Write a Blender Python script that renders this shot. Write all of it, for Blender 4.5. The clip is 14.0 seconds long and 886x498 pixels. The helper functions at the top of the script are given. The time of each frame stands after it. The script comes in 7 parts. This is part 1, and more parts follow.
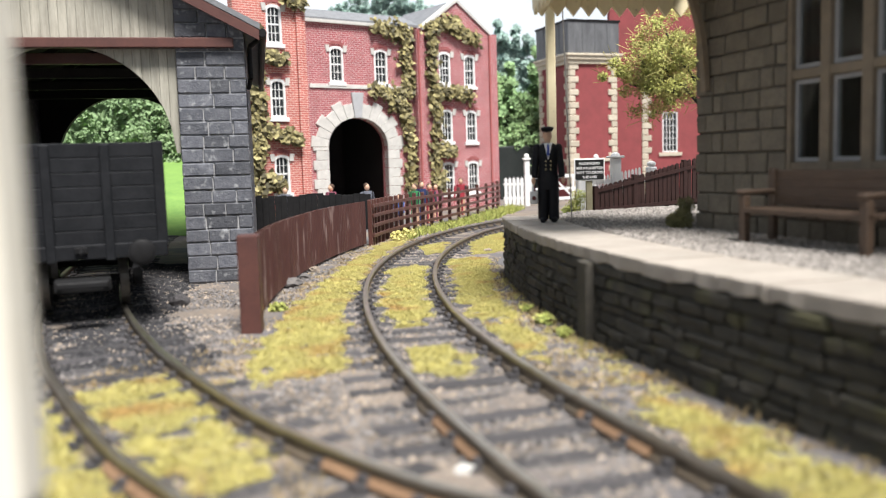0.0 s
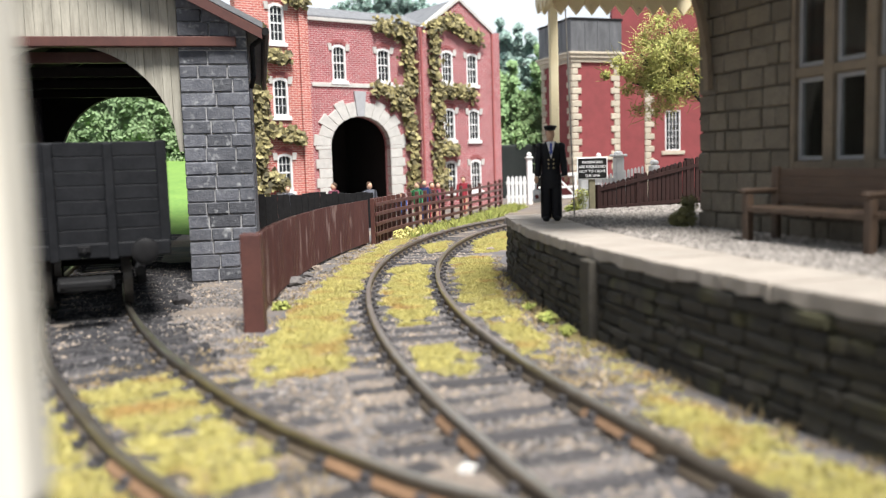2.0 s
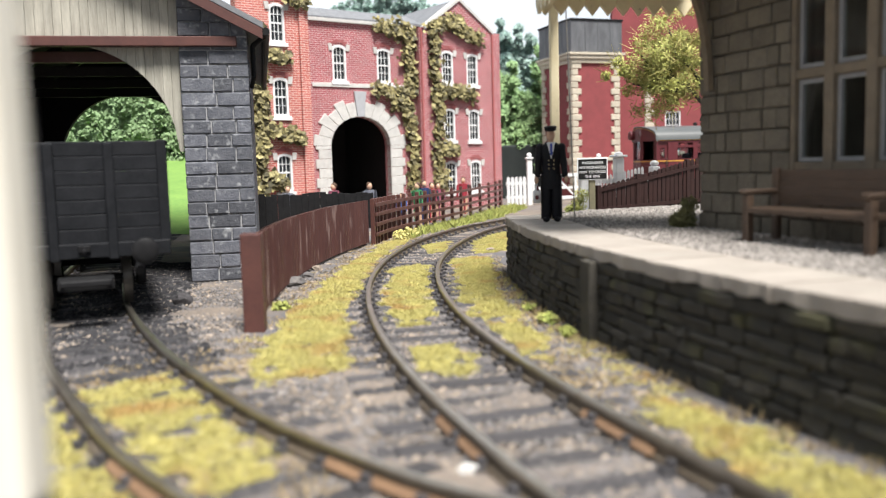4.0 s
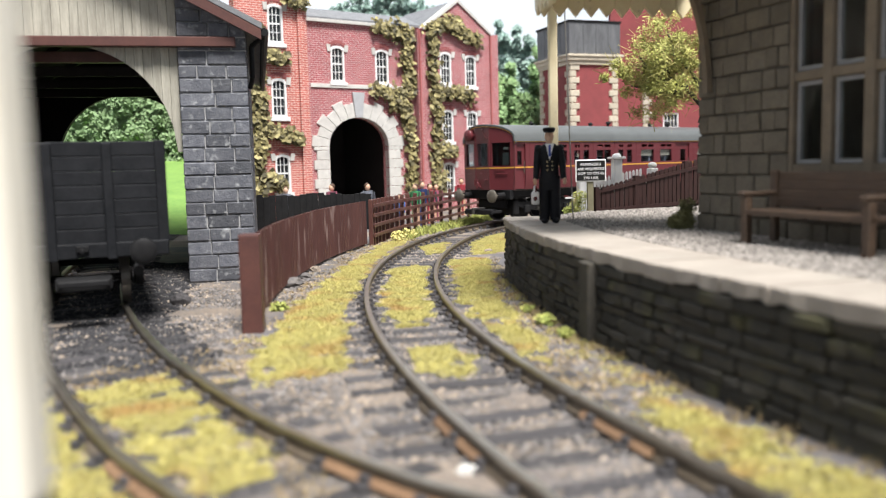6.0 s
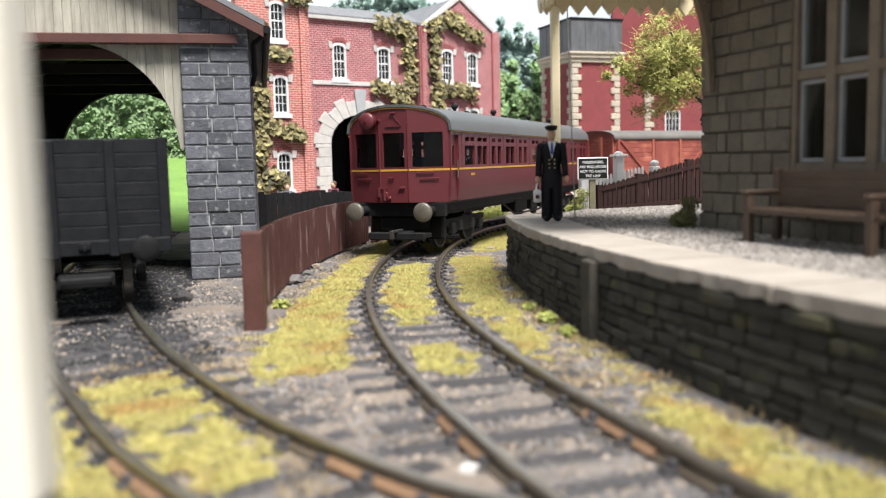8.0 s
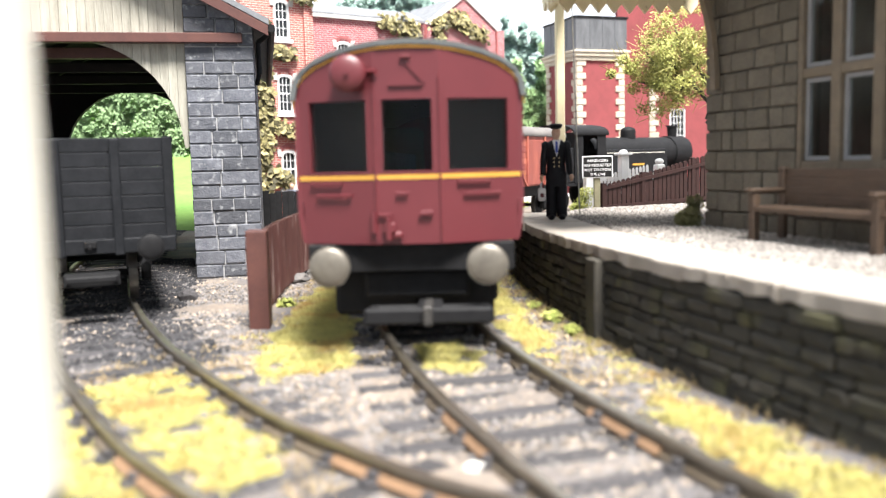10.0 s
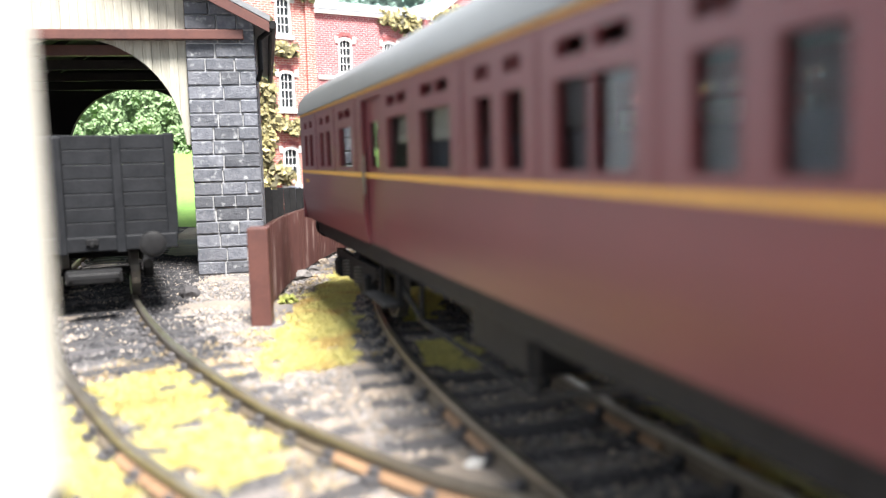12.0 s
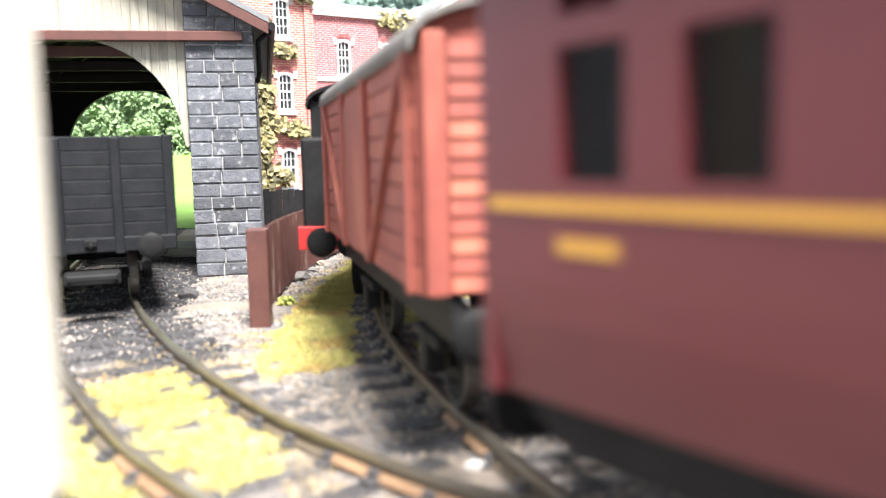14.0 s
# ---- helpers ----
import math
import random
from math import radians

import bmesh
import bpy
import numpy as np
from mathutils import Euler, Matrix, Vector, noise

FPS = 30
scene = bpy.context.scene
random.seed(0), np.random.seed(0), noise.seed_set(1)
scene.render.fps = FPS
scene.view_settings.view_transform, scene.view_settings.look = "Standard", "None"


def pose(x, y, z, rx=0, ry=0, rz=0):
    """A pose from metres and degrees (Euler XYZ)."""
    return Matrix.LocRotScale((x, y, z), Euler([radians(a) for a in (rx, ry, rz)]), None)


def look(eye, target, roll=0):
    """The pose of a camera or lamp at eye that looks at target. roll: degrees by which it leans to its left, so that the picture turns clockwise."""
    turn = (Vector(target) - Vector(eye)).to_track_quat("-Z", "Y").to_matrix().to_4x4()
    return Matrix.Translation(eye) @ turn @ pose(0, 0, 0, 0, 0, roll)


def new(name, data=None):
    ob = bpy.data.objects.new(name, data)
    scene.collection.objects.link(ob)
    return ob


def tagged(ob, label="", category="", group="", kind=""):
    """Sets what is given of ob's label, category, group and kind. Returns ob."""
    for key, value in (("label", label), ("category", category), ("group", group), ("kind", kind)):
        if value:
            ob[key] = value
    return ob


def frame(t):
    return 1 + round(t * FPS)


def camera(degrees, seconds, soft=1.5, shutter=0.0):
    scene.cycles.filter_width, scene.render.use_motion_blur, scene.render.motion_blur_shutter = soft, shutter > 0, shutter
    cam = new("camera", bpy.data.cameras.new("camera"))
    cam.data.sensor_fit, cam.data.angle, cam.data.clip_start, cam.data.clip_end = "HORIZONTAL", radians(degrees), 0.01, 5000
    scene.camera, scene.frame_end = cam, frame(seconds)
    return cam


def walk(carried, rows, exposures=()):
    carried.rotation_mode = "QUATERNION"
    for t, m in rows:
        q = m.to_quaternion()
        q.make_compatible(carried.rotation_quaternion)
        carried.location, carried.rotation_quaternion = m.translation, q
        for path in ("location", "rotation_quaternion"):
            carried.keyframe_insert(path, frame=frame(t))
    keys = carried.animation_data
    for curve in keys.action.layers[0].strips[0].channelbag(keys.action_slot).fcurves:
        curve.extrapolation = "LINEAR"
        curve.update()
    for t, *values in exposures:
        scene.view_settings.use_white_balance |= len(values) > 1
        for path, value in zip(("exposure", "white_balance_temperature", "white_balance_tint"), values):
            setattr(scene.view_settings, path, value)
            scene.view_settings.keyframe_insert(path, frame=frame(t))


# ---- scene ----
# A 4 mm to the foot model railway. Lengths below are full-size metres; S brings them to the model's true size.
S = 1 / 76.2
from functools import lru_cache


def at(x, y, z, rx=0, ry=0, rz=0):
    return pose(x * S, y * S, z * S, rx, ry, rz)


def eye(x, z, tilt, roll, turn):
    return at(x, 0, z, 90 - tilt, 0, turn) @ pose(0, 0, 0, 0, 0, roll)


cam = camera(55.2, 14.0, soft=1.1, shutter=0.4)
cam.data.dof.use_dof = True
cam.data.dof.focus_distance = 23.0 * S
cam.data.dof.aperture_fstop = 28
walk(cam, [
    (0, eye(0.004, 2.347, 5.70, -1.70, -0.054)), (0.5, eye(0.004, 2.349, 5.718, -1.67, -0.153)),
    (1.0, eye(0.003, 2.349, 5.81, -1.66, -0.112)), (1.5, eye(0.0, 2.35, 5.824, -1.70, 0.0)),
    (2.0, eye(-0.002, 2.35, 5.79, -1.73, 0.117)), (2.5, eye(-0.002, 2.35, 5.77, -1.71, 0.154)),
    (3.0, eye(-0.002, 2.35, 5.81, -1.68, 0.172)), (4.2, eye(-0.012, 2.35, 5.75, -1.58, 0.07)),
    (5.5, eye(-0.021, 2.35, 5.68, -1.48, -0.049)),
    (6.0, eye(-0.022, 2.349, 5.69, -1.44, -0.07)), (6.5, eye(-0.022, 2.353, 5.754, -1.36, -0.076)),
    (7.0, eye(-0.028, 2.356, 5.84, -1.31, -0.06)), (7.5, eye(-0.030, 2.359, 5.88, -1.32, 0.03)),
    (8.0, eye(-0.035, 2.359, 5.875, -1.33, 0.02)), (9.2, eye(-0.038, 2.36, 5.94, -1.37, 0.2)),
    (10.5, eye(-0.040, 2.36, 6.03, -1.43, 0.378)),
    (11.0, eye(-0.039, 2.366, 6.14, -1.51, 0.42)), (11.5, eye(-0.033, 2.366, 6.18, -1.53, 0.47)),
    (12.0, eye(-0.030, 2.366, 6.23, -1.52, 0.475)), (12.5, eye(-0.034, 2.368, 6.26, -1.49, 0.41)),
    (13.0, eye(-0.030, 2.36, 6.20, -1.50, 0.42)), (13.5, eye(-0.028, 2.36, 6.165, -1.49, 0.39)),
    (14.0, eye(-0.040, 2.367, 6.115, -1.43, 0.35))],
    exposures=[(0, 0.0), (8.2, 0.0), (9.2, 0.35), (10.3, 0.95), (11.0, 1.05), (12.0, 1.2), (14.0, 1.25)])

# ---- light: a bright room, soft daylight from above ----
world = bpy.data.worlds.new("room_light")
scene.world = world
world.use_nodes = True
wn = world.node_tree.nodes
wn["Background"].inputs[0].default_value = (0.86, 0.95, 1.06, 1)
wn["Background"].inputs[1].default_value = 0.50
sun = new("sun", bpy.data.lights.new("sun", "SUN"))
sun.data.energy = 8.6
sun.data.angle = radians(20)
sun.data.color = (1.0, 0.965, 0.925)
sun.matrix_world = look((0.33, -0.70, 1.5), (0, 0, 0))

# ---- mesh tools ----
def bmnew():
    return bmesh.new()


def part(name, bm, material, parent=None, label="", m=None):
    """One mesh object from bm (full-size metres), under parent where given."""
    bmesh.ops.scale(bm, vec=(S, S, S), verts=bm.verts)
    me = bpy.data.meshes.new(name)
    bm.to_mesh(me)
    bm.free()
    me.materials.append(material)
    return put(name, me, parent, label, m)


def put(name, me, parent=None, label="", m=None):
    ob = new(name, me)
    if parent is not None:
        ob.parent = parent
    if m is not None:
        ob.matrix_basis = m
    if label:
        ob["label"] = label
    return ob


def raw(name, verts, faces, material, parent=None, m=None):
    """One mesh object straight from arrays of vertices (full-size metres) and faces."""
    me = bpy.data.meshes.new(name)
    v = np.asarray(verts, dtype=float) * S
    me.from_pydata([tuple(p) for p in v], [], [tuple(int(i) for i in q) for q in faces])
    me.materials.append(material)
    return put(name, me, parent, "", m)


def empty(name, m=None):
    ob = new(name)
    ob.empty_display_size = 0.002
    if m is not None:
        ob.matrix_basis = m
    return ob


def box(bm, x0, y0, z0, x1, y1, z1, bev=0.0, seg=1):
    r = bmesh.ops.create_cube(bm, size=1)
    vs = r["verts"]
    for v in vs:
        v.co = Vector(((x0 + x1) / 2 + v.co.x * (x1 - x0), (y0 + y1) / 2 + v.co.y * (y1 - y0), (z0 + z1) / 2 + v.co.z * (z1 - z0)))
    if bev:
        es = {e for v in vs for e in v.link_edges}
        out = bmesh.ops.bevel(bm, geom=list(es), offset=bev, segments=seg, affect="EDGES", profile=0.6)
        return out["verts"]
    return vs


def cyl(bm, p, q, r0, r1=None, n=12, caps=True):
    """A round bar from p to q."""
    p, q = Vector(p), Vector(q)
    r1 = r0 if r1 is None else r1
    turn = (q - p).to_track_quat("Z", "Y").to_matrix().to_4x4()
    out = bmesh.ops.create_cone(bm, cap_ends=caps, segments=n, radius1=r0, radius2=r1, depth=(q - p).length,
                                matrix=Matrix.Translation((p + q) / 2) @ turn)
    return out["verts"]


def ball(bm, p, r, u=12, v=8, sx=1, sy=1, sz=1):
    return bmesh.ops.create_uvsphere(bm, u_segments=u, v_segments=v, radius=r,
                                     matrix=Matrix.Translation(p) @ Matrix.Diagonal((sx, sy, sz, 1)))["verts"]


def slab(bm, pts, axis, a, b):
    """A polygon pts pushed along an axis from a to b. axis x: pts are (y, z); y: (x, z); z: (x, y)."""
    def v3(p, d):
        return {"x": (d, p[0], p[1]), "y": (p[0], d, p[1]), "z": (p[0], p[1], d)}[axis]
    lo = [bm.verts.new(v3(p, a)) for p in pts]
    hi = [bm.verts.new(v3(p, b)) for p in pts]
    n = len(pts)
    fs = [bm.faces.new(lo), bm.faces.new(hi)]
    for i in range(n):
        fs.append(bm.faces.new((lo[i], lo[(i + 1) % n], hi[(i + 1) % n], hi[i])))
    bmesh.ops.recalc_face_normals(bm, faces=fs)
    return lo + hi


def sweep(bm, path, prof, closed=False):
    """prof: (side, up) outline carried along path, a list of (x, y, z); side points to the right of the way."""
    rings = []
    n = len(path)
    for i, p in enumerate(path):
        a, b = Vector(path[max(i - 1, 0)]), Vector(path[min(i + 1, n - 1)])
        d = (b - a).normalized()
        side = d.cross(Vector((0, 0, 1))).normalized()
        rings.append([bm.verts.new(Vector(p) + side * s + Vector((0, 0, u))) for s, u in prof])
    k = len(prof)
    fs = []
    for a, b in zip(rings, rings[1:]):
        for j in range(k):
            fs.append(bm.faces.new((a[j], a[(j + 1) % k], b[(j + 1) % k], b[j])))
    fs += [bm.faces.new(rings[0]), bm.faces.new(rings[-1])]
    bmesh.ops.recalc_face_normals(bm, faces=fs)


def holed(bm, u0, u1, v0, v1, y0, y1, holes, n=10):
    """An upright wall in x-z between y0 and y1 with openings (a, b, c, d, rise): a..b wide, c..d high at the
    springing, with a round head of that rise."""
    us = {u0, u1}
    for a, b, c, d, rise in holes:
        us |= {a, b}
        if rise:
            us |= {(a + b) / 2 - (b - a) / 2 * math.cos(math.pi * i / n) for i in range(n + 1)}
    us = sorted(u for u in us if u0 <= u <= u1)
    for p, q in zip(us, us[1:]):
        if q - p < 1e-6:
            continue
        mid = (p + q) / 2
        cuts = []
        for a, b, c, d, rise in holes:
            if a < mid < b:
                def head(u):
                    t = (u - (a + b) / 2) / ((b - a) / 2)
                    return d + rise * math.sqrt(max(0.0, 1 - t * t)) if rise else d
                cuts.append((c, c, head(p), head(q)))
        cuts.sort()
        lo = (v0, v0)
        for c0, c1, h0, h1 in cuts:
            if c0 - lo[0] > 1e-4:
                slab(bm, [(p, lo[0]), (q, lo[1]), (q, c1), (p, c0)], "y", y0, y1)
            lo = (h0, h1)
        if v1 - min(lo) > 1e-4:
            slab(bm, [(p, lo[0]), (q, lo[1]), (q, v1), (p, v1)], "y", y0, y1)
    bmesh.ops.remove_doubles(bm, verts=bm.verts, dist=1e-4)


def smooth(ob, degrees=40):
    for p in ob.data.polygons:
        p.use_smooth = True
    ob.data.set_sharp_from_angle(angle=radians(degrees))
    return ob


def spline(pts, n=8):
    out = []
    pts = [np.array(p, dtype=float) for p in pts]
    for i in range(len(pts) - 1):
        p0, p1, p2, p3 = pts[max(i - 1, 0)], pts[i], pts[i + 1], pts[min(i + 2, len(pts) - 1)]
        for k in range(n):
            u = k / n
            out.append(0.5 * (2 * p1 + (p2 - p0) * u + (2 * p0 - 5 * p1 + 4 * p2 - p3) * u * u + (3 * p1 - p0 - 3 * p2 + p3) * u ** 3))
    out.append(pts[-1])
    return [tuple(float(c) for c in p) for p in out]


def inside(x, y, poly):
    hit = False
    for (a, b), (c, d) in zip(poly, poly[1:] + poly[:1]):
        if (b > y) != (d > y) and x < (c - a) * (y - b) / (d - b) + a:
            hit = not hit
    return hit


# ---- materials ----
def mat(name, c1, c2=None, scale=2.0, rough=0.8, bump=0.25, grain=40.0, metal=0.0, spread=0.0, stain=None, stain_scale=0.6, stain_at=0.6, stretch=None, spec=None, island=0.0):
    """Two tones mixed by broad and fine noise, optional stains, fine relief. Sizes in full-size metres."""
    m = bpy.data.materials.new(name)
    m.use_nodes = True
    nt = m.node_tree
    n, l = nt.nodes, nt.links
    b = n["Principled BSDF"]
    c2 = c2 or tuple(c * 0.7 for c in c1)
    tc = n.new("ShaderNodeTexCoord")
    mp = n.new("ShaderNodeMapping")
    k = 1 / S
    st = stretch or (1, 1, 1)
    mp.inputs["Scale"].default_value = (k * st[0], k * st[1], k * st[2])
    l.new(tc.outputs["Object"], mp.inputs["Vector"])
    info = n.new("ShaderNodeObjectInfo")
    off = n.new("ShaderNodeVectorMath")
    off.operation = "MULTIPLY_ADD"
    l.new(info.outputs["Random"], off.inputs[0])
    off.inputs[1].default_value = (17.0, 9.0, 23.0)
    l.new(mp.outputs[0], off.inputs[2])
    big = n.new("ShaderNodeTexNoise")
    big.inputs["Scale"].default_value = scale
    big.inputs["Detail"].default_value = 6
    big.inputs["Roughness"].default_value = 0.65
    l.new(off.outputs[0], big.inputs["Vector"])
    fine = n.new("ShaderNodeTexNoise")
    fine.inputs["Scale"].default_value = grain
    fine.inputs["Detail"].default_value = 3
    l.new(off.outputs[0], fine.inputs["Vector"])
    ramp = n.new("ShaderNodeMapRange")
    ramp.inputs["From Min"].default_value, ramp.inputs["From Max"].default_value = 0.3, 0.7
    add = n.new("ShaderNodeMath")
    add.operation = "MULTIPLY_ADD"
    l.new(fine.outputs["Fac"], add.inputs[0])
    add.inputs[1].default_value = 0.35
    sub = n.new("ShaderNodeMath")
    sub.operation = "SUBTRACT"
    l.new(big.outputs["Fac"], sub.inputs[0])
    sub.inputs[1].default_value = 0.175
    l.new(sub.outputs[0], add.inputs[2])
    l.new(add.outputs[0], ramp.inputs["Value"])
    mix = n.new("ShaderNodeMix")
    mix.data_type = "RGBA"
    mix.inputs["A"].default_value, mix.inputs["B"].default_value = (*c1, 1), (*c2, 1)
    l.new(ramp.outputs[0], mix.inputs["Factor"])
    col = mix.outputs["Result"]
    if spread:
        hsv = n.new("ShaderNodeHueSaturation")
        mr = n.new("ShaderNodeMapRange")
        mr.inputs["To Min"].default_value, mr.inputs["To Max"].default_value = 1 - spread, 1 + spread
        l.new(info.outputs["Random"], mr.inputs["Value"])
        l.new(mr.outputs[0], hsv.inputs["Value"])
        l.new(col, hsv.inputs["Color"])
        col = hsv.outputs[0]
    if island:
        geo = n.new("ShaderNodeNewGeometry")
        hs = n.new("ShaderNodeHueSaturation")
        mr = n.new("ShaderNodeMapRange")
        mr.inputs["To Min"].default_value, mr.inputs["To Max"].default_value = 1 - island, 1 + island
        l.new(geo.outputs["Random Per Island"], mr.inputs["Value"])
        l.new(mr.outputs[0], hs.inputs["Value"])
        l.new(col, hs.inputs["Color"])
        col = hs.outputs[0]
    if stain:
        sn = n.new("ShaderNodeTexNoise")
        sn.inputs["Scale"].default_value = stain_scale
        sn.inputs["Detail"].default_value = 5
        l.new(off.outputs[0], sn.inputs["Vector"])
        sr = n.new("ShaderNodeMapRange")
        sr.inputs["From Min"].default_value, sr.inputs["From Max"].default_value = stain_at - 0.08, stain_at + 0.08
        l.new(sn.outputs["Fac"], sr.inputs["Value"])
        mx = n.new("ShaderNodeMix")
        mx.data_type = "RGBA"
        l.new(sr.outputs[0], mx.inputs["Factor"])
        l.new(col, mx.inputs["A"])
        mx.inputs["B"].default_value = (*stain, 1)
        col = mx.outputs["Result"]
    l.new(col, b.inputs["Base Color"])
    b.inputs["Roughness"].default_value = rough
    b.inputs["Metallic"].default_value = metal
    if spec is not None:
        b.inputs["Specular IOR Level"].default_value = spec
    if bump:
        bp = n.new("ShaderNodeBump")
        bp.inputs["Strength"].default_value = bump
        bp.inputs["Distance"].default_value = 0.02 * S
        l.new(fine.outputs["Fac"], bp.inputs["Height"])
        l.new(bp.outputs[0], b.inputs["Normal"])
    return m


def brick_mat(name, c1, c2, mortar, w=0.29, h=0.10):
    """Fine brickwork in the x-z plane of the thing."""
    m = bpy.data.materials.new(name)
    m.use_nodes = True
    nt = m.node_tree
    n, l = nt.nodes, nt.links
    b = n["Principled BSDF"]
    tc = n.new("ShaderNodeTexCoord")
    sep, com = n.new("ShaderNodeSeparateXYZ"), n.new("ShaderNodeCombineXYZ")
    l.new(tc.outputs["Object"], sep.inputs[0])
    add = n.new("ShaderNodeMath")
    l.new(sep.outputs["X"], add.inputs[0])
    l.new(sep.outputs["Y"], add.inputs[1])
    l.new(add.outputs[0], com.inputs["X"])
    l.new(sep.outputs["Z"], com.inputs["Y"])
    br = n.new("ShaderNodeTexBrick")
    br.inputs["Color1"].default_value, br.inputs["Color2"].default_value, br.inputs["Mortar"].default_value = (*c1, 1), (*c2, 1), (*mortar, 1)
    br.inputs["Scale"].default_value = 1 / S
    br.inputs["Mortar Size"].default_value = 0.013
    br.inputs["Brick Width"].default_value, br.inputs["Row Height"].default_value = w, h
    l.new(com.outputs[0], br.inputs["Vector"])
    no = n.new("ShaderNodeTexNoise")
    no.inputs["Scale"].default_value = 1.3 / S
    no.inputs["Detail"].default_value = 6
    l.new(tc.outputs["Object"], no.inputs["Vector"])
    mr = n.new("ShaderNodeMapRange")
    mr.inputs["To Min"].default_value, mr.inputs["To Max"].default_value = 0.72, 1.25
    l.new(no.outputs["Fac"], mr.inputs["Value"])
    hsv = n.new("ShaderNodeHueSaturation")
    l.new(br.outputs["Color"], hsv.inputs["Color"])
    l.new(mr.outputs[0], hsv.inputs["Value"])
    l.new(hsv.outputs[0], b.inputs["Base Color"])
    b.inputs["Roughness"].default_value = 0.85
    bp = n.new("ShaderNodeBump")
    bp.inputs["Strength"].default_value, bp.inputs["Distance"].default_value = 0.4, 0.01 * S
    bp.invert = True
    l.new(br.outputs["Fac"], bp.inputs["Height"])
    l.new(bp.outputs[0], b.inputs["Normal"])
    return m


def glass_mat(name, tint, rough=0.03):
    m = bpy.data.materials.new(name)
    m.use_nodes = True
    b = m.node_tree.nodes["Principled BSDF"]
    b.inputs["Base Color"].default_value = (*tint, 1)
    b.inputs["Transmission Weight"].default_value = 1.0
    b.inputs["Roughness"].default_value = rough
    b.inputs["IOR"].default_value = 1.2
    return m


M_BALLAST = mat("ballast_earth", (0.25, 0.20, 0.155), (0.10, 0.09, 0.085), 0.7, 0.95, 0.8, 14, stain=(0.11, 0.105, 0.11), stain_scale=0.35, stain_at=0.55)
M_STONES = mat("ballast_stone", (0.225, 0.205, 0.19), (0.085, 0.082, 0.088), 5.0, 0.95, 0.3, 40, island=0.45)
M_STONES_L = mat("pale_ballast_stone", (0.36, 0.30, 0.24), (0.22, 0.18, 0.145), 5.0, 0.95, 0.3, 40, island=0.45)
M_SLEEPER = mat("sleeper_wood", (0.03, 0.028, 0.031), (0.075, 0.07, 0.072), 6, 0.85, 0.5, 30, spread=0.3, stretch=(0.3, 3, 1))
M_RAIL = mat("rusty_rail", (0.095, 0.072, 0.05), (0.17, 0.135, 0.095), 4, 0.55, 0.3, 30, metal=0.2)
M_RAILTOP = mat("worn_rail_head", (0.42, 0.39, 0.34), (0.30, 0.26, 0.2), 3, 0.32, 0.1, 30, metal=0.9)
M_RUST = mat("orange_rust_web", (0.26, 0.155, 0.085), (0.18, 0.105, 0.06), 3, 0.8, 0.3, 30)
M_GRASS = mat("dry_grass", (0.60, 0.54, 0.19), (0.46, 0.42, 0.15), 1.6, 0.9, 0.0, 20, island=0.22, stain=(0.50, 0.33, 0.12), stain_scale=1.3, stain_at=0.62)
M_GRASS2 = mat("green_grass", (0.24, 0.30, 0.07), (0.44, 0.43, 0.13), 2.5, 0.9, 0.0, 20, island=0.4)
M_SLATE = mat("grey_roof_slate", (0.13, 0.137, 0.15), (0.21, 0.218, 0.23), 3, 0.7, 0.3, 20)
M_STONE_D = mat("dark_grey_stone", (0.062, 0.067, 0.083), (0.14, 0.145, 0.165), 4.5, 0.75, 0.8, 26, spread=0.35, stain=(0.33, 0.34, 0.35), stain_scale=7, stain_at=0.66)
M_MORTAR_D = mat("pale_mortar", (0.40, 0.40, 0.405), (0.28, 0.28, 0.29), 6, 0.95, 0.3, 40)
M_BOARD = mat("weathered_board", (0.50, 0.475, 0.40), (0.28, 0.265, 0.22), 2.2, 0.85, 0.4, 25, stretch=(4, 4, 0.35), spread=0.12)
M_BROWN = mat("brown_paint", (0.115, 0.045, 0.035), (0.075, 0.03, 0.026), 3, 0.5, 0.15, 30)
# Brown paint darkened to stand for the shade inside the shed.
M_BROWN_SHADE = mat("brown_paint_in_shade", (0.035, 0.03, 0.03), (0.02, 0.018, 0.02), 3, 0.8, 0.15, 30)
M_BLACK = mat("black_paint", (0.010, 0.010, 0.011), (0.018, 0.018, 0.019), 5, 0.6, 0.15, 30, spec=0.14)
M_WAGON = mat("dark_grey_wagon_paint", (0.009, 0.010, 0.012), (0.018, 0.019, 0.022), 3, 0.6, 0.25, 25, spread=0.12, spec=0.15)
M_METAL = mat("dull_metal", (0.30, 0.29, 0.27), (0.18, 0.17, 0.16), 5, 0.4, 0.1, 30, metal=0.7)
M_BRICK = brick_mat("red_brick", (0.40, 0.108, 0.118), (0.30, 0.075, 0.086), (0.54, 0.38, 0.38))
M_BRICK2 = brick_mat("orange_red_brick", (0.52, 0.145, 0.115), (0.40, 0.10, 0.085), (0.64, 0.47, 0.42))
M_CINDER = mat("coal_cinders", (0.018, 0.018, 0.02), (0.07, 0.069, 0.073), 5.0, 0.9, 0.3, 40, island=0.4, spec=0.1)
M_PALE = mat("pale_dressed_stone", (0.60, 0.59, 0.56), (0.48, 0.47, 0.45), 3, 0.85, 0.2, 25, spread=0.06)
M_WHITE = mat("white_paint", (0.80, 0.80, 0.80), (0.70, 0.70, 0.70), 3, 0.5, 0.1, 30)
M_CREAM = mat("cream_paint", (0.78, 0.70, 0.48), (0.70, 0.60, 0.38), 2, 0.6, 0.2, 25, stain=(0.2, 0.15, 0.1), stain_scale=9, stain_at=0.74)
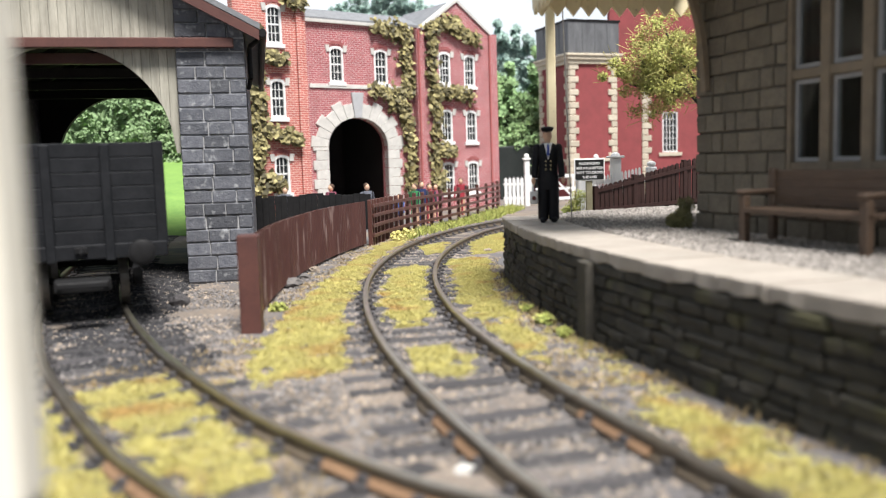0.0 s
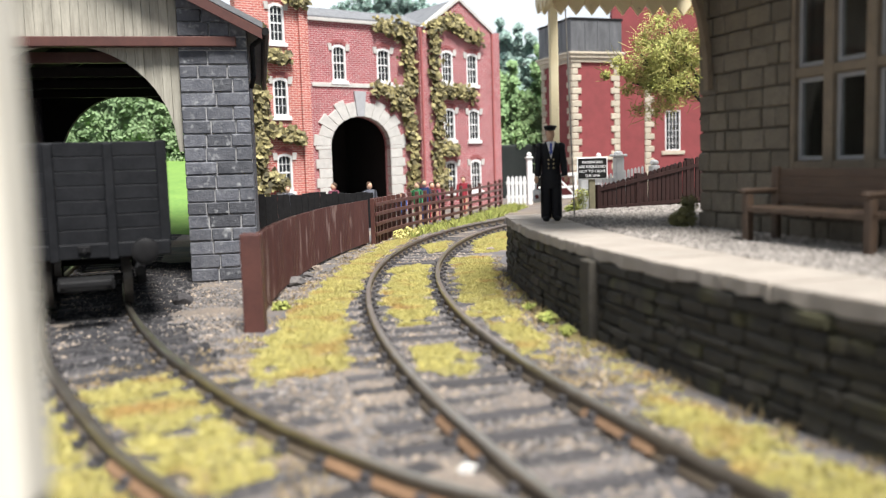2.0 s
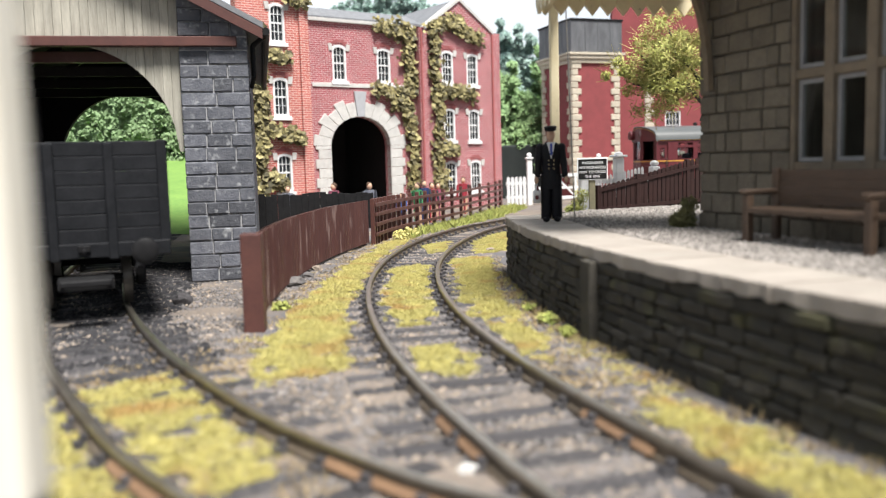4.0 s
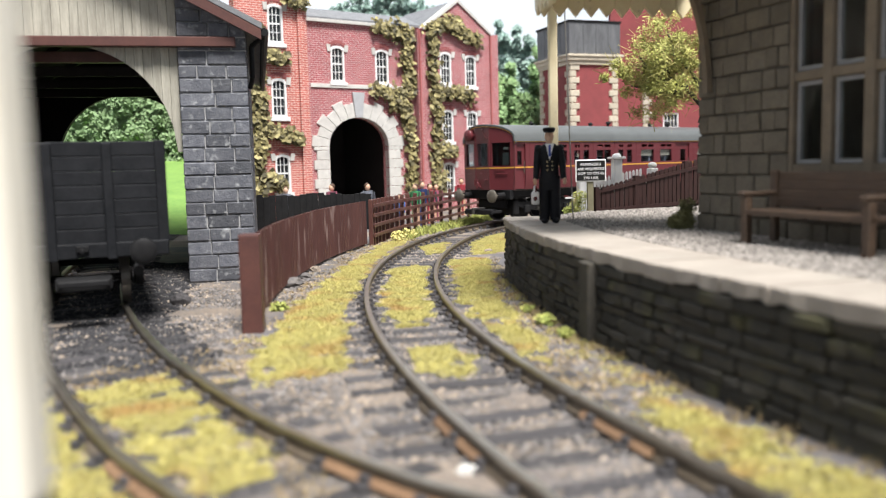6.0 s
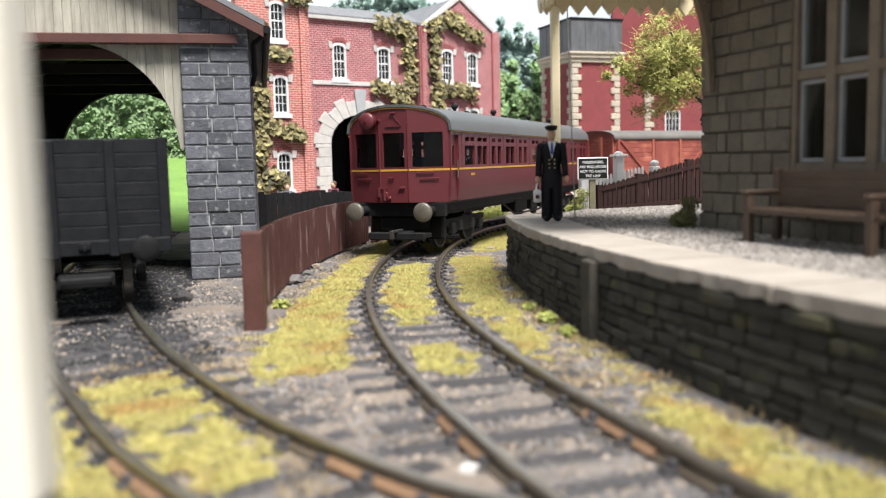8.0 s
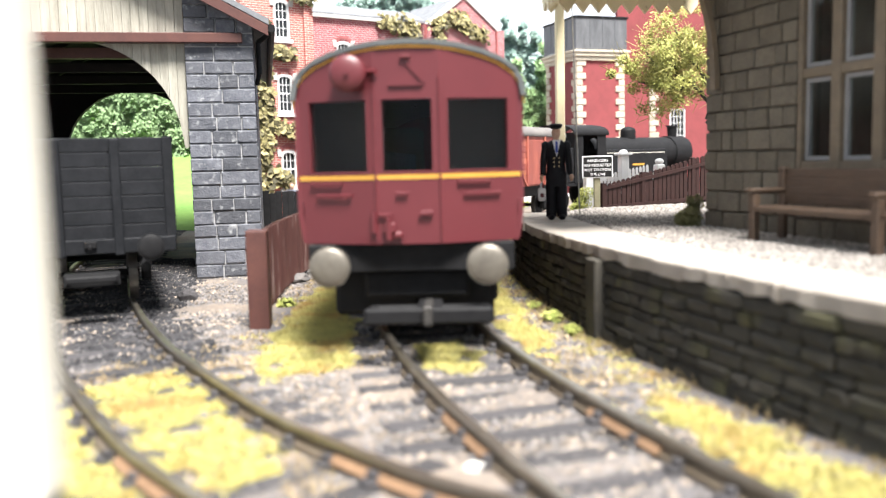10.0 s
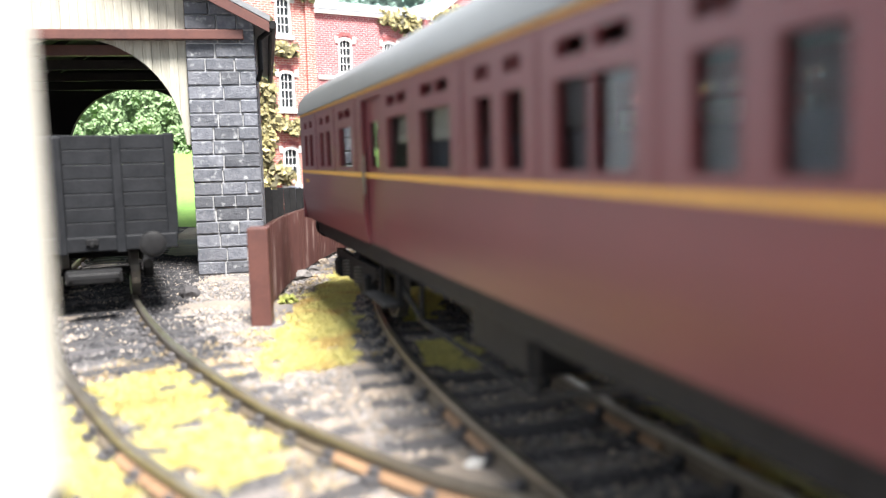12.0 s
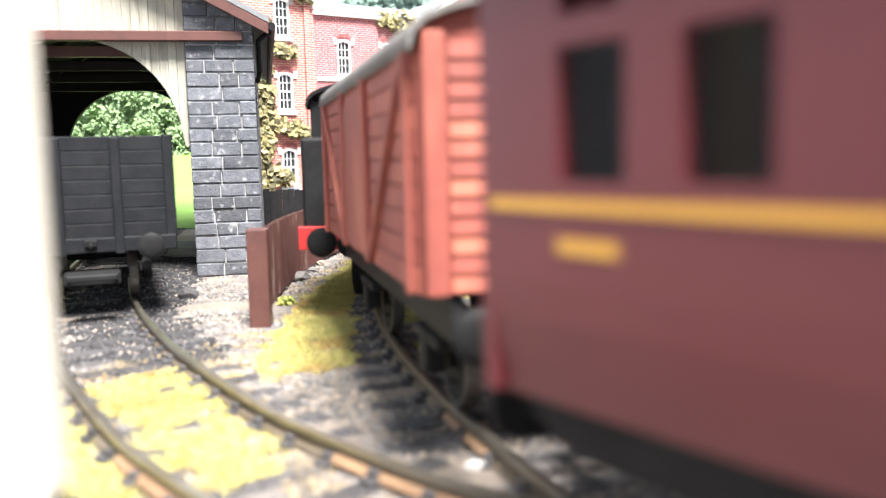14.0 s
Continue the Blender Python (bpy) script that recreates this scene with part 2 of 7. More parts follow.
M_CREAM2 = mat("off_white_paint", (0.80, 0.77, 0.68), (0.74, 0.70, 0.60), 1.5, 0.6, 0.1, 30)
M_PANE = mat("dark_window_glass", (0.02, 0.022, 0.025), (0.035, 0.038, 0.04), 2, 0.08, 0.0, 20)
# Near-black colour stands in for the shade inside the buildings.
M_DARK = mat("interior_shade_colour", (0.02, 0.018, 0.02), (0.03, 0.026, 0.028), 1, 0.9, 0.1, 20)
M_IVY = mat("ivy_leaf", (0.33, 0.29, 0.125), (0.085, 0.07, 0.03), 8, 0.7, 0.0, 20, island=0.75)
M_IVYSTEM = mat("ivy_stem", (0.12, 0.08, 0.05), (0.07, 0.05, 0.03), 8, 0.9, 0.2, 20)
M_LEAF_Y = mat("yellow_green_foliage", (0.47, 0.46, 0.15), (0.24, 0.27, 0.06), 3, 0.8, 0.0, 20, island=0.4)
M_LEAF_G = mat("woodland_foliage", (0.33, 0.47, 0.22), (0.22, 0.36, 0.17), 0.35, 0.9, 0.0, 8, island=0.4)
# Distance haze is mixed into this pale blue-green leaf colour.
M_LEAF_D = mat("hazed_far_foliage", (0.40, 0.52, 0.46), (0.30, 0.43, 0.40), 0.3, 0.9, 0.0, 8, island=0.4)
M_BARK = mat("bark", (0.05, 0.045, 0.04), (0.03, 0.027, 0.025), 6, 0.9, 0.5, 25)
M_FIELD = mat("meadow_print", (0.18, 0.31, 0.07), (0.12, 0.235, 0.055), 0.8, 0.95, 0.1, 6, stretch=(1, 1, 3))
M_PLATTOP = mat("platform_slab", (0.39, 0.35, 0.305), (0.30, 0.265, 0.23), 1.5, 0.9, 0.3, 25, spread=0.05, stain=(0.33, 0.30, 0.26), stain_scale=1.2, stain_at=0.62)
M_GRAVEL = mat("grey_gravel", (0.33, 0.305, 0.28), (0.185, 0.165, 0.15), 12, 0.95, 0.6, 25, island=0.45)
M_PLATWALL = mat("sooty_platform_stone", (0.062, 0.055, 0.043), (0.032, 0.03, 0.025), 2.5, 0.9, 0.7, 20, spread=0.3, stain=(0.085, 0.08, 0.04), stain_scale=1.5, stain_at=0.62)
M_STATION = mat("buff_station_stone", (0.17, 0.148, 0.112), (0.115, 0.10, 0.078), 2.5, 0.9, 0.4, 20, spread=0.16)
M_STATION_J = mat("station_mortar", (0.11, 0.092, 0.072), (0.085, 0.07, 0.055), 3, 0.95, 0.3, 20)
M_TIMBER = mat("varnished_window_timber", (0.20, 0.155, 0.105), (0.14, 0.11, 0.075), 4, 0.6, 0.2, 25)
M_BENCH = mat("bench_wood", (0.095, 0.06, 0.038), (0.06, 0.038, 0.025), 4, 0.6, 0.3, 25, stretch=(1, 1, 4))
M_RENDER = mat("red_tower_paint", (0.27, 0.058, 0.062), (0.21, 0.047, 0.05), 1.5, 0.85, 0.25, 25)
M_QUOIN = mat("buff_quoin_stone", (0.56, 0.50, 0.40), (0.44, 0.39, 0.31), 4, 0.85, 0.3, 25, spread=0.12)
M_TANK = mat("weathered_lead_tank", (0.075, 0.078, 0.085), (0.15, 0.155, 0.165), 1.2, 0.6, 0.3, 20, stretch=(2, 2, 0.5))
M_MAROON = mat("maroon_coach_paint", (0.118, 0.022, 0.027), (0.100, 0.019, 0.024), 1.0, 0.4, 0.08, 40)
M_YELLOW = mat("yellow_lining", (0.58, 0.31, 0.05), (0.50, 0.26, 0.04), 2, 0.5, 0.0, 20)
M_ROOF = mat("grey_coach_roof", (0.10, 0.108, 0.108), (0.08, 0.086, 0.086), 1.0, 0.45, 0.1, 30)
M_BUFFER = mat("worn_buffer_steel", (0.22, 0.20, 0.165), (0.14, 0.125, 0.105), 4, 0.45, 0.1, 30, metal=0.5)
M_VAN = mat("faded_red_van_paint", (0.31, 0.078, 0.058), (0.22, 0.055, 0.042), 1.5, 0.65, 0.25, 25, stain=(0.42, 0.13, 0.085), stain_scale=1.2, stain_at=0.6, stretch=(1, 1, 0.4))
M_REDBEAM = mat("red_buffer_beam", (0.5, 0.03, 0.03), (0.4, 0.025, 0.025), 3, 0.5, 0.1, 30)
M_SKIN = mat("painted_flesh", (0.62, 0.40, 0.28), (0.54, 0.33, 0.22), 5, 0.6, 0.1, 30)
M_SIGN = mat("black_sign_enamel", (0.008, 0.008, 0.008), (0.012, 0.012, 0.012), 3, 0.6, 0.0, 30, spec=0.2)
M_UNIFORM = mat("black_uniform_paint", (0.005, 0.005, 0.007), (0.010, 0.010, 0.013), 5, 0.6, 0.2, 30, spec=0.25)

# ---- plan ----
CX, CY, RT = 33.15, 17.25, 33.96     # centre and radius of the running line's curve


def arc(r, phi, z=0.0):
    return (CX - r * math.cos(phi), CY + r * math.sin(phi), z)


def arcline(r, a, b, n, z=0.0):
    return [arc(r, a + (b - a) * i / n, z) for i in range(n + 1)]


PH1, R2 = 0.291, 20.0                # beyond this angle the line curves more tightly


def line_at(s):
    """The running line at s metres along it: x, y and heading from the y axis (s grows away from the viewer)."""
    h = s / RT
    if h <= PH1:
        return CX - RT * math.cos(h), CY + RT * math.sin(h), h
    g = PH1 + (s - PH1 * RT) / R2
    x0, y0 = CX - RT * math.cos(PH1), CY + RT * math.sin(PH1)
    return x0 + R2 * (math.cos(PH1) - math.cos(g)), y0 + R2 * (math.sin(g) - math.sin(PH1)), g


SIDING = spline([(-11.6, 34), (-10.3, 28), (-8.6, 21.5), (-7.5, 17.9), (-6.35, 14.8), (-5.28, 12.35), (-4.18, 10.18), (-3.42, 8.88), (-2.41, 7.3), (-1.77, 6.45), (-0.83, 5.41), (-0.11, 4.82), (1.5, 3.75), (3.6, 2.3)], 8)

# ---- ground ----
def ground():
    bm = bmnew()
    xs = sorted(set(np.round(np.concatenate([np.arange(-60, -12, 6), np.arange(-12, 8, 0.25), np.arange(8, 81, 6)]), 2).tolist()))
    ys = sorted(set(np.round(np.concatenate([np.arange(-20, 2, 4), np.arange(2, 36, 0.25), np.arange(36, 97, 5)]), 2).tolist()))
    verts, faces = [], []
    for y in ys:
        for x in xs:
            near = -12 < x < 8 and 2 < y < 36
            z = (noise.noise((x * 0.9, y * 0.9, 0)) * 0.05 + noise.noise((x * 4, y * 4, 3)) * 0.018 - 0.03) if near else -0.03
            verts.append((x, y, z))
    w = len(xs)
    for j in range(len(ys) - 1):
        for i in range(w - 1):
            faces.append((j * w + i, j * w + i + 1, (j + 1) * w + i + 1, (j + 1) * w + i))
    ob = raw("ground", verts, faces, M_BALLAST)
    tagged(smooth(ob, 80), "brown and grey earth scattered with fine ballast", "ground", kind="structure")


ground()


# ---- tracks ----
RAIL = [(-0.07, 0.0), (0.07, 0.0), (0.07, 0.03), (0.022, 0.05), (0.022, 0.125), (0.04, 0.14), (-0.04, 0.14), (-0.022, 0.125), (-0.022, 0.05), (-0.07, 0.03)]
HEAD = [(-0.040, 0.0), (0.040, 0.0), (0.034, 0.04), (-0.034, 0.04)]


def offset(line, d):
    out = []
    for i, p in enumerate(line):
        a, b = line[max(i - 1, 0)], line[min(i + 1, len(line) - 1)]
        dx, dy = b[0] - a[0], b[1] - a[1]
        k = math.hypot(dx, dy)
        out.append((p[0] + dy / k * d, p[1] - dx / k * d, p[2] if len(p) > 2 else 0.0))
    return out


def track(name, label, line, sleepers, rusty):
    root = tagged(empty(name), label, "railway track", kind="structure")
    for side in (-0.645, 0.645):
        way = offset(line, side)
        bm = bmnew()
        sweep(bm, [(x, y, 0.0) for x, y, z in way], RAIL)
        rail = part("rail", bm, M_RAIL, root)
        bm = bmnew()
        sweep(bm, [(x, y, 0.141) for x, y, z in way], HEAD)
        part("rail_head", bm, M_RAILTOP, rail, "worn bright running surface")
        rail_web = [p for p in way if rusty[0] < p[1] < rusty[1]]
        if len(rail_web) > 2:
            bm = bmnew()
            sweep(bm, [(x, y, 0.03) for x, y, z in rail_web], [(-0.09, 0), (0.09, 0), (0.05, 0.05), (-0.05, 0.05)])
            part("rusty_flange", bm, M_RUST, rail, "orange rusted rail foot")
    bm = bmnew()
    box(bm, -1.25, -0.125, -0.10, 1.25, 0.125, 0.0, 0.02)
    bmesh.ops.scale(bm, vec=(S, S, S), verts=bm.verts)
    me = bpy.data.meshes.new("sleeper")
    bm.to_mesh(me)
    bm.free()
    me.materials.append(M_SLEEPER)
    bm = bmnew()
    box(bm, -0.17, -0.07, 0, 0.17, 0.07, 0.045, 0.012)
    box(bm, -0.11, -0.05, 0.04, -0.045, 0.05, 0.1, 0.01)
    box(bm, 0.045, -0.05, 0.04, 0.11, 0.05, 0.1, 0.01)
    bmesh.ops.scale(bm, vec=(S, S, S), verts=bm.verts)
    ch = bpy.data.meshes.new("rail_chair")
    bm.to_mesh(ch)
    bm.free()
    ch.materials.append(M_SLEEPER)
    pts = np.array([p[:2] for p in line])
    seg = np.hypot(*np.diff(pts, axis=0).T)
    cum = np.concatenate([[0], np.cumsum(seg)])
    s = 0.2
    rng = random.Random(4)
    while s < cum[-1] - 0.2 and s < sleepers:
        i = min(int(np.searchsorted(cum, s)), len(pts) - 1)
        a, b = pts[i - 1], pts[i]
        p = a + (b - a) * (s - cum[i - 1]) / seg[i - 1]
        ang = math.degrees(math.atan2(b[1] - a[1], b[0] - a[0])) - 90
        m = at(p[0], p[1], 0.0 + rng.uniform(-0.012, 0.008), 0, 0, ang + rng.uniform(-1.5, 1.5))
        sl = put("sleeper", me, root, "", m)
        for side in (-0.645, 0.645):
            put("rail_chair", ch, sl, "", at(side, 0, 0))
        s += 0.62
    return root


track("running_line", "curved running track with rusty rails and dark sleepers", [line_at(s)[:2] + (0.0,) for s in np.arange(-34, 78, 0.4)], 112, (6.2, 7.6))
track("siding", "curved siding track with worn rails on dark sleepers", SIDING, 60, (4.9, 6.6))


# ---- platform ----
PZ = 1.2
RP = 31.8
P_END, P_NEAR = 0.03, -0.75


def platform():
    root = tagged(empty("platform"), "stone-faced station platform with pale edging slabs and gravel", "platform", kind="structure")
    # core
    edge = [arc(RP + -0.12, a) for a in np.linspace(P_END, P_NEAR, 60)]
    back = [(14.5, -9.0, 0), (30, 10, 0), (16, 26, 0), (6.6, 21.6, 0), (3.4, 19.9, 0)]
    pts = [(p[0], p[1]) for p in edge + back]
    bm = bmnew()
    slab(bm, pts, "z", -0.05, PZ - 0.06)
    core = part("core", bm, M_PLATWALL, root)
    bm = bmnew()
    slab(bm, [(p[0], p[1]) for p in [arc(RP - 1.0, a) for a in np.linspace(P_END, P_NEAR, 60)] + back], "z", PZ - 0.06, PZ - 0.015)
    part("gravel_bed", bm, M_GRAVEL, root, "pale grey gravel surface")
    # edging slabs
    rng = random.Random(3)
    n = 34
    for i in range(n):
        a, b = P_END + (P_NEAR - P_END) * i / n, P_END + (P_NEAR - P_END) * (i + 0.996) / n
        bm = bmnew()
        q = [arc(RP + 0.05 + rng.uniform(-0.03, 0.03), a + (b - a) * k / 5) for k in range(6)] + [arc(RP - 1.02, b), arc(RP - 1.02, (a + b) / 2), arc(RP - 1.02, a)]
        c = Vector(arc(RP - 0.5, (a + b) / 2))
        vs = slab(bm, [(p[0] - c.x, p[1] - c.y) for p in q], "z", PZ - 0.15, PZ + rng.uniform(-0.004, 0.004))
        for v in vs:
            if v.co.z < PZ - 0.1:
                v.co.z += rng.uniform(-0.022, 0.018)
        bmesh.ops.bevel(bm, geom=list(bm.edges), offset=0.012, segments=2, affect="EDGES")
        part("edging_slab", bm, M_PLATTOP, root, "", at(c.x, c.y, 0))
    # facing stones
    cuts = [-0.04, 0.14, 0.27, 0.44, 0.56, 0.72, 0.88, 1.04]
    for k, (z0, z1) in enumerate(zip(cuts, cuts[1:])):
        a = P_END
        while a > -0.42:
            da = rng.uniform(0.22, 0.72) / RP
            b = max(a - da, -0.42)
            p, q = Vector(arc(RP, a)), Vector(arc(RP, b))
            c = (p + q) / 2
            L = (q - p).length
            bm = bmnew()
            d = rng.uniform(0.0, 0.035)
            box(bm, -L / 2 + 0.006, -0.12, z0 + 0.005, L / 2 - 0.006, 0.015 + d, z1 - 0.005, 0.028)
            for v in bm.verts:
                if v.co.y > 0:
                    v.co += Vector((rng.uniform(-1, 1) * 0.012, rng.uniform(-1, 1) * 0.022, rng.uniform(-1, 1) * 0.012))
            ang = math.degrees(math.atan2(q.y - p.y, q.x - p.x)) + 180
            part("facing_stone", bm, M_PLATWALL, core, "", at(c.x, c.y, 0, 0, 0, ang))
            a = b
    # pier in the wall
    pa = -0.198
    q = arc(RP + 0.0, pa)
    bm = bmnew()
    box(bm, -0.14, -0.1, -0.05, 0.2, 0.16, PZ - 0.16, 0.02)
    part("pier", bm, M_PLATWALL, core, "", at(q[0], q[1], 0, 0, 0, 90 - math.degrees(pa)))
    # end wall stones
    for k, (z0, z1) in enumerate(((-0.04, 0.2), (0.2, 0.42), (0.42, 0.63), (0.63, 0.83), (0.83, 1.04))):
        x = 0.0
        p0 = Vector(arc(RP, P_END))
        while x < 2.2:
            L = rng.uniform(0.4, 0.8)
            bm = bmnew()
            box(bm, x + 0.012, -0.1, z0 + 0.012, min(x + L, 2.3) - 0.012, 0.03, z1 - 0.012, 0.03)
            part("end_stone", bm, M_PLATWALL, core, "", at(p0.x, p0.y, 0, 0, 0, 38))
            x += L


platform()


# ---- goods shed ----
def stones(root, name, material, u0, u1, z0, z1, h, wmin, wmax, y0, y1, m, rng, gap=0.018, bev=0.02, skip=None):
    """Courses of separate blocks on an upright face in x-z."""
    z = z0
    while z < z1 - 0.06:
        zz = min(z + h * rng.uniform(0.93, 1.07), z1)
        if z1 - zz < h * 0.4:
            zz = z1
        u = u0
        while u < u1 - 0.02:
            w = rng.uniform(wmin, wmax)
            v = u + w
            if u1 - v < wmin * 0.7:
                v = u1
            if not (skip and skip((u + v) / 2, (z + zz) / 2)):
                bm = bmnew()
                d = rng.uniform(0, 0.03)
                box(bm, -(v - u) / 2 + gap / 2, y0 - d, z + gap / 2, (v - u) / 2 - gap / 2, y1, zz - gap / 2, bev)
                for q in bm.verts:
                    q.co += Vector((rng.uniform(-1, 1), rng.uniform(-1, 1), rng.uniform(-1, 1))) * 0.006
                part(name, bm, material, root, "", m @ at((u + v) / 2, 0, 0))
            u = v
        z = zz


def shed():
    rng = random.Random(11)
    base = at(-4.0, 18.05, 0, 0, 0, 12)
    root = tagged(empty("goods_shed", base), "grey stone goods shed with weathered board gable and arched doorway", "shed")
    idm = Matrix.Identity(4)
    zt = 5.32
    D = 12.4
    mid = -3.62
    # pillars
    for a, b in ((-1.40, 0.0), (2 * mid, 2 * mid + 1.40)):
        bm = bmnew()
        box(bm, a + 0.02, 0.0, -0.05, b - 0.02, 1.0, zt)
        pil = part("pillar", bm, M_MORTAR_D, root)
        stones(pil, "stone_block", M_STONE_D, a, b, 0.0, 5.9 if a > mid else zt, 0.285, 0.38, 0.72, -0.02, 0.28, idm, rng,
               gap=0.026, bev=0.016, skip=lambda u, z: z > 5.30 - u * 0.53)
    bm = bmnew()
    slab(bm, [(-1.38, 5.30), (-0.03, 5.30), (-0.15, 5.36), (-1.38, 6.0)], "y", 0.03, 0.25)
    part("gable_stonework", bm, M_MORTAR_D, root)
    # boarded front with the arch cut in it
    n = 26
    a0, a1 = 2 * mid + 1.40, -1.40
    for i in range(n):
        p, q = a0 + (a1 - a0) * i / n, a0 + (a1 - a0) * (i + 1) / n
        bm = bmnew()
        def head(u):
            t = (u - mid) / 2.12
            return 2.75 + 2.2 * math.sqrt(max(0, 1 - t * t))
        top = lambda u: 5.30 + (3.62 - abs(u - mid)) * 0.53
        c = (p + q) / 2
        slab(bm, [(p - c + 0.003, head(p)), (0, head(c)), (q - c - 0.003, head(q)), (q - c - 0.003, top(q)), (p - c + 0.003, top(p))], "y", 0.10 + rng.uniform(-0.01, 0.01), 0.2)
        part("gable_board", bm, M_BOARD, root, "", at(c, 0, 0))
    bm = bmnew()
    box(bm, 2 * mid + 0.3, -0.16, 4.88, -0.22, 0.06, 5.08, 0.015)
    part("lintel_beam", bm, M_BROWN, root, "brown painted timber beam")
    # side walls, far end wall with its arch, near-black for the shade inside
    for u in (-0.4, 2 * mid):
        bm = bmnew()
        box(bm, u, 1.0, -0.05, u + 0.4, D, zt)
        part("side_wall", bm, M_STONE_D, root)
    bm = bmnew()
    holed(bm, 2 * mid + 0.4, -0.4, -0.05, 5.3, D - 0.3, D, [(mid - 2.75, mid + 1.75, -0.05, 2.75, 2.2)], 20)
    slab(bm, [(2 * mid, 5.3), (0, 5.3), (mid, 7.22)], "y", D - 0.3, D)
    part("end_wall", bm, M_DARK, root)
    # roof trusses and purlins, the inner ones darkened in colour for the shade
    for y in (1.2, 4.0, 7.0, 10.0):
        bm = bmnew()
        box(bm, 2 * mid + 0.4, y, 4.72, -0.4, y + 0.2, 4.95, 0.01)
        slab(bm, [(2 * mid + 0.4, 4.95), (2 * mid + 0.7, 4.95), (mid, 6.6), (mid, 6.8)], "y", y, y + 0.16)
        slab(bm, [(-0.4, 4.95), (-0.7, 4.95), (mid, 6.6), (mid, 6.8)], "y", y + 0.01, y + 0.15)
        part("roof_truss", bm, M_BROWN if y < 2 else M_BROWN_SHADE, root)
    # roof slopes, barge boards, gutter
    for s in (1, -1):
        def ux(d):
            return mid + s * d
        bm = bmnew()
        slab(bm, [(ux(0), 7.32), (ux(3.95), 5.22), (ux(3.95), 5.34), (ux(0), 7.45)], "y", -0.35, D + 0.2)
        part("roof_slope", bm, M_SLATE, root, "dark slate roof slope")
        bm = bmnew()
        slab(bm, [(ux(0), 7.08), (ux(3.93), 5.0), (ux(3.93), 5.21), (ux(0), 7.31)], "y", -0.35, -0.27)
        part("barge_board", bm, M_BROWN, root, "brown painted barge board")
        bm = bmnew()
        cyl(bm, (ux(4.0), -0.3, 5.16), (ux(4.0), D, 5.16), 0.085, n=10)
        part("gutter", bm, M_BLACK, root)
    bm = bmnew()
    cyl(bm, (0.1, 0.3, 4.3), (0.1, 0.3, 4.95), 0.055, n=10)
    cyl(bm, (0.1, 0.3, 4.95), (0.36, 0.1, 5.12), 0.055, n=10)
    cyl(bm, (0.1, 0.3, 4.3), (0.04, 0.5, 4.1), 0.05, n=10)
    part("gutter_outlet", bm, M_BLACK, root)
    # added lining, near-black to stand for the shade under the roof
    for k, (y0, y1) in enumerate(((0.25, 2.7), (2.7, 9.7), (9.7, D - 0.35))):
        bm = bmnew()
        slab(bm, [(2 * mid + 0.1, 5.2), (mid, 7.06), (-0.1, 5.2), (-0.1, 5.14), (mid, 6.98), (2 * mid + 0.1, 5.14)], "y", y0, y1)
        part("roof_lining", bm, M_BROWN_SHADE, root)


shed()


# ---- trackside fences ----
def corrugated_fence():
    R = 36.3
    root = tagged(empty("corrugated_fence"), "brown corrugated iron fence in a curve beside the track", "fence")
    a, b = -0.128, 0.22
    post = arc(R, -0.138)
    bm = bmnew()
    box(bm, -0.15, -0.15, -0.05, 0.15, 0.15, 1.42, 0.025, 2)
    part("end_post", bm, M_BROWN, root, "square brown timber post", at(post[0], post[1], 0, 0, 0, 4))
    n = 5
    for k in range(n):
        p0, p1 = a + (b - a) * k / n, a + (b - a) * (k + 1) / n
        verts, faces = [], []
        m = 150
        for i in range(m + 1):
            phi = p0 + (p1 - p0) * i / m
            w = 0.045 * math.sin(phi * R * 2 * math.pi / 0.17)
            for d in (0.0, 0.03):
                for z in (0.06, 1.33 + 0.01 * math.sin(k * 3)):
                    verts.append(arc(R + w + d, phi, z))
        for i in range(m):
            o, q = i * 4, i * 4 + 4
            faces += [(o, q, q + 1, o + 1), (o + 2, o + 3, q + 3, q + 2), (o + 1, q + 1, q + 3, o + 3), (o, o + 2, q + 2, q)]
        faces += [(0, 1, 3, 2), (m * 4, m * 4 + 2, m * 4 + 3, m * 4 + 1)]
        ob = raw("iron_sheet", verts, faces, M_BROWN_SHEET, root)
        smooth(ob, 50)
        q = arc(R + 0.14, p1)
        bm = bmnew()
        box(bm, -0.07, -0.07, -0.05, 0.07, 0.07, 1.25, 0.01)
        part("fence_post", bm, M_BROWN, root, "", at(q[0], q[1], 0, 0, 0, -math.degrees(p1)))


M_BROWN_SHEET = mat("brown_iron_sheet", (0.098, 0.046, 0.041), (0.062, 0.03, 0.028), 1.2, 0.28, 0.1, 30, stain=(0.26, 0.19, 0.175), stain_scale=2.5, stain_at=0.66, stretch=(1, 1, 0.3))
corrugated_fence()


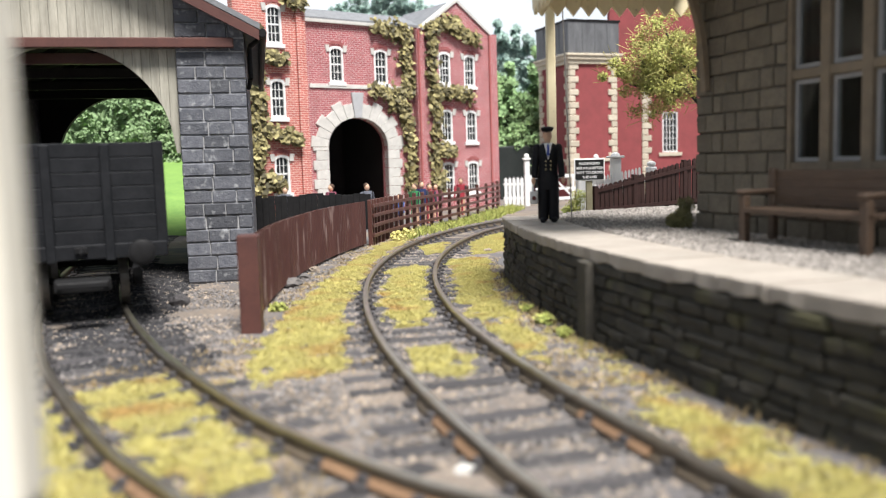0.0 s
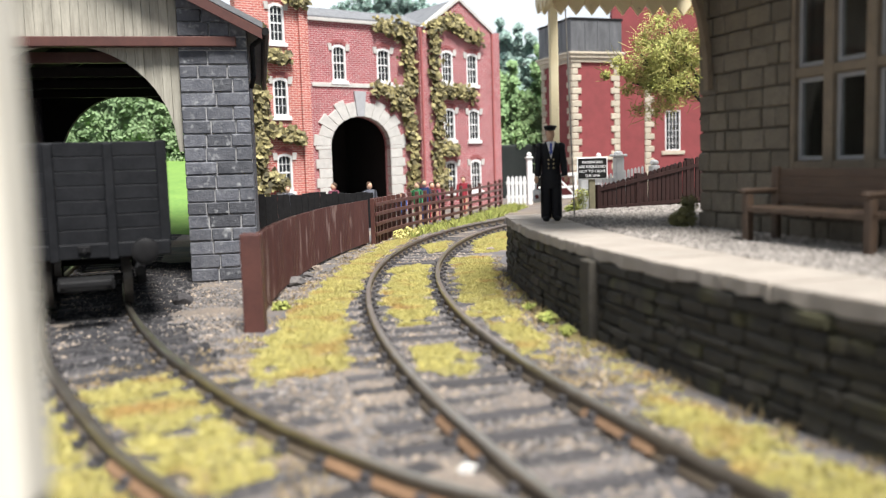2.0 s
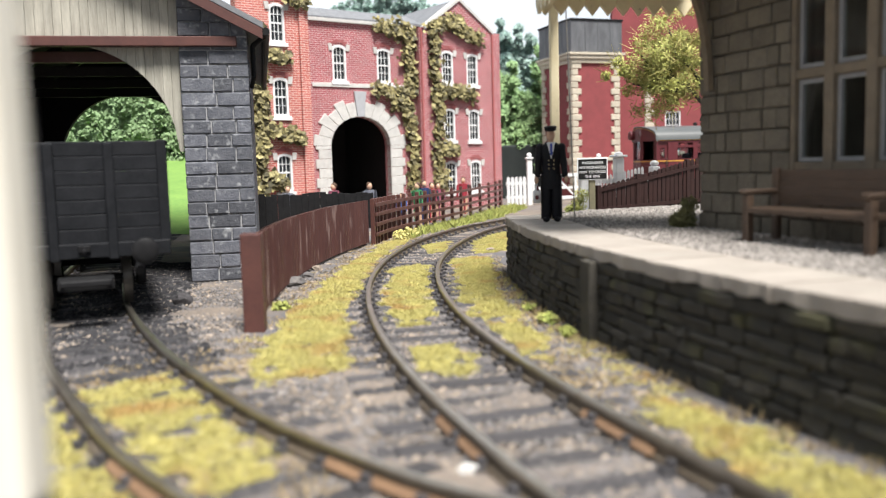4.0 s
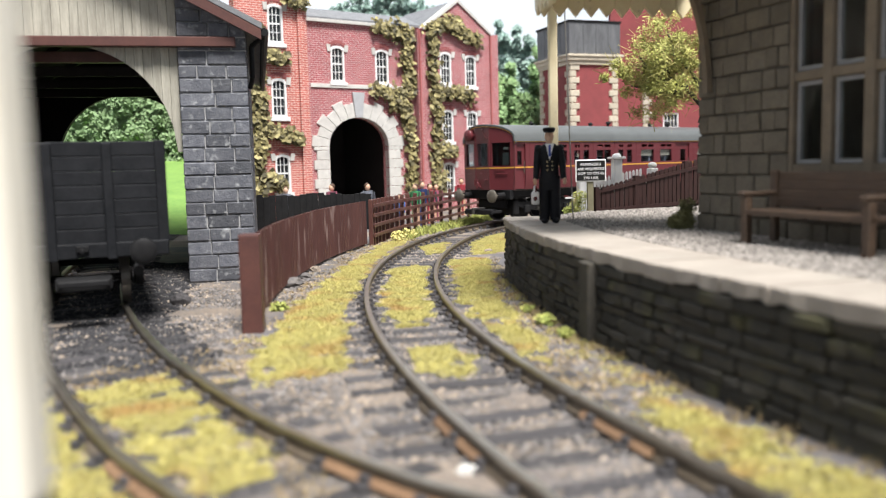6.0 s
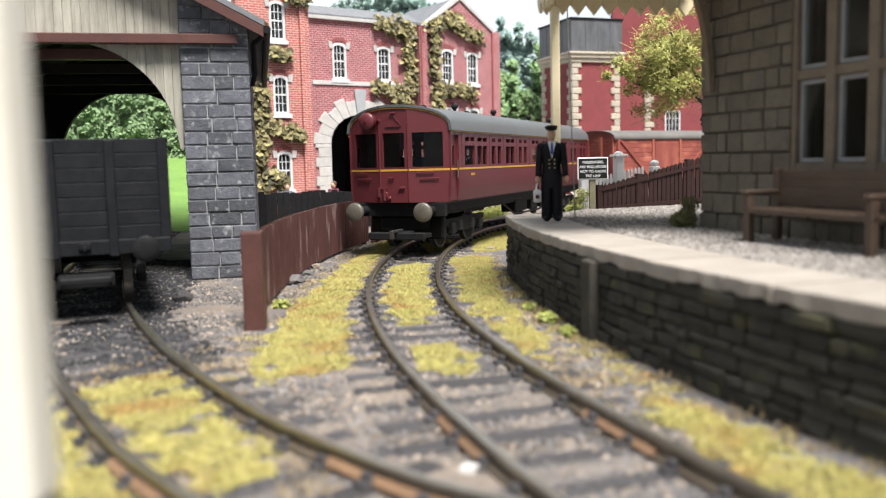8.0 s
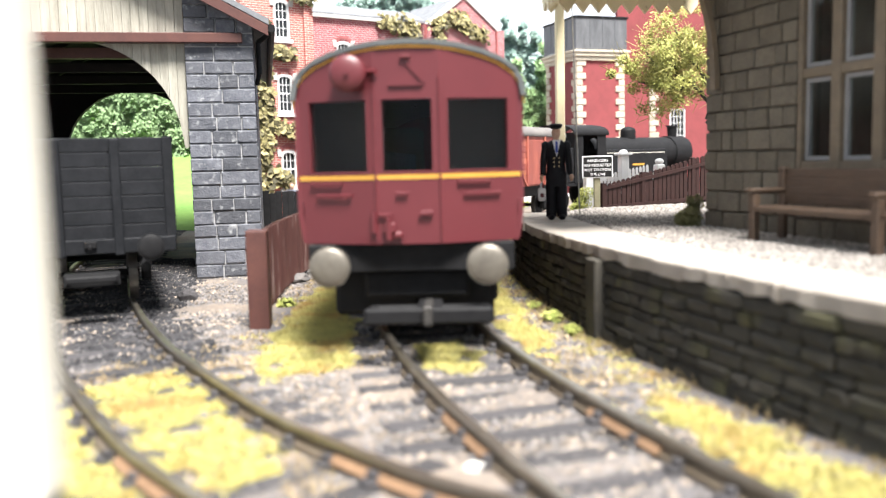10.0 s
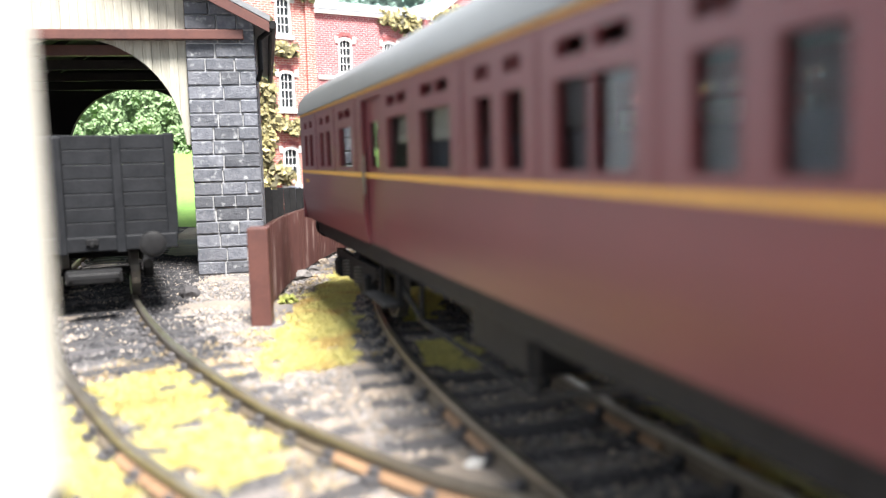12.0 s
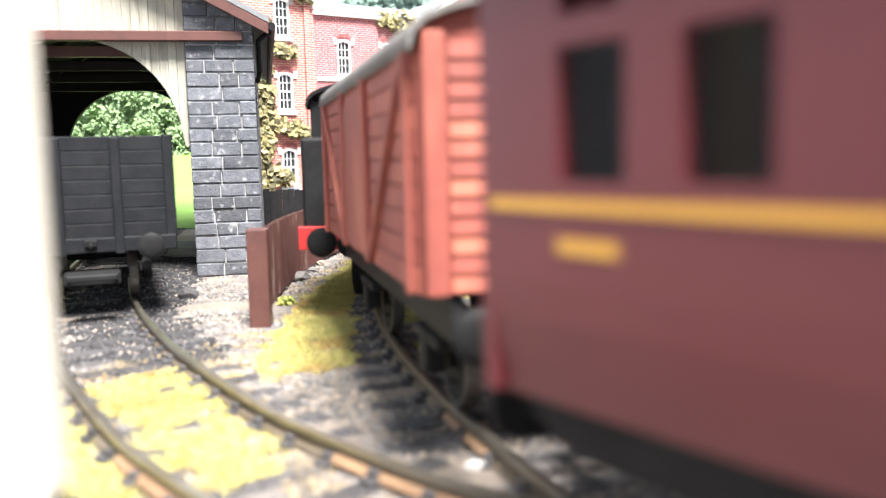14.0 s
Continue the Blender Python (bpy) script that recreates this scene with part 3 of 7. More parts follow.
def rail_fence():
    root = tagged(empty("post_and_rail_fence"), "dark brown wooden post and rail fence along the line", "fence")
    way = spline([(-2.12, 25.3), (-1.75, 27.4), (-0.95, 30.5), (0.75, 36), (3.05, 45.2)], 5)
    bars = [0.28, 0.58, 0.88, 1.17]
    for i, (p, q) in enumerate(zip(way, way[1:])):
        L = math.hypot(q[0] - p[0], q[1] - p[1])
        ang = math.degrees(math.atan2(q[1] - p[1], q[0] - p[0]))
        m = at(p[0], p[1], 0, 0, 0, ang)
        bm = bmnew()
        box(bm, -0.07, -0.06, -0.05, 0.07, 0.06, 1.36, 0.012)
        part("fence_post", bm, M_BROWN, root, "", m)
        for z in bars:
            bm = bmnew()
            box(bm, 0.0, -0.115, z - 0.055, L, -0.065, z + 0.055, 0.008)
            part("fence_rail", bm, M_BROWN, root, "", m)
    bm = bmnew()
    p = way[-1]
    box(bm, -0.09, -0.07, -0.05, 0.07, 0.07, 1.4, 0.012)
    part("fence_post", bm, M_BROWN, root, "", at(p[0], p[1], 0, 0, 0, 70))


rail_fence()


def plank_fence():
    root = tagged(empty("black_plank_fence", at(-6.9, 31.2, 0, 0, 0, 14)), "low black vertical plank fence in front of the factory", "fence")
    rng = random.Random(5)
    for i in range(20):
        bm = bmnew()
        box(bm, -0.112, 0, -0.04, 0.112, 0.05, 1.36 + rng.uniform(-0.05, 0.06), 0.01)
        part("fence_plank", bm, M_BLACK, root, "", at(i * 0.225, rng.uniform(-0.01, 0.01), 0, 0, rng.uniform(-0.25, 0.25), 0))
    for z in (0.35, 1.0):
        bm = bmnew()
        box(bm, -0.1, 0.062, z, 4.4, 0.12, z + 0.1, 0.01)
        part("fence_rail", bm, M_BLACK, root)


plank_fence()


# ---- brick mill ----
def sash(root, u, z, w, h, y, rise=0.16, bars=(3, 4)):
    """A white arched sash window with its stone sill and shoulder stones, centre u, foot z."""
    t = 0.095
    bm = bmnew()
    holed(bm, -w / 2, w / 2, 0, h - rise, y - 0.045, y + 0.10, [(-w / 2 + t, w / 2 - t, t, h - rise - t, rise - 0.02)], 8)
    # arched head piece
    pts = [(-w / 2, h - rise)] + [(-w / 2 * math.cos(math.pi * i / 8), h - rise + rise * math.sin(math.pi * i / 8)) for i in range(1, 8)] + [(w / 2, h - rise)]
    inner = [((w / 2 - t) * -math.cos(math.pi * i / 8), h - rise - t + (rise - 0.02) * math.sin(math.pi * i / 8)) for i in range(8, -1, -1)]
    fr = part("window", bm, M_WHITE, root, "white sash window", at(u, 0, z))
    bm = bmnew()
    slab(bm, pts + inner, "y", y - 0.049, y + 0.09)
    part("window_head", bm, M_WHITE, fr)
    bm = bmnew()
    slab(bm, [(-w / 2 + 0.03, 0.03), (w / 2 - 0.03, 0.03), (w / 2 - 0.03, h - rise), (0, h - 0.04), (-w / 2 + 0.03, h - rise)], "y", y + 0.05, y + 0.08)
    part("pane", bm, M_PANE, fr)
    for i in range(1, bars[0]):
        bm = bmnew()
        x = -w / 2 + t + (w - 2 * t) * i / bars[0]
        box(bm, x - 0.014, y + 0.01, t, x + 0.014, y + 0.045, h - rise * 0.6)
        part("glazing_bar", bm, M_WHITE, fr)
    for i in range(1, bars[1]):
        bm = bmnew()
        v = t + (h - 2 * t) * i / bars[1]
        hw = 0.035 if i == bars[1] // 2 else 0.014
        box(bm, -w / 2 + t, y + 0.006, v - hw, w / 2 - t, y + 0.042, v + hw)
        part("glazing_bar", bm, M_WHITE, fr)
    bm = bmnew()
    box(bm, -w / 2 - 0.1, y - 0.14, -0.18, w / 2 + 0.1, y + 0.12, -0.005, 0.01)
    part("sill", bm, M_WHITE, fr)
    for s in (-1, 1):
        bm = bmnew()
        x = s * (w / 2 + 0.07)
        slab(bm, [(x - 0.10, h - rise - 0.12), (x + 0.10, h - rise - 0.12), (x + 0.10 + 0.05 * s, h - rise + 0.2), (x - 0.10 + 0.05 * s, h - rise + 0.2)], "y", y - 0.10, y + 0.03)
        part("shoulder_stone", bm, M_PALE, fr)
    bm = bmnew()
    n = 9
    for i in range(n):
        a0, a1 = math.radians(38 + 104 * i / n), math.radians(38 + 104 * (i + 0.9) / n)
        c = h - rise - 0.32
        slab(bm, [(r * math.cos(a) * 0.95, c + r * math.sin(a)) for r, a in ((0.58, a0), (0.74, a0), (0.74, a1), (0.58, a1))], "y", y - 0.075, y + 0.0)
    part("brick_arch", bm, M_BRICKARCH, fr)


M_BRICKARCH = mat("dark_arch_brick", (0.36, 0.12, 0.12), (0.27, 0.08, 0.08), 6, 0.85, 0.3, 30)


def mill():
    base = at(-6.12, 41.0, 0, 0, 0, 35.3)
    root = tagged(empty("brick_mill", base), "three-storey red brick mill with white sash windows, stone archway and ivy", "mill building")
    # middle range
    bm = bmnew()
    holed(bm, -0.3, 5.95, -0.05, 9.4, 0, 0.5, [(0.90, 4.28, -0.05, 3.35, 1.42), (1.16, 1.92, 6.48, 8.05, 0.16), (3.66, 4.46, 6.48, 8.0, 0.16)], 16)
    part("middle_wall", bm, M_BRICK, root)
    sash(root, 1.54, 6.48, 0.76, 1.73, 0.05)
    sash(root, 4.06, 6.48, 0.78, 1.7, 0.05)
    bm = bmnew()
    box(bm, 0.02, -0.06, 6.18, 5.85, -0.003, 6.37, 0.01)
    part("string_course", bm, M_PALE, root)
    # arch surround
    c, r0, zs, ri = 2.59, 1.69, 3.35, 1.42
    n = 13
    for i in range(n):
        a0, a1 = math.pi * i / n, math.pi * (i + 0.97) / n
        out = (0.95, 0.72)[i % 2]
        if i == n // 2:
            out = 1.25
        q = [(c + rr * math.cos(a), zs + (rr * ri / r0 if rr == r0 else (ri + rr - r0)) * math.sin(a)) for rr, a in ((r0, a0), (r0 + out, a0), (r0 + out, a1), (r0, a1))]
        bm = bmnew()
        slab(bm, q, "y", -0.07 - (0.04 if i == n // 2 else 0), 0.3)
        bmesh.ops.bevel(bm, geom=list(bm.edges), offset=0.012, segments=1, affect="EDGES")
        part("arch_stone", bm, M_PALE if i != n // 2 else M_GREYKEY, root)
    for s in (-1, 1):
        z = -0.05
        k = 0
        while z < zs - 0.05:
            w = 0.85 if k % 2 else 0.7
            zz = min(z + 0.46, zs)
            bm = bmnew()
            x0, x1 = c + s * (r0 + 0.0), c + s * (r0 + w)
            box(bm, min(x0, x1), -0.07, z + 0.008, max(x0, x1), 0.3, zz - 0.008, 0.012)
            part("jamb_stone", bm, M_PALE, root)
            z, k = zz, k + 1
    # passage behind the arch, its shade put into near-black walls
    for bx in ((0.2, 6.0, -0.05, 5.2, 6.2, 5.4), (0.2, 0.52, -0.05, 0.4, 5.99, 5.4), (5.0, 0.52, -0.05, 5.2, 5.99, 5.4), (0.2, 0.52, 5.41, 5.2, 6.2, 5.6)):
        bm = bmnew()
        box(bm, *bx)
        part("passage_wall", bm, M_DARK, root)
    # roof of the middle range
    bm = bmnew()
    slab(bm, [(-0.12, 9.38), (-0.12, 9.50), (1.5, 10.18), (3.2, 9.5), (3.2, 9.38)], "x", -0.3, 6.4)
    part("roof", bm, M_SLATE, root, "grey slate roof with a pale eaves board")
    bm = bmnew()
    box(bm, -0.3, -0.16, 9.26, 5.9, -0.004, 9.42, 0.01)
    part("eaves_board", bm, M_PALE, root)
    # gabled range: its own plane, a little forward
    gx, gy = 5.95, -0.44
    bm = bmnew()
    gw = [(1.37, 6.54), (3.0, 6.46), (1.42, 3.55), (3.05, 3.52), (1.46, 0.80), (3.1, 0.82)]
    holes = [(gx + u, gx + u + 0.74, z, z + 1.5, 0.16) for u, z in gw]
    holed(bm, gx, gx + 5.28, -0.05, 9.28, gy, gy + 0.5, holes, 8)
    slab(bm, [(gx + 0.55, 9.28), (gx + 4.72, 9.28), (gx + 2.57, 10.80)], "y", gy, gy + 0.5)
    part("gable_wall", bm, M_BRICK, root)
    bm = bmnew()
    box(bm, gx + 5.0, gy + 0.5, -0.05, gx + 5.28, gy + 6, 9.28)
    box(bm, gx, gy + 0.5, -0.05, gx + 0.25, gy + 2, 9.28)
    part("return_wall", bm, M_BRICK, root)
    for u, z in gw:
        sash(root, gx + u + 0.37, z, 0.74, 1.66, gy + 0.05)
    for s in (-1, 1):
        a, b = (gx + 2.57, 10.98), (gx + 2.57 + s * 2.25, 9.36)
        bm = bmnew()
        slab(bm, [a, b, (b[0], b[1] - 0.16), (a[0], a[1] - 0.18)], "y", gy - 0.08, gy + 0.5)
        part("coping", bm, M_PALE, root)
        bm = bmnew()
        slab(bm, [(a[0], a[1] - 0.06), (b[0], b[1] - 0.06), (b[0], b[1] - 0.14), (a[0], a[1] - 0.16)], "y", gy + 0.5, gy + 5)
        part("gable_roof", bm, M_SLATE, root)
    for u in (0.09, 4.72):
        bm = bmnew()
        cyl(bm, (gx + u, gy - 0.07, 0), (gx + u, gy - 0.07, 9.2), 0.055, n=8)
        part("downpipe", bm, M_PINKPIPE, root, "red painted downpipe")
    # tall projecting range
    lx, ly = 0.0, 0.0
    d = (Vector((-5.74, 38.0, 0)) - Vector((-6.12, 41.0, 0)))
    ca, sa = math.cos(radians(35.3)), math.sin(radians(35.3))
    lx, ly = d.x * ca + d.y * sa, -d.x * sa + d.y * ca
    lw = [(-1.82, 7.72), (-1.78, 4.58), (-1.74, 1.31), (-1.84, 10.8)]
    bm = bmnew()
    holed(bm, lx - 3.3, lx - 0.22, -0.05, 13, ly, ly + 0.5, [(lx + u, lx + u + 0.72, z, z + 1.5, 0.16) for u, z in lw], 8)
    part("tall_wall", bm, M_BRICK2, root)
    bm = bmnew()
    box(bm, lx - 0.46, ly - 0.13, -0.05, lx - 0.2, ly - 0.003, 13)
    box(bm, lx - 0.2, ly - 0.06, -0.05, lx + 0.0, ly + 4, 13)
    part("pilaster", bm, M_BRICK2, root)
    for u, z in lw:
        sash(root, lx + u + 0.36, z, 0.72, 1.66, ly + 0.05)
    return root, lx, ly, gx, gy


M_GREYKEY = mat("grey_keystone", (0.42, 0.43, 0.45), (0.36, 0.37, 0.39), 3, 0.8, 0.2, 25)
M_PINKPIPE = mat("faded_red_pipe_paint", (0.42, 0.13, 0.12), (0.36, 0.1, 0.1), 3, 0.6, 0.1, 30)
MILL, LX, LY, GX, GY = mill()


# ---- water tower ----
def quoins(root, u, z0, z1, y, material, s):
    z, k = z0, 0
    while z < z1 - 0.1:
        w = 0.62 if k % 2 else 0.40
        bm = bmnew()
        box(bm, min(u, u + s * w), y - 0.07, z + 0.01, max(u, u + s * w), y + 0.12, z + 0.36, 0.03)
        part("quoin", bm, material, root)
        z, k = z + 0.38, k + 1


def water_tower():
    root = tagged(empty("water_tower", at(7.85, 51.0, 0.5, 0, 0, 20)), "red water tower with buff stone quoins and dark lead tank", "water tower")
    # two faces meeting at the near corner (x right face, y left face)
    bm = bmnew()
    box(bm, 0, 0, -0.55, 3.2, 3.9, 7.7)
    part("wall_block", bm, M_RENDER, root)
    quoins(root, -0.03, 0, 7.7, 0, M_QUOIN, 1)
    quoins(root, 3.23, 0, 7.7, 0, M_QUOIN, -1)
    z, k = 0, 0
    while z < 7.6:
        for y0, s in ((-0.03, 1), (3.93, -1)):
            w = 0.40 if k % 2 else 0.62
            bm = bmnew()
            box(bm, -0.075, min(y0, y0 + s * w), z + 0.01, 0.1, max(y0, y0 + s * w), z + 0.36, 0.03)
            part("quoin", bm, M_QUOIN, root)
        z, k = z + 0.38, k + 1
    for i, (a, b, d) in enumerate(((7.55, 7.8, 0.12), (7.8, 8.02, 0.22), (8.02, 8.16, 0.30))):
        bm = bmnew()
        box(bm, -d, -d, a, 3.2 + d, 3.9 + d, b, 0.02)
        part("cornice", bm, M_QUOIN, root)
    bm = bmnew()
    box(bm, -0.1, -0.1, 1.75, 3.3, 0.06, 1.95, 0.02)
    box(bm, -0.1, 0.06, 1.75, 0.06, 3.95, 1.95, 0.02)
    part("plinth_band", bm, M_QUOIN, root)
    bm = bmnew()
    box(bm, -0.14, -0.14, 8.17, 3.34, 4.04, 10.1, 0.03)
    tank = part("tank", bm, M_TANK, root, "weathered dark lead water tank")
    bm = bmnew()
    box(bm, -0.2, -0.2, 10.02, 3.4, 4.1, 10.14, 0.02)
    part("rim", bm, M_BLACK, tank)
    for i in range(1, 4):
        bm = bmnew()
        box(bm, -0.165, i * 1.0, 8.3, -0.142, i * 1.0 + 0.06, 10.0)
        part("tank_seam", bm, M_TANK, tank)
        bm = bmnew()
        box(bm, -0.05 + i * 0.85, -0.165, 8.3, 0.01 + i * 0.85, -0.142, 10.0)
        part("tank_seam", bm, M_TANK, tank)


water_tower()


def pump_house():
    root = tagged(empty("pump_house", at(12.05, 53.2, 0, 0, 0, 6)), "red rendered pump house with buff quoins beside the water tower", "house")
    bm = bmnew()
    holed(bm, -1.4, 9, -0.05, 12.7, 0, 0.4, [(1.95, 2.95, 2.7, 5.2, 0)], 8)
    part("wall", bm, M_RENDER, root)
    quoins(root, 0.62, 0, 6.6, 0, M_QUOIN, 1)
    bm = bmnew()
    holed(bm, 1.95, 2.95, 2.7, 5.2, 0.02, 0.14, [(2.03, 2.87, 2.78, 5.12, 0)], 8)
    w = part("window", bm, M_WHITE, root, "white multi-pane window")
    bm = bmnew()
    box(bm, 2.0, 0.1, 2.75, 2.9, 0.13, 5.15)
    part("pane", bm, M_PANE, w)
    for i in range(1, 4):
        bm = bmnew()
        box(bm, 2.03 + 0.21 * i - 0.015, 0.06, 2.78, 2.03 + 0.21 * i + 0.015, 0.09, 5.12)
        part("glazing_bar", bm, M_WHITE, w)
    for i in range(1, 6):
        bm = bmnew()
        box(bm, 2.03, 0.055, 2.78 + 0.39 * i - 0.015, 2.87, 0.085, 2.78 + 0.39 * i + 0.015)
        part("glazing_bar", bm, M_WHITE, w)
    bm = bmnew()
    box(bm, 1.7, -0.08, 2.45, 3.2, 0.1, 2.68, 0.02)
    part("sill", bm, M_QUOIN, root)
    bm = bmnew()
    slab(bm, [(-0.3, 12.7), (9.3, 12.7), (4.5, 14.8)], "y", -0.2, 4)
    part("roof", bm, M_SLATE, root)


pump_house()


# ---- station building ----
def station():
    rng = random.Random(21)
    base = at(4.17, 13.78, PZ - 0.03, 0, 0, -72)
    root = tagged(empty("station_building", base), "buff stone station building with large timber framed windows", "station building")
    idm = Matrix.Identity(4)
    H = 4.3
    # the wall leaves openings for the window bays
    bays = [(2.1, 4.9), (6.5, 9.3)]
    holes = [(a, b, 0.82, 3.52, 0) for a, b in bays]
    bm = bmnew()
    holed(bm, 0.03, 13, -0.05, H, 0.03, 0.38, holes)
    wall = part("front_wall", bm, M_STATION_J, root)
    stones(wall, "stone_block", M_STATION, 0.0, 2.08, 0.0, H, 0.30, 0.22, 0.55, -0.01, 0.12, idm, rng, gap=0.022, bev=0.018)
    stones(wall, "stone_block", M_STATION, 2.08, 4.92, 0.0, 0.79, 0.27, 0.22, 0.55, -0.01, 0.12, idm, rng, gap=0.022, bev=0.018)
    stones(wall, "stone_block", M_STATION, 2.08, 4.92, 3.55, H, 0.29, 0.22, 0.55, -0.01, 0.12, idm, rng, gap=0.022, bev=0.018)
    stones(wall, "stone_block", M_STATION, 4.92, 6.48, 0.0, H, 0.30, 0.22, 0.55, -0.01, 0.12, idm, rng, gap=0.022, bev=0.018)
    bm = bmnew()
    box(bm, 0.0, 0.39, -0.05, 0.35, 2.2, H)
    box(bm, 0.0, 2.2, -0.05, 0.35, 2.6, 0.9)
    box(bm, 0.0, 2.2, 3.1, 0.35, 2.6, H)
    box(bm, 0.0, 2.6, -0.05, 0.35, 5.5, H)
    part("gable_wall", bm, M_STATION, root)
    bm = bmnew()
    holed(bm, 0.36, 13, -0.05, H, 5.0, 5.3, [(u, u + 0.8, 0.9, 3.1, 0) for u in (1.2, 3.4, 5.6, 7.8, 10.0)])
    part("rear_wall", bm, M_STATION, root)
    # ceiling and floor coloured near-black for the dimness indoors
    bm = bmnew()
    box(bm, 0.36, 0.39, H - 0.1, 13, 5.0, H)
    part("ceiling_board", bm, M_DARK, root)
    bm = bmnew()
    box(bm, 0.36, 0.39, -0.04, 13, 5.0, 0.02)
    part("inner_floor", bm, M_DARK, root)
    for a, b in bays:
        bm = bmnew()
        box(bm, a, -0.06, 0.8, b, 0.3, 0.92, 0.02)
        win = part("window_bay", bm, M_TIMBER, root, "weathered timber window bay with small upper lights")
        n = 4
        w = (b - a) / n
        for i in range(n + 1):
            bm = bmnew()
            x = a + w * i
            lo, hi = max(a, x - 0.085), min(b, x + 0.085)
            box(bm, lo, -0.03, 0.925, hi, 0.24, 3.5, 0.015)
            part("mullion", bm, M_TIMBER, win)
        for z in (0.93, 2.18, 3.36):
            bm = bmnew()
            box(bm, a + 0.01, -0.01, z, b - 0.01, 0.22, z + 0.13, 0.012)
            part("transom", bm, M_TIMBER, win)
        for i in range(n):
            for z0, z1 in ((1.07, 2.17), (2.32, 3.35)):
                x0, x1 = a + w * i + 0.087, a + w * (i + 1) - 0.087
                bm = bmnew()
                holed(bm, x0, x1, z0, z1, 0.05, 0.13, [(x0 + 0.055, x1 - 0.055, z0 + 0.055, z1 - 0.055, 0)])
                fr = part("casement", bm, M_CASE, win, "pale grey casement frame")
                bm = bmnew()
                box(bm, x0 + 0.04, 0.085, z0 + 0.04, x1 - 0.04, 0.10, z1 - 0.04)
                g = part("pane", bm, M_GLASS, fr)
                g.visible_shadow = False
    # roof
    bm = bmnew()
    slab(bm, [(-0.6, H), (5.9, H), (2.65, H + 1.2)], "x", -0.3, 13.2)
    part("roof", bm, M_SLATE, root)


M_CASE = mat("pale_casement_paint", (0.32, 0.32, 0.32), (0.25, 0.25, 0.25), 4, 0.6, 0.1, 30)
M_GLASS = glass_mat("window_glass", (0.75, 0.8, 0.8))
station()


def canopy():
    root = tagged(empty("platform_canopy"), "cream platform canopy with a toothed wooden valance", "canopy")
    z0, z1 = 4.86, 5.55
    # plan: far end line and the track side line
    far = [(1.72, 15.05), (4.55, 15.6)]
    side = [(1.72, 15.05), (2.15, 11.2)]
    rear = [(4.85, 11.6), (4.3, 13.7)]
    bm = bmnew()
    slab(bm, [far[1], far[0]] + side[1:] + rear, "z", z1, z1 + 0.14)
    part("deck", bm, M_CREAM, root)
    for line in (far, side):
        for p, q in zip(line, line[1:]):
            L = math.hypot(q[0] - p[0], q[1] - p[1])
            ang = math.degrees(math.atan2(q[1] - p[1], q[0] - p[0]))
            n = max(1, int(L / 0.27))
            w = L / n
            for i in range(n):
                bm = bmnew()
                slab(bm, [(0.006, z1), (w - 0.006, z1), (w - 0.006, z0 + 0.17), (w / 2, z0), (0.006, z0 + 0.17)], "y", -0.03, 0.03)
                part("valance_board", bm, M_CREAM, root, "", at(p[0], p[1], 0, 0, 0, ang) @ at(w * i, 0, 0))
    # brackets on the building
    for u in (0.35,):
        bm = bmnew()
        arcp = [(-0.05 - 0.6 * (1 - math.cos(a)), 2.2 + 1.75 * math.sin(a)) for a in np.linspace(0, math.pi / 2, 10)]
        arcq = [(p[0] - 0.09, p[1] - 0.02) for p in arcp[::-1]]
        slab(bm, arcp + arcq, "x", u - 0.06, u + 0.06)
        ob = part("bracket", bm, M_TIMBER, root, "curved timber bracket", at(4.17, 13.78, PZ - 0.03, 0, 0, -72))
    # post
    bm = bmnew()
    box(bm, -0.085, -0.085, PZ - 0.01, 0.085, 0.085, z1, 0.02)
    post = part("post", bm, M_CREAM, root, "flaking cream painted post", at(2.2, 16.6, 0))
    bm = bmnew()
    cyl(bm, (2.55, 16.5, PZ - 0.01), (2.40, 16.5, z1 + 0.6), 0.013, n=6)
    part("rain_rod", bm, M_METAL, root, "thin grey metal rod")
    bm = bmnew()
    box(bm, 1.9, 16.4, z1 - 0.12, 4.6, 16.75, z1 + 0.1)
    box(bm, 2.1, 15.0, z1 + 0.0, 2.45, 16.75, z1 + 0.13)
    part("end_beam", bm, M_CREAM, root)


canopy()


# ---- platform things ----
def bench():
    root = tagged(empty("platform_bench", at(4.48, 11.5, PZ - 0.015, 0, 0, -72)), "brown wooden platform bench against the station wall", "bench")
    L = 2.2
    for i in range(3):
        bm = bmnew()
        box(bm, 0, -0.175 - 0.17 * i, 0.40, L, -0.015 - 0.17 * i, 0.475, 0.012)
        part("seat_slat", bm, M_BENCH, root)
    for i in range(4):
        bm = bmnew()
        box(bm, 0, 0.0 - 0.012 * (3 - i), 0.5 + 0.115 * i, L, 0.03 - 0.012 * (3 - i), 0.612 + 0.115 * i, 0.008)
        part("back_slat", bm, M_BENCH, root)
    for x in (0.02, L - 0.1):
        bm = bmnew()
        box(bm, x - 0.02, -0.52, 0, x + 0.10, -0.41, 0.64, 0.015)
        part("leg", bm, M_BENCH, root)
        bm = bmnew()
        box(bm, x - 0.02, -0.05, 0, x + 0.10, 0.04, 0.98, 0.015)
        part("leg", bm, M_BENCH, root)
        bm = bmnew()
        box(bm, x - 0.03, -0.56, 0.645, x + 0.11, 0.0, 0.71, 0.02)
        part("armrest", bm, M_BENCH, root)


bench()


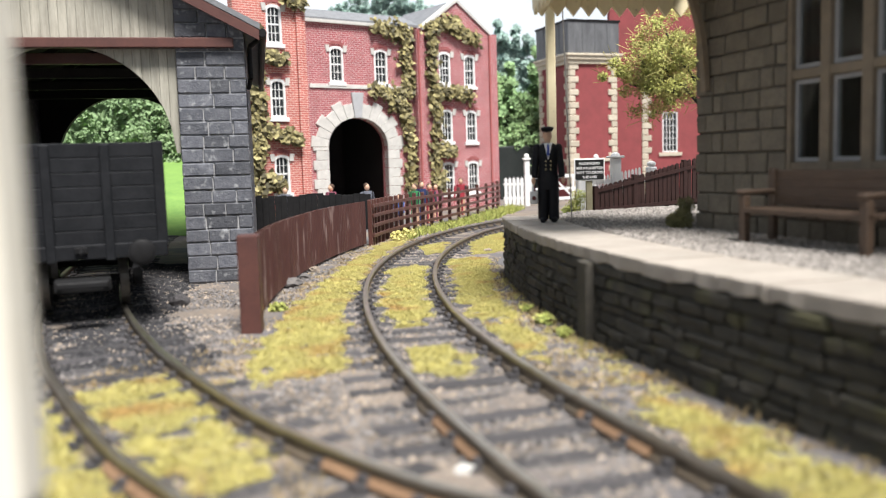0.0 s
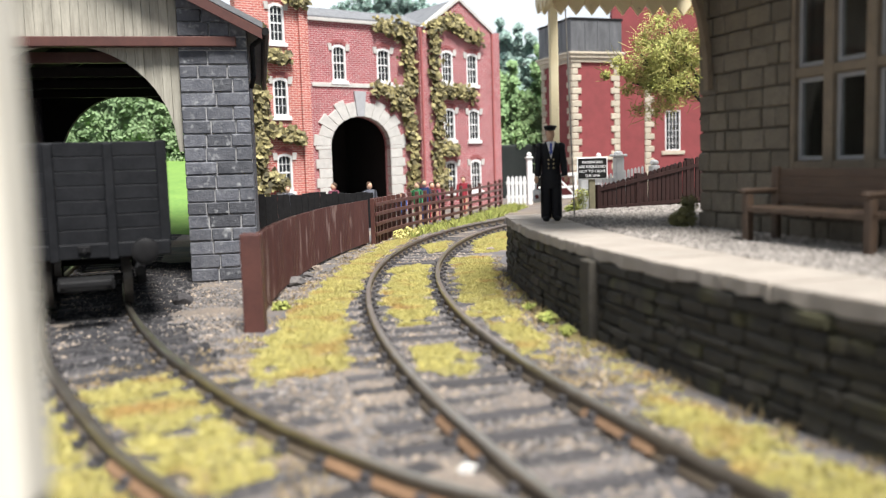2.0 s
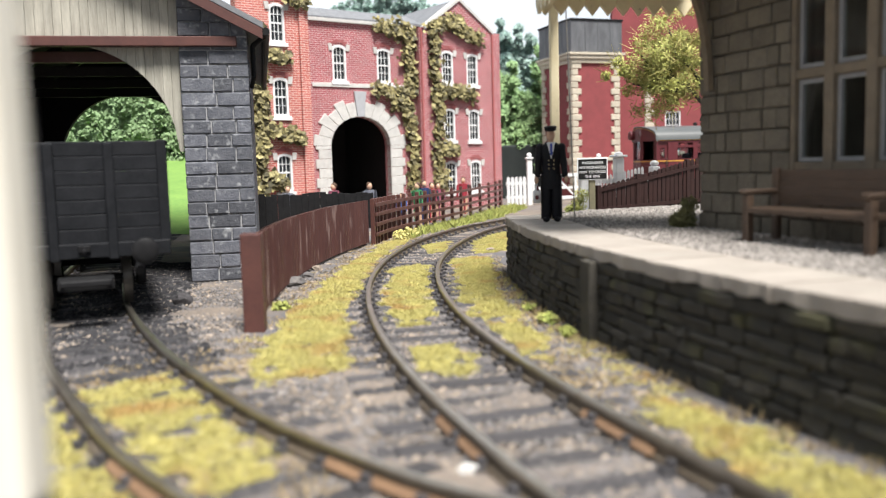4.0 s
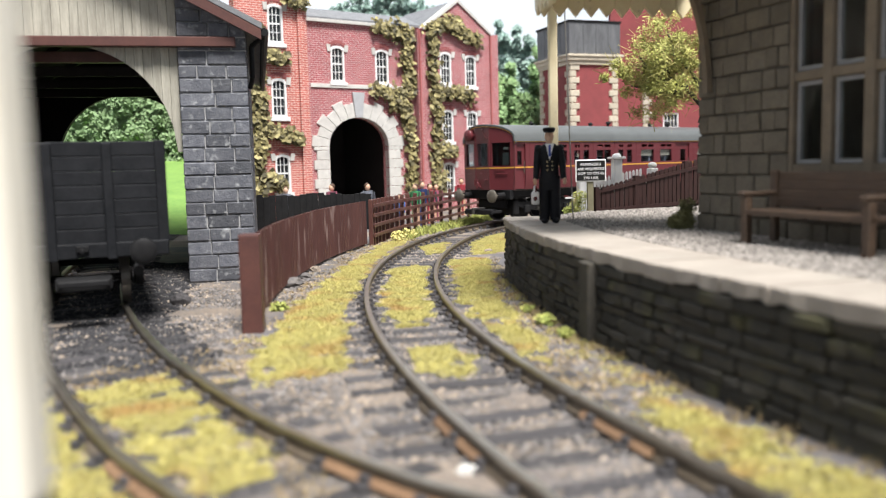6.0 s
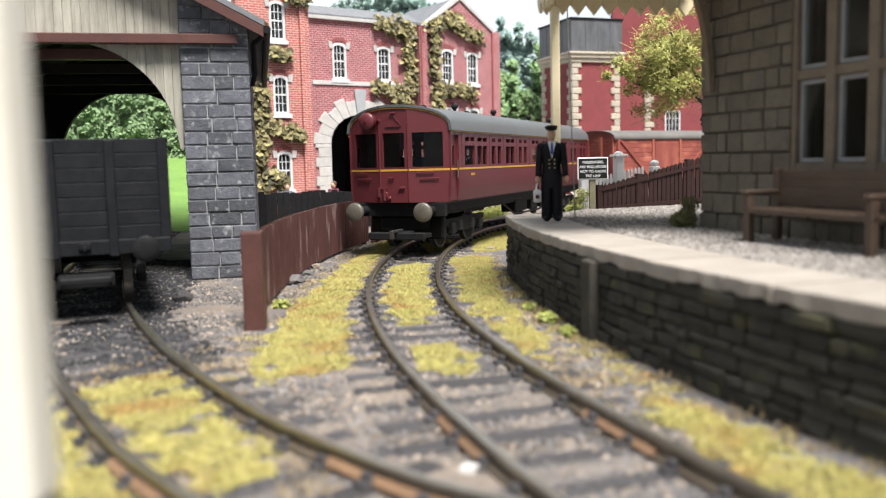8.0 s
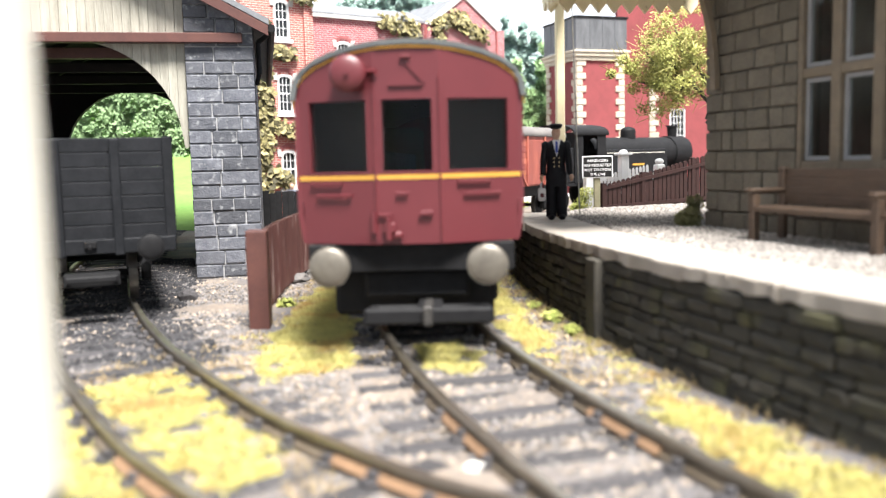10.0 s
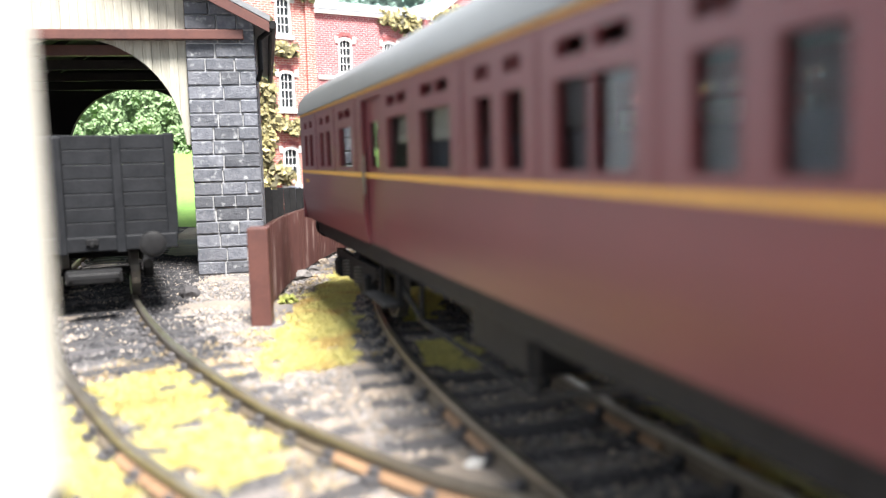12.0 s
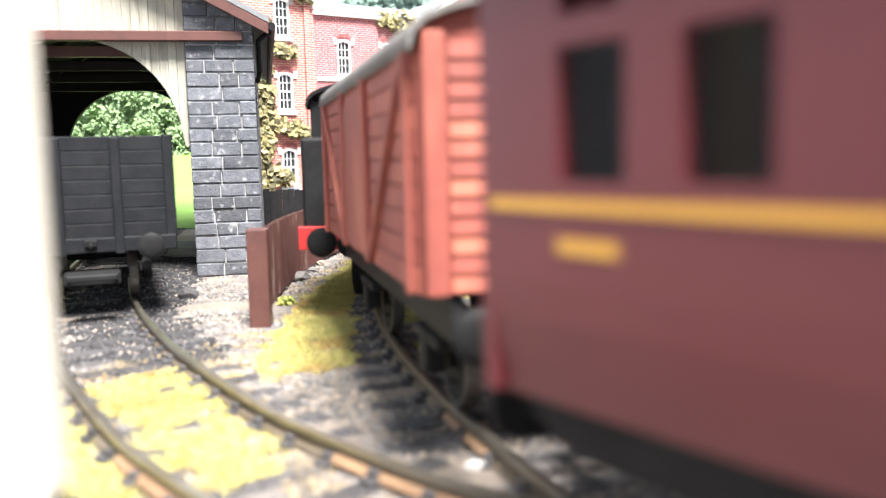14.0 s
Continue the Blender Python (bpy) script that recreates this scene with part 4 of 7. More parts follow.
def sign():
    root = tagged(empty("warning_sign", at(3.39, 19.25, PZ - 0.02, 0, 0, 3)), "black and white platform warning sign on a timber post", "sign")
    bm = bmnew()
    box(bm, -0.07, 0.03, -0.02, 0.07, 0.13, 1.1, 0.01)
    part("post", bm, M_POSTGREEN, root, "weathered olive timber post")
    bm = bmnew()
    box(bm, -0.35, 0.0, 0.70, 0.35, 0.028, 1.20, 0.01)
    board = part("board", bm, M_WHITE, root)
    bm = bmnew()
    box(bm, -0.325, -0.006, 0.725, 0.325, -0.001, 1.175)
    part("black_field", bm, M_SIGN, board)
    for i, text in enumerate(("PASSENGERS", "ARE REQUESTED", "NOT TO CROSS", "THE LINE")):
        cu = bpy.data.curves.new("lettering", "FONT")
        cu.body = text
        cu.align_x = "CENTER"
        cu.size = 0.083 * S
        cu.offset = 0.0004 * S
        cu.extrude = 0.002 * S
        cu.materials.append(M_WHITE)
        ob = new("lettering", cu)
        ob.parent = board
        ob.matrix_basis = at(0, -0.009, 1.062 - 0.102 * i, 90)


M_POSTGREEN = mat("olive_timber", (0.21, 0.19, 0.12), (0.14, 0.13, 0.08), 4, 0.85, 0.3, 25)
sign()


M_PICKET = mat("dark_brown_creosote", (0.035, 0.014, 0.012), (0.02, 0.009, 0.008), 4, 0.65, 0.2, 30, spec=0.3)


def picket_fence():
    root = tagged(empty("picket_fence"), "dark brown close-boarded picket fence at the platform end", "fence")
    p, q = Vector((3.52, 19.35, 0)), Vector((6.75, 21.1, 0))
    L = (q - p).length
    ang = math.degrees(math.atan2(q.y - p.y, q.x - p.x))
    m0 = at(p.x, p.y, PZ - 0.1, 0, 0, ang)
    n = 27
    rng = random.Random(8)
    for i in range(n):
        bm = bmnew()
        x = L * (i + 0.5) / n
        h = 0.62 + 0.72 * x / L
        slab(bm, [(-0.055, 0), (0.055, 0), (0.055, h - 0.04), (0, h), (-0.055, h - 0.04)], "y", -0.02, 0.015)
        part("pale", bm, M_PICKET, root, "", m0 @ at(x, rng.uniform(-0.004, 0.004), 0, 0, rng.uniform(-1, 1), 0))
    for x in (0.02, 1.18, 2.75, L):
        h = 0.62 + 0.72 * x / L
        bm = bmnew()
        box(bm, -0.055, -0.05, -0.04, 0.055, 0.06, h + 0.03, 0.01)
        part("fence_post", bm, M_PICKET, root, "", m0 @ at(x, 0, 0))
    for k in (0.12, 0.80):
        bm = bmnew()
        slab(bm, [(0, 0.62 * k), (L, 1.34 * k), (L, 1.34 * k + 0.08), (0, 0.62 * k + 0.08)], "y", -0.055, -0.022)
        part("fence_rail", bm, M_PICKET, root, "", m0)


picket_fence()


def gates():
    root = tagged(empty("crossing_gate", at(3.4, 45.6, 0, 0, 0, 6)), "white wooden level crossing gates and posts", "gate")
    def bars(n, name, boxes, m=None):
        for bx in boxes:
            bm = bmnew()
            box(bm, *bx, 0.01)
            part(name, bm, M_WHITE, root, "", m)
    # wicket beside the gate
    for i in range(5):
        bm = bmnew()
        slab(bm, [(0.0, 0), (0.16, 0), (0.16, 1.45), (0.08, 1.55), (0.0, 1.45)], "y", 0, 0.04)
        part("pale", bm, M_WHITE, root, "", at(0.05 + i * 0.22, 0, 0))
    bars(1, "rail", [(0, 0.045, 0.35, 1.15, 0.1, 0.5), (0, 0.045, 1.1, 1.15, 0.1, 1.25)])
    for x, h in ((1.28, 2.45), (5.1, 2.3)):
        bm = bmnew()
        box(bm, x - 0.14, -0.14, -0.04, x + 0.14, 0.14, h, 0.03)
        gp = part("gate_post", bm, M_WHITE, root)
        bm = bmnew()
        box(bm, x - 0.2, -0.2, h, x + 0.2, 0.2, h + 0.1, 0.03)
        ball(bm, (x, 0, h + 0.2), 0.14)
        part("cap", bm, M_WHITE, gp)
    # main gate leaf
    bars(1, "gate_rail", [(1.45, -0.04, 0.25, 4.95, 0.04, 0.42), (1.45, -0.04, 1.45, 4.95, 0.04, 1.62), (1.45, -0.04, 0.8, 4.95, 0.04, 0.92)])
    for x in (1.45, 2.6, 3.75, 4.83):
        bars(1, "gate_stile", [(x, -0.05, 0.24, x + 0.12, 0.05, 1.63)])
    for a, b in ((1.6, 2.6), (3.7, 2.75), (3.9, 4.8)):
        bm = bmnew()
        slab(bm, [(a, 0.42), (a + 0.14, 0.42), (b + 0.07, 1.45), (b - 0.07, 1.45)], "y", -0.03, 0.03)
        part("gate_brace", bm, M_WHITE, root)
    # nearer post and pale fence
    near = tagged(empty("white_fence", at(4.55, 24.3, 0, 0, 0, 14)), "white post and pale fence beside the crossing", "fence")
    for i in range(15):
        bm = bmnew()
        h = 1.82 + 0.02 * i
        slab(bm, [(0, 0), (0.07, 0), (0.07, h - 0.05), (0.035, h), (0, h - 0.05)], "y", 0, 0.03)
        part("pale", bm, M_WHITE, near, "", at(-0.3 + i * 0.11, 0, 0))
    bm = bmnew()
    box(bm, -0.35, 0.035, 1.66, 2.1, 0.08, 1.78, 0.01)
    part("rail", bm, M_WHITE, near)
    for x, h in ((0.52, 2.38), (-0.55, 1.8), (1.65, 2.1)):
        bm = bmnew()
        box(bm, x - 0.13, -0.12, -0.04, x + 0.13, 0.14, h, 0.03)
        gp = part("post", bm, M_WHITE, near)
        bm = bmnew()
        if h > 2.3:
            box(bm, x - 0.2, -0.19, h, x + 0.2, 0.21, h + 0.07, 0.02)
        ball(bm, (x, 0.01, h + 0.08), 0.13, sz=0.7)
        part("cap", bm, M_WHITE, gp)


gates()


def porter():
    """A painted model porter, one plain mesh."""
    bm = bmnew()
    def grp(mi, fn):
        k = len(bm.faces)
        fn()
        bm.faces.ensure_lookup_table()
        for f in bm.faces[k:]:
            f.material_index = mi
    def legs():
        for s in (-1, 1):
            cyl(bm, (0.11 * s, 0, 0.06), (0.09 * s, 0, 0.88), 0.105, 0.13, 12)
            ball(bm, (0.11 * s, -0.06, 0.055), 0.08, 12, 8, 0.95, 1.75, 0.7)
    def coat():
        pr = [(0.20, 0.62), (0.215, 0.72), (0.20, 0.9), (0.185, 1.05), (0.205, 1.2), (0.225, 1.33), (0.19, 1.43), (0.10, 1.49)]
        rings = []
        for r, z in pr:
            rings.append([bm.verts.new((r * math.cos(a), r * 0.68 * math.sin(a), z)) for a in np.linspace(0, 2 * math.pi, 16, endpoint=False)])
        for a, b in zip(rings, rings[1:]):
            for j in range(16):
                bm.faces.new((a[j], a[(j + 1) % 16], b[(j + 1) % 16], b[j]))
        bm.faces.new(rings[0]), bm.faces.new(rings[-1])
        for s in (-1, 1):
            cyl(bm, (0.215 * s, 0, 1.38), (0.255 * s, -0.02, 1.1), 0.08, 0.072, 10)
            cyl(bm, (0.255 * s, -0.02, 1.12), (0.275 * s, -0.09, 0.84), 0.072, 0.06, 10)
            ball(bm, (0.215 * s, 0, 1.385), 0.088)
    def cap():
        cyl(bm, (0, 0, 1.70), (0, 0.0, 1.765), 0.105, 0.135, 16)
        ball(bm, (0, 0, 1.765), 0.135, 14, 6, 1, 1, 0.22)
        ball(bm, (0, -0.10, 1.70), 0.09, 12, 6, 1, 1, 0.16)
    def skin():
        ball(bm, (0, -0.005, 1.625), 0.098, 14, 10, 0.92, 1.05, 1.22)
        ball(bm, (0, -0.11, 1.61), 0.022, 8, 6)
        cyl(bm, (0, 0, 1.44), (0, 0, 1.56), 0.06, 0.058, 10)
        for s in (-1, 1):
            ball(bm, (0.30 * s, -0.10, 0.79), 0.055, 10, 8, 0.8, 1, 1.3)
    def shirt():
        slab(bm, [(-0.085, 1.485), (0.085, 1.485), (0.0, 1.17)], "y", -0.17, -0.10)
    def tie():
        slab(bm, [(-0.02, 1.46), (0.02, 1.46), (0.028, 1.27), (0, 1.235), (-0.028, 1.27)], "y", -0.178, -0.150)
    def buttons():
        for s in (-1, 1):
            for i in range(3):
                ball(bm, (0.05 * s, -0.142 - 0.004 * i, 1.15 - 0.075 * i), 0.017, 8, 6)
    def lamp():
        box(bm, -0.38, -0.17, 0.36, -0.22, -0.05, 0.60, 0.025)
        cyl(bm, (-0.30, -0.11, 0.60), (-0.30, -0.11, 0.70), 0.045, 0.03, 10)
        cyl(bm, (-0.30, -0.11, 0.70), (-0.30, -0.10, 0.80), 0.012, n=6)
    def lens():
        cyl(bm, (-0.30, -0.19, 0.47), (-0.30, -0.165, 0.47), 0.042, n=12)
    for mi, fn in ((0, legs), (0, coat), (0, cap), (1, skin), (2, shirt), (3, tie), (4, buttons), (2, lamp), (5, lens)):
        grp(mi, fn)
    ob = part("porter_figurine", bm, M_UNIFORM, None, "", at(2.03, 15.95, PZ, 0, 0, -4) @ Matrix.Diagonal((0.92, 0.92, 1, 1)))
    for m in (M_SKIN, M_WHITE, M_TIE, M_BRASS, M_LENS):
        ob.data.materials.append(m)
    tagged(smooth(ob, 45), "painted model porter in black uniform holding a white lamp", "figurine")


M_TIE = mat("blue_tie_paint", (0.05, 0.09, 0.4), (0.04, 0.07, 0.3), 4, 0.6, 0.0, 30)
M_BRASS = mat("brass_buttons", (0.6, 0.5, 0.3), (0.5, 0.4, 0.2), 4, 0.4, 0.0, 30, metal=0.6)
M_LENS = mat("dark_red_lens", (0.12, 0.01, 0.015), (0.08, 0.01, 0.01), 4, 0.2, 0.0, 30)
porter()


def figurines():
    """Small painted lookers-on behind the rail fence, plain shapes."""
    cols = [("blue", (0.06, 0.14, 0.42)), ("green", (0.06, 0.30, 0.12)), ("red", (0.40, 0.04, 0.06)), ("grey", (0.25, 0.27, 0.33)), ("pink", (0.45, 0.13, 0.2)), ("dark blue", (0.03, 0.05, 0.16))]
    ms = {k: mat(k.replace(" ", "_") + "_clothing_paint", c, None, 4, 0.7, 0.1, 30) for k, c in cols}
    trouser = mat("dark_trouser_paint", (0.04, 0.045, 0.06), None, 4, 0.7, 0.1, 30)
    hair = mat("brown_hair_paint", (0.09, 0.05, 0.03), None, 4, 0.7, 0.1, 30)
    spots = [(-1.55, 31.5, "blue", 1.3), (-1.0, 33.0, "green", 1.65), (-0.75, 33.6, "dark blue", 1.72), (-0.45, 34.4, "red", 1.6), (-2.9, 33.5, "grey", 1.7), (-4.35, 33.8, "pink", 1.7), (0.95, 39.5, "red", 1.7), (-6.3, 34.5, "grey", 1.62), (-0.2, 35.6, "pink", 1.55)]
    for x, y, c, h in spots:
        bm = bmnew()
        def grp(mi, fn):
            k = len(bm.faces)
            fn()
            bm.faces.ensure_lookup_table()
            for f in bm.faces[k:]:
                f.material_index = mi
        k = h / 1.75
        grp(0, lambda: [cyl(bm, (0, 0, 0.8 * k), (0, 0, 1.45 * k), 0.17 * k, 0.21 * k, 10)] + [cyl(bm, (0.25 * s * k, 0, 1.4 * k), (0.3 * s * k, -0.08, 0.85 * k), 0.07 * k, 0.05 * k, 8) for s in (-1, 1)])
        grp(1, lambda: [cyl(bm, (0.09 * s * k, 0, 0), (0.09 * s * k, 0, 0.85 * k), 0.08 * k, 0.11 * k, 8) for s in (-1, 1)])
        grp(2, lambda: ball(bm, (0, -0.01, 1.6 * k), 0.12 * k, 10, 8, 0.9, 1, 1.2))
        grp(3, lambda: ball(bm, (0, 0.03, 1.66 * k), 0.125 * k, 10, 8, 0.95, 1, 0.95))
        ob = part("looker_on_figurine", bm, ms[c], None, "", at(x, y, -0.02, 0, 0, random.Random(x).uniform(-50, 50)))
        for m in (trouser, M_SKIN, hair):
            ob.data.materials.append(m)
        tagged(smooth(ob, 50), "small painted model figure in %s clothing behind the fence" % c, "figurine", "lookers-on at the fence")


figurines()


def near_post():
    root = tagged(empty("cream_post", at(-1.43, 2.62, 0)), "broad cream painted timber post close to the track", "post")
    bm = bmnew()
    box(bm, -0.115, -0.10, 1.305, 0.115, 0.10, 5.2, 0.03, 2)
    part("shaft", bm, M_CREAM2, root)
    bm = bmnew()
    box(bm, -0.12, -0.105, -0.05, 0.12, 0.105, 1.30, 0.02)
    part("foot", bm, M_BLACK, root, "dark foot of the post")


near_post()


# ---- open wagon ----
def wheel_at(root, s, x, y, r):
    """A disc wheel with bolt heads round its boss, turning about its own centre."""
    bm = bmnew()
    cyl(bm, (-0.06, 0, 0), (0.06, 0, 0), r * 0.9, n=24)
    cyl(bm, (0.06 * s, 0, 0), (0.11 * s, 0, 0), 0.11, n=12)
    for i in range(8):
        a = i * math.pi / 4
        cyl(bm, (0.05 * s, r * 0.55 * math.cos(a), r * 0.55 * math.sin(a)), (0.08 * s, r * 0.55 * math.cos(a), r * 0.55 * math.sin(a)), 0.03, n=6)
    w = part("wheel", bm, M_BLACK, root, "", at(x, y, r))
    bm = bmnew()
    out = [(r * 0.9, -0.065), (r, -0.065), (r, 0.075), (r * 0.9, 0.075)]
    rings = [[bm.verts.new((d, q * math.cos(a), q * math.sin(a))) for q, d in out] for a in np.linspace(0, 2 * math.pi, 28, endpoint=False)]
    for a, b in zip(rings, rings[1:] + rings[:1]):
        for j in range(4):
            bm.faces.new((a[j], a[(j + 1) % 4], b[(j + 1) % 4], b[j]))
    bmesh.ops.recalc_face_normals(bm, faces=bm.faces)
    part("tyre", bm, M_TYRE, w)
    return w


M_TYRE = mat("worn_tyre_steel", (0.14, 0.13, 0.12), (0.08, 0.075, 0.07), 5, 0.45, 0.1, 30, metal=0.5)


def wheelset(root, y, r=0.46, gauge=0.6, axle=True):
    """Returns the two wheels, each a part with its tyre."""
    made = []
    for s in (-1, 1):
        made.append(wheel_at(root, s, s * gauge, y, r))
    bm = bmnew()
    cyl(bm, (-gauge, y, r), (gauge, y, r), 0.06, n=8)
    part("axle", bm, M_BLACK, root)
    return made


def buffers(root, y, s, z=1.05, x=0.88, big=0.21, material=None, pre=0.5):
    for k in (-1, 1):
        bm = bmnew()
        cyl(bm, (k * x, y, z), (k * x, y + s * pre * 0.6, z), 0.12, 0.10, 12)
        b = part("buffer", bm, M_BLACK, root)
        bm = bmnew()
        cyl(bm, (k * x, y + s * pre * 0.6, z), (k * x, y + s * pre, z), 0.05, n=10)
        vs = cyl(bm, (k * x, y + s * (pre), z), (k * x, y + s * (pre + 0.05), z), big, n=24)
        ball(bm, (k * x, y + s * (pre + 0.04), z), big * 0.97, 24, 10, 1, 0.25, 1)
        smooth(part("buffer_head", bm, material or M_BLACK, b), 50)


def wagon():
    root = empty("open_wagon")
    tagged(root, "dark grey seven-plank open goods wagon at the shed door", "wagon")
    W, L, z0, z1 = 1.22, 5.0, 1.10, 2.66
    rows = 7
    h = (z1 - z0) / rows
    for i in range(rows):
        za, zb = z0 + h * i + 0.001, z0 + h * (i + 1) - 0.001
        for y in (0, L):
            bm = bmnew()
            box(bm, -W, y - 0.05, za, W, y + 0.05, zb, 0.012)
            part("end_plank", bm, M_WAGON, root)
        for x in (-W, W):
            bm = bmnew()
            box(bm, x - 0.04, 0.06, za, x + 0.04, L - 0.06, zb, 0.012)
            part("side_plank", bm, M_WAGON, root)
    bm = bmnew()
    box(bm, -W + 0.05, 0.06, z0 - 0.06, W - 0.05, L - 0.06, z0)
    part("floor_board", bm, M_WAGON, root)
    for x in (-0.42, 0.42):
        bm = bmnew()
        box(bm, x - 0.07, -0.14, z0 - 0.25, x + 0.07, -0.052, z1 - 0.02, 0.015)
        part("end_stanchion", bm, M_WAGON, root)
    for x in (-W, W):
        bm = bmnew()
        box(bm, x - 0.10, -0.085, z0 - 0.02, x + 0.06, 0.04, z1 + 0.01, 0.012)
        part("corner_iron", bm, M_WAGON, root)
    bm = bmnew()
    box(bm, -W - 0.04, -0.12, 0.88, W + 0.04, 0.05, 1.11, 0.015)
    part("headstock", bm, M_WAGON, root)
    for x in (-0.95, 0.95):
        bm = bmnew()
        box(bm, x - 0.05, 0.05, 0.85, x + 0.05, L, 1.06)
        part("solebar", bm, M_BLACK, root)
    buffers(root, -0.12, -1, 1.0, 0.86, 0.2)
    bm = bmnew()
    box(bm, -0.09, -0.17, 0.98, 0.09, -0.12, 1.08, 0.01)
    cyl(bm, (0, -0.16, 1.02), (0, -0.36, 1.0), 0.025, n=8)
    part("drawhook", bm, M_BLACK, root)
    bm = bmnew()
    box(bm, -0.4, -0.42, 0.42, 0.4, -0.12, 0.62, 0.04, 2)
    box(bm, -0.36, -0.62, 0.5, 0.36, -0.56, 0.6, 0.02)
    for x in (-0.36, 0.30):
        box(bm, x, -0.6, 0.52, x + 0.06, -0.3, 0.58)
    part("coupling", bm, M_BLACK, root, "black tension-lock coupling")
    for y in (1.0, 3.8):
        wheelset(root, y)
        for x in (-0.82, 0.82):
            bm = bmnew()
            box(bm, x - 0.06, y - 0.35, 0.55, x + 0.06, y + 0.35, 0.66, 0.02)
            box(bm, x - 0.08, y - 0.12, 0.32, x + 0.08, y + 0.12, 0.6, 0.02)
            part("axle_box", bm, M_BLACK, root)
    bm = bmnew()
    cyl(bm, (0.78, -0.2, 0.72), (0.78, -0.42, 0.68), 0.075, n=10)
    part("brake_hose", bm, M_BLACK, root, "black brake pipe end")
    root.matrix_basis = at(-5.55, 13.0, 0.17, 0, 0, 21.5)


wagon()


# ---- the train ----
WHEELS = []      # the turning wheels with their places on their vehicle
def bogie(root, y, wb=2.1):
    bm = bmnew()
    for x in (-0.93, 0.93):
        slab(bm, [(y - 1.5, 0.62), (y - 1.2, 0.5), (y - 0.4, 0.38), (y + 0.4, 0.38), (y + 1.2, 0.5), (y + 1.5, 0.62), (y + 1.5, 0.74), (y - 1.5, 0.74)], "x", x - 0.05, x + 0.05)
    box(bm, -0.95, y - 0.2, 0.5, 0.95, y + 0.2, 0.8, 0.02)
    bo = part("bogie_frame", bm, M_BLACK, root)
    for s in (-1, 1):
        for x in (-0.98, 0.98):
            bm = bmnew()
            box(bm, x - 0.09, y + s * wb / 2 - 0.14, 0.34, x + 0.09, y + s * wb / 2 + 0.14, 0.62, 0.03)
            part("axle_box", bm, M_BLACK, bo)
            bm = bmnew()
            for k in range(5):
                cyl(bm, (x, y + s * 0.45, 0.42 + 0.05 * k), (x, y + s * 0.45, 0.45 + 0.05 * k), 0.1, n=8)
            part("spring", bm, M_METAL_D, bo)
        for k in (-1, 1):
            WHEELS.append((wheel_at(root, k, k * 0.6, y + s * wb / 2, 0.46), k * 0.6, y + s * wb / 2))
        bm = bmnew()
        cyl(bm, (-0.6, y + s * wb / 2, 0.46), (0.6, y + s * wb / 2, 0.46), 0.06, n=8)
        part("axle", bm, M_BLACK, root)


M_METAL_D = mat("oily_dark_steel", (0.09, 0.085, 0.08), (0.05, 0.048, 0.045), 5, 0.45, 0.1, 30, metal=0.5)
M_INT = mat("dim_coach_interior", (0.10, 0.085, 0.075), (0.07, 0.06, 0.055), 2, 0.7, 0.1, 30)
M_SEAT = mat("blue_grey_seat_cloth", (0.10, 0.12, 0.16), (0.07, 0.08, 0.11), 3, 0.9, 0.1, 30)
M_PALE_SHEET = mat("pale_sheet", (0.62, 0.58, 0.50), (0.5, 0.47, 0.4), 2, 0.9, 0.1, 20)
M_GLASS2 = glass_mat("coach_window_glass", (0.62, 0.66, 0.67), 0.02)


def tension_lock(root, y, s, z=0.45, x0=0.0, k=1.0):
    bm = bmnew()
    box(bm, -0.12, min(y, y + s * 0.7), z - 0.05, 0.12, max(y, y + s * 0.7), z + 0.08, 0.02)
    box(bm, -0.62, y + s * 0.78 - 0.05, z - 0.09, 0.62, y + s * 0.78 + 0.05, z + 0.1, 0.03)
    for x in (-0.6, 0.5):
        box(bm, x, min(y + s * 0.35, y + s * 0.8), z - 0.05, x + 0.1, max(y + s * 0.35, y + s * 0.8), z + 0.06, 0.02)
    box(bm, -0.6, y + s * 0.35 - 0.05, z - 0.05, 0.6, y + s * 0.35 + 0.05, z + 0.06, 0.02)
    bmesh.ops.scale(bm, vec=(k, 1, 1), verts=bm.verts)
    bmesh.ops.translate(bm, vec=(x0, 0, 0), verts=bm.verts)
    part("coupling", bm, M_BLACK, root, "black tension-lock coupling")
    bm = bmnew()
    box(bm, -0.04, min(y + s * 0.5, y + s * 1.05), z + 0.1, 0.04, max(y + s * 0.5, y + s * 1.05), z + 0.16, 0.01)
    box(bm, -0.04, y + s * 1.05 - 0.04, z - 0.05, 0.04, y + s * 1.05 + 0.04, z + 0.16, 0.01)
    bmesh.ops.scale(bm, vec=(k, 1, 1), verts=bm.verts)
    bmesh.ops.translate(bm, vec=(x0, 0, 0), verts=bm.verts)
    part("coupling_hook", bm, M_METAL_D, root)


CL, CB = 15.9, 2.3      # coach length, and bogie centre from its end
ZB, ZW, ZG, ZT = 1.21, 2.0, 2.95, 3.58    # body foot, waist, gutter, roof top, above the rails
HW = 1.37
WB, WT = 2.09, 2.58      # foot and head of the side windows


def roof_pts(w, zg, zt, n=14):
    """Three-centred roof outline from left to right."""
    out = []
    for i in range(n + 1):
        a = math.pi * i / n
        x = -w * math.cos(a)
        out.append((x, zg + (zt - zg) * (math.sin(a) ** 0.75)))
    return out


